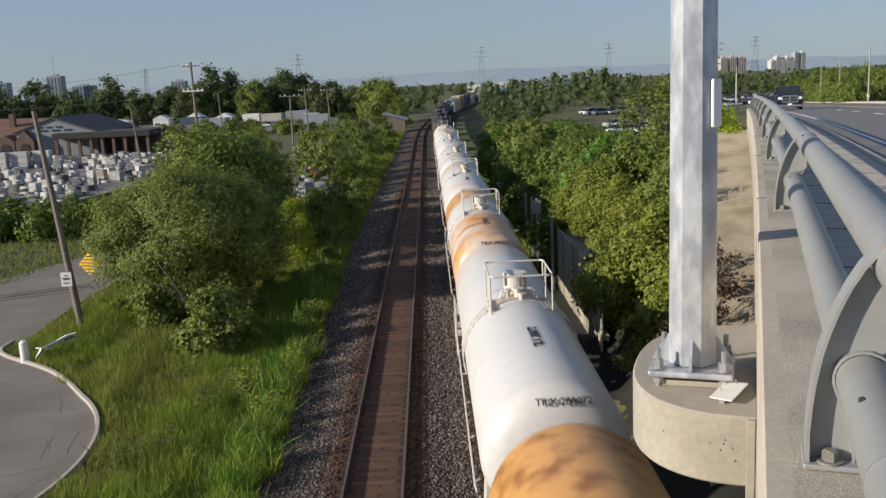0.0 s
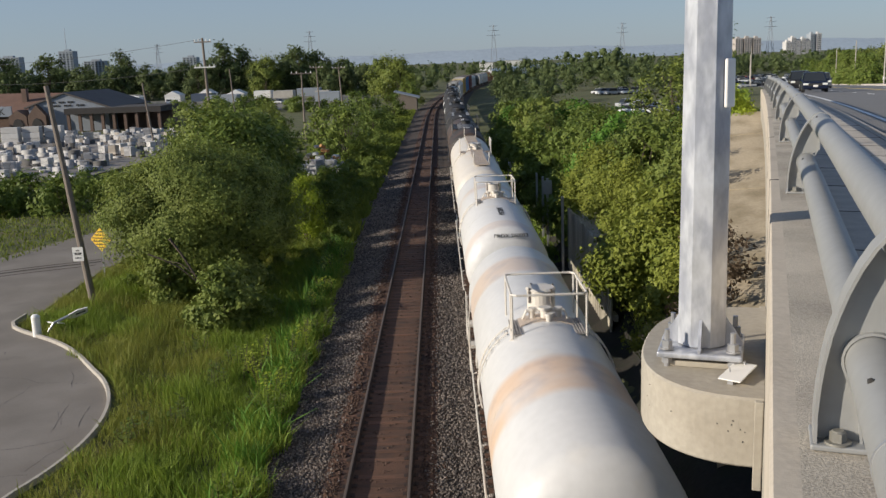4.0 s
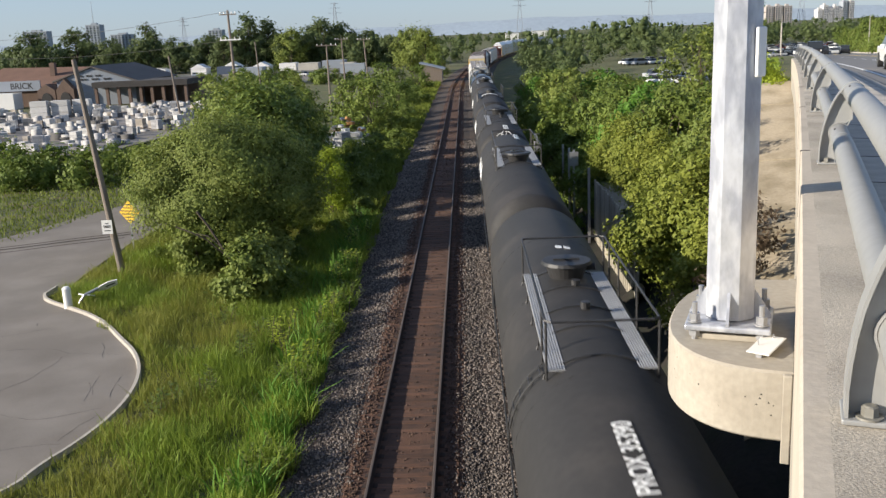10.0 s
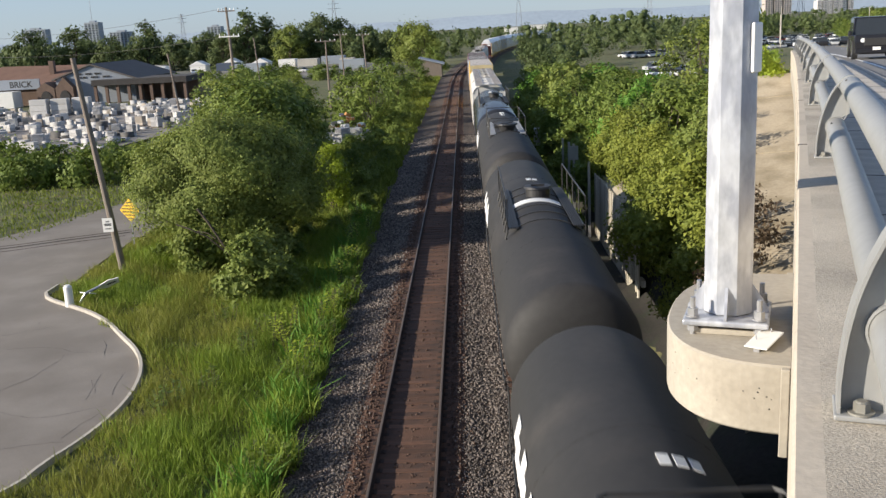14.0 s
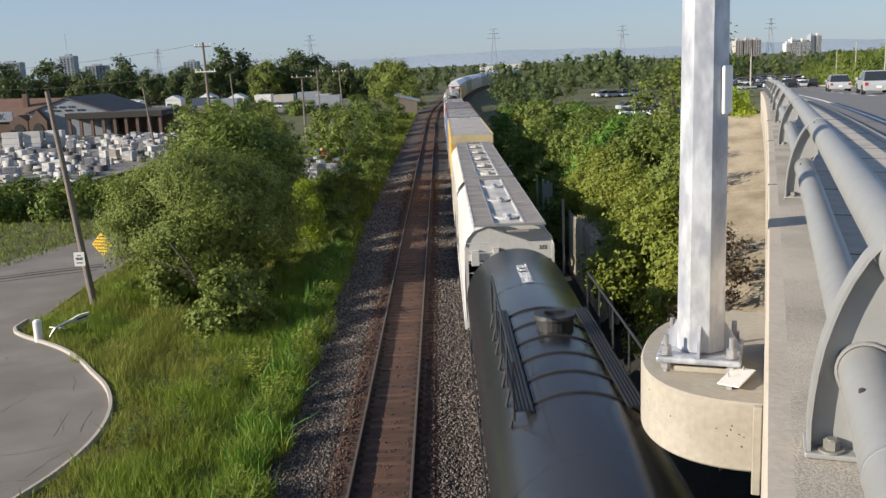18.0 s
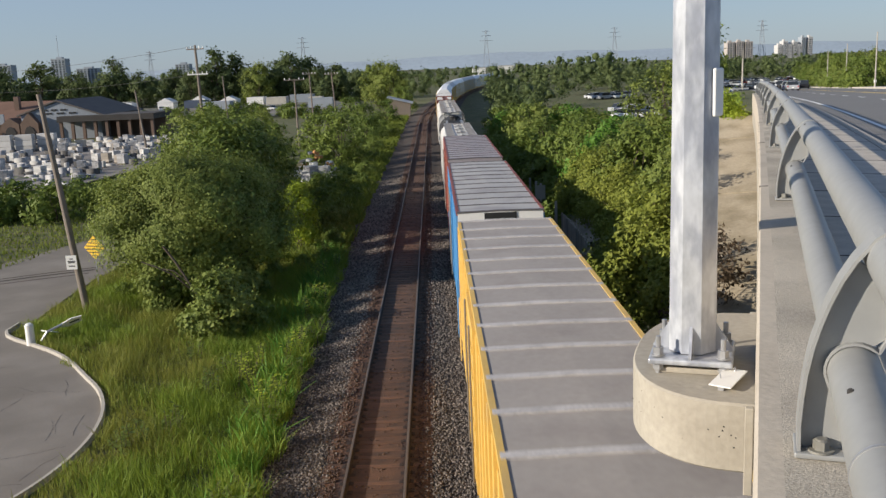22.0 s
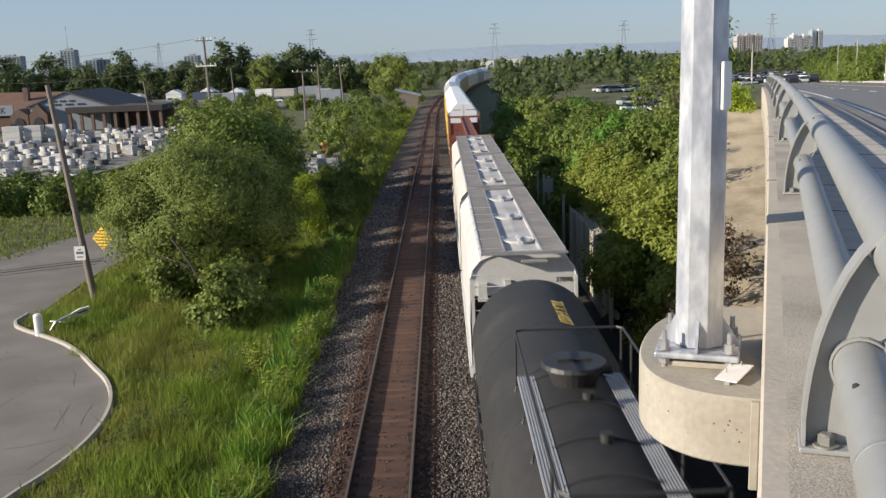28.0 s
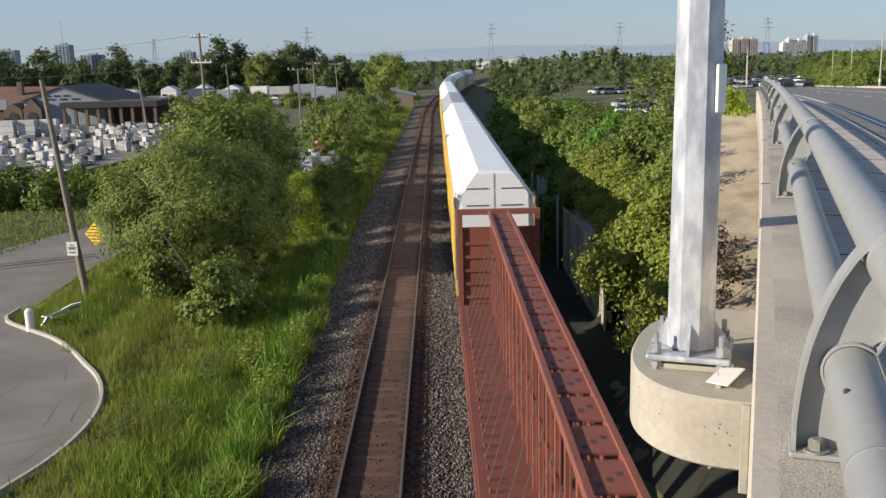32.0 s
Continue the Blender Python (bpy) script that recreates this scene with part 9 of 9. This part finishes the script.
def far_car(colour, label, tall=False):
    """A parked car seen far off: body, cabin and wheels."""
    ob = thing("parked_car", label, "car", "parked cars")
    bm = bmesh.new()
    v = box(bm, -0.9, 0.9, -2.2, 2.2, 0.3, 0.9 if not tall else 1.05, bevel=0.12)
    part("body", bm, PAINT[colour], ob)
    bm = bmesh.new()
    top = 1.42 if not tall else 1.75
    prism(bm, [(-1.5, 0.85), (1.7, 0.85), (1.2, top), (-0.7, top)], -0.78, 0.78, Matrix.Rotation(radians(90), 4, "Z"))
    part("cabin", bm, GLASS, ob)
    bm = bmesh.new()
    box(bm, -0.74, 0.74, -0.7, 1.2, top - 0.04, top + 0.02)
    part("roof", bm, PAINT[colour], ob)
    for sx in (-1, 1):
        for y in (-1.35, 1.35):
            bm = bmesh.new()
            cyl(bm, (sx * 0.72, y, 0.32), (sx * 0.92, y, 0.32), 0.32, seg=14)
            part("wheel", bm, TYRE, ob)
    return ob


def parked():
    rng = np.random.default_rng(77)
    sheet("parking_lot", [(62, 205), (88, 205), (150, 345), (96, 345)], 0.42, material("pale_asphalt_lot", (0.15, 0.145, 0.135), 0.95, var=0.2, coarse=0.1, fine=3, bump=0.2), "grey asphalt lot full of parked cars", "lot")
    kinds = [far_car(c, f"{n} parked in a distant lot", t) for c, n, t in (("white", "white car", False), ("silver", "tall silver car", True), ("red", "red car", False), ("white", "tall white van", True), ("black", "black car", False), ("silver", "silver car", False))]
    spots = [(43 + 2.0 * i, 251 + rng.uniform(-2, 2), 0) for i in (0, 3)] + [(34 + 2.1 * i, 171 + rng.uniform(-2, 2), 0) for i in range(4)] + [(43 + 2.0 * i, 246 + rng.uniform(-2, 2), 0) for i in range(5)] + [(36.5 + 2.0 * i, 183 + rng.uniform(-2, 2), 0) for i in range(3)] + [(33 + 1.9 * i, 161 + rng.uniform(-2, 2), 0) for i in range(5)] + [(26.5 + 2.4 * i, 269, 0) for i in range(3)]
    spots += [(-60 + 5 * i, 262 + rng.uniform(-8, 8), 0) for i in range(5)] + [(-110 + 9 * i, 290 + rng.uniform(-10, 10), 0) for i in range(4)]
    for row in range(6):
        y = 222 + 20 * row
        for k in range(6):
            spots.append((0.315 * y + 3.3 * k * (1 + 0.06 * row) + rng.uniform(-0.6, 0.6), y + rng.uniform(-3, 3), 0))
    for i, (x, y, _) in enumerate(spots):
        z = 0.43 if y > 205 and x > 60 else float(height(x, y)) + 0.02
        m = Matrix.Translation((x, y, z)) @ Matrix.Rotation(rng.uniform(0, 6.28), 4, "Z")
        k = kinds[int(rng.choice((0, 0, 0, 1, 3, 4, 5, 5, 2) if i > 15 else (0, 0, 1, 3, 5)))] if i >= 6 else kinds[i]
        if i < 6:
            k.matrix_basis = m
        else:
            copy_thing(k, m)


parked()


def far_traffic():
    """Cars and a van standing in the far stretch of the road, beyond the crest."""
    rng = np.random.default_rng(91)
    kinds = [far_car(c, n + " on the far stretch of the road", t) for c, n, t in (("white", "white car", False), ("silver", "silver car", False), ("red", "red car", False), ("black", "black car", True), ("white", "tall white van", True))]
    seen = set()
    for i in range(30):
        k = int(rng.choice((0, 0, 1, 1, 2, 3, 4)))
        lane = rng.choice((3.8, 7.6, 11.6, 15.2, -6.0, -10.0, 22.0))
        s = 196 + 4.4 * i + rng.uniform(-1, 1)
        p = bridge_at(s, lane + rng.uniform(-0.3, 0.3), -0.545)
        if lane < 0 or lane > 17.5:
            p.z = float(height(p.x, p.y)) + 0.02
        m = Matrix.Translation(p) @ Matrix.Rotation(-0.33 + (math.pi if lane > 10 else 0), 4, "Z")
        ob = kinds[k] if k not in seen else copy_thing(kinds[k], m)
        seen.add(k)
        ob.matrix_basis = m


far_traffic()


def street_lamps():
    for s, n, h, arm in ((64, 18.3, 7.6, 0), (74, 18.6, 7.4, 0), (47, 18.6, 7.2, 0), (150, 18.5, 8.0, 0), (190, 18.5, 8, 0), (230, 18.5, 8, 0), (200, 0.0, 8, -2), (260, 0.0, 8, -2)):
        o = bridge_at(s, n, -0.4)
        p = thing("street_lamp", "pale steel street lamp post beside the road", "street lamp", "street lamps")
        bm = bmesh.new()
        cyl(bm, o, o + Vector((0, 0, h)), 0.13, 0.08, seg=8)
        part("post", bm, KERB, p)
        if arm:
            bm = bmesh.new()
            tube(bm, [o + Vector((0, 0, h)), o + Vector((-arm * 0.5, 0, h + 0.35)), o + Vector((-arm, 0, h + 0.4))], 0.05)
            part("arm", bm, GALV, p)
            bm = bmesh.new()
            e = o + Vector((-arm, 0, h + 0.36))
            box(bm, e.x - 0.35, e.x + 0.35, e.y - 0.14, e.y + 0.14, e.z - 0.07, e.z + 0.07, bevel=0.03)
            part("head", bm, GALV, p)
        bm = bmesh.new()
        box(bm, o.x - 0.16, o.x + 0.16, o.y - 0.1, o.y + 0.1, o.z + 0.7, o.z + 1.1)
        part("box", bm, PANEL_WHITE, p)


street_lamps()


# ---- pieces of the track bed ----
def ties_and_stones():
    rng = np.random.default_rng(13)
    bm = bmesh.new()
    box(bm, -1.3, 1.3, -0.115, 0.115, -0.30, -0.172, bevel=0.012)
    me = bpy.data.meshes.new("tie")
    bm.to_mesh(me)
    bm.free()
    me.materials.append(TIE)
    bm = bmesh.new()
    box(bm, -0.18, 0.18, -0.09, 0.09, -0.176, -0.160)
    for q in (-0.06, 0.06):
        for w in (-0.1, 0.1):
            box(bm, w - 0.012, w + 0.012, q - 0.012, q + 0.012, -0.17, -0.135)
    mp = bpy.data.meshes.new("tie_plate")
    bm.to_mesh(mp)
    bm.free()
    mp.materials.append(RAIL)
    s = 14.0
    while s < 80:
        t = new("tie", me)
        t.parent = TRACK_L
        t.matrix_basis = track_pose(s + rng.normal() * 0.012, X_LEFT + rng.normal() * 0.02) @ Matrix.Rotation(rng.normal() * 0.006, 4, "Z") @ Matrix.Translation((0, 0, rng.normal() * 0.006))
        for sx in (-0.7525, 0.7525) if s < 36 else ():
            pl = new("tie_plate", mp)
            pl.parent = t
            pl.matrix_basis = Matrix.Translation((sx, 0, 0))
        s += 0.508
    for x, track, s0, s1 in ((X_LEFT, TRACK_L, 80.04, 330), (X_TRAIN, TRACK_R, -20, 330)):
        bm = bmesh.new()
        s = s0
        while s < s1:
            box(bm, -1.3, 1.3, -0.115, 0.115, -0.30, -0.172, track_pose(s, x))
            s += 0.508
        ob = part("tie_row", bm, TIE, track)
        tagged(ob, kind="stuff")
    bm = bmesh.new()
    sweep(bm, X_LEFT, [(-1.42, -0.215), (-1.25, -0.180), (1.25, -0.180), (1.42, -0.215), (0, -0.3)], 10, 330, 4.0)
    tagged(part("tie_fill", bm, material("rust_brown_fines", (0.100, 0.050, 0.030), 0.95, var=0.4, coarse=1.1, fine=40, bump=0.6, second=(0.052, 0.031, 0.023), spread=(0.45, 0.7)), TRACK_L, "rust-brown grit packed between the ties"), kind="stuff")
    # loose ballast stones on the near bed
    octa = np.array([(1, 0, 0), (-1, 0, 0), (0, 1, 0), (0, -1, 0), (0, 0, 1), (0, 0, -1)], float)
    tri = np.array([(0, 2, 4), (2, 1, 4), (1, 3, 4), (3, 0, 4), (2, 0, 5), (1, 2, 5), (3, 1, 5), (0, 3, 5)])
    n = 76000
    y = 15 + 75 * rng.uniform(0, 1, n) ** 2.1
    x = rng.uniform(-5.7, 0.95, n)
    edge_z = np.interp(x, [-5.8, -5.5, -4.5, -3.35, -1.8, -0.3, 0.2, 0.6, 2.14], [-0.46, -0.42, -0.36, -0.215, -0.20, -0.225, -0.26, -0.225, -0.20])
    inside = np.abs(x - X_LEFT) < 1.3
    keep = (~inside) | ((np.mod(y - 14, 0.508) > 0.13) & (np.mod(y - 14, 0.508) < 0.38) & (rng.uniform(size=n) < 0.14)) | (np.abs(x - X_LEFT) > 1.0) & (rng.uniform(size=n) < 0.75)
    keep &= np.abs(np.abs(x - X_LEFT) - 0.7525) > 0.08
    x, y, z = x[keep], y[keep], edge_z[keep] - np.where(inside[keep], np.where(np.abs(x[keep] - X_LEFT) > 0.95, -0.04, -0.012), 0.0)
    n = len(x)
    r = rng.uniform(0.020, 0.046, (n, 1, 1)) * (1 + 0.018 * (y[:, None, None] - 15))
    sc = rng.uniform(0.6, 1.25, (n, 1, 3))
    a = rng.uniform(0, 2 * np.pi, n)
    ca, sa = np.cos(a), np.sin(a)
    b = rng.uniform(-0.9, 0.9, n)
    cb, sb = np.cos(b), np.sin(b)
    rot = np.zeros((n, 3, 3))
    rot[:, 0, 0], rot[:, 0, 1], rot[:, 1, 0], rot[:, 1, 1], rot[:, 2, 2] = ca, -sa, sa, ca, 1
    tilt = np.zeros((n, 3, 3))
    tilt[:, 0, 0], tilt[:, 1, 1], tilt[:, 1, 2], tilt[:, 2, 1], tilt[:, 2, 2] = 1, cb, -sb, sb, cb
    v = (octa[None] * sc * r) @ np.swapaxes(rot @ tilt, 1, 2) + np.stack([x, y, z + 0.008], 1)[:, None]
    rust = np.abs(x - X_LEFT) + rng.normal(size=n) * 0.16 < 1.35
    for pick, mat, label in ((~rust, STONES, "loose grey-brown ballast stones beside the track"), (rust, STONES_R, "rust-browned ballast stones between the ties")):
        k = int(pick.sum())
        f = tri[None] + 6 * np.arange(k)[:, None, None]
        ob = new("ballast_stones", quads("ballast_stones", v[pick].reshape(-1, 3), f.reshape(-1, 3), mat))
        tagged(ob, label, "ballast", kind="stuff")


ties_and_stones()


def motions():
    """Everything that moves: the train on its rails and the traffic on the bridge."""
    times = [0.0] + [2.0 * i for i in range(1, 17)]
    for ob, u, end in CARS:
        walk(ob, [(t, track_pose(u - SPEED * t) @ end) for t in times])
    for ob, n, t0, s0, v in TRAFFIC:
        far = 300.0
        rows = []
        for t in times:
            s = min(far, max(-28.0, s0 + v * (t - t0)))
            rows.append((t, road_pose(s, n, v < 0)))
        walk(ob, rows)


motions()
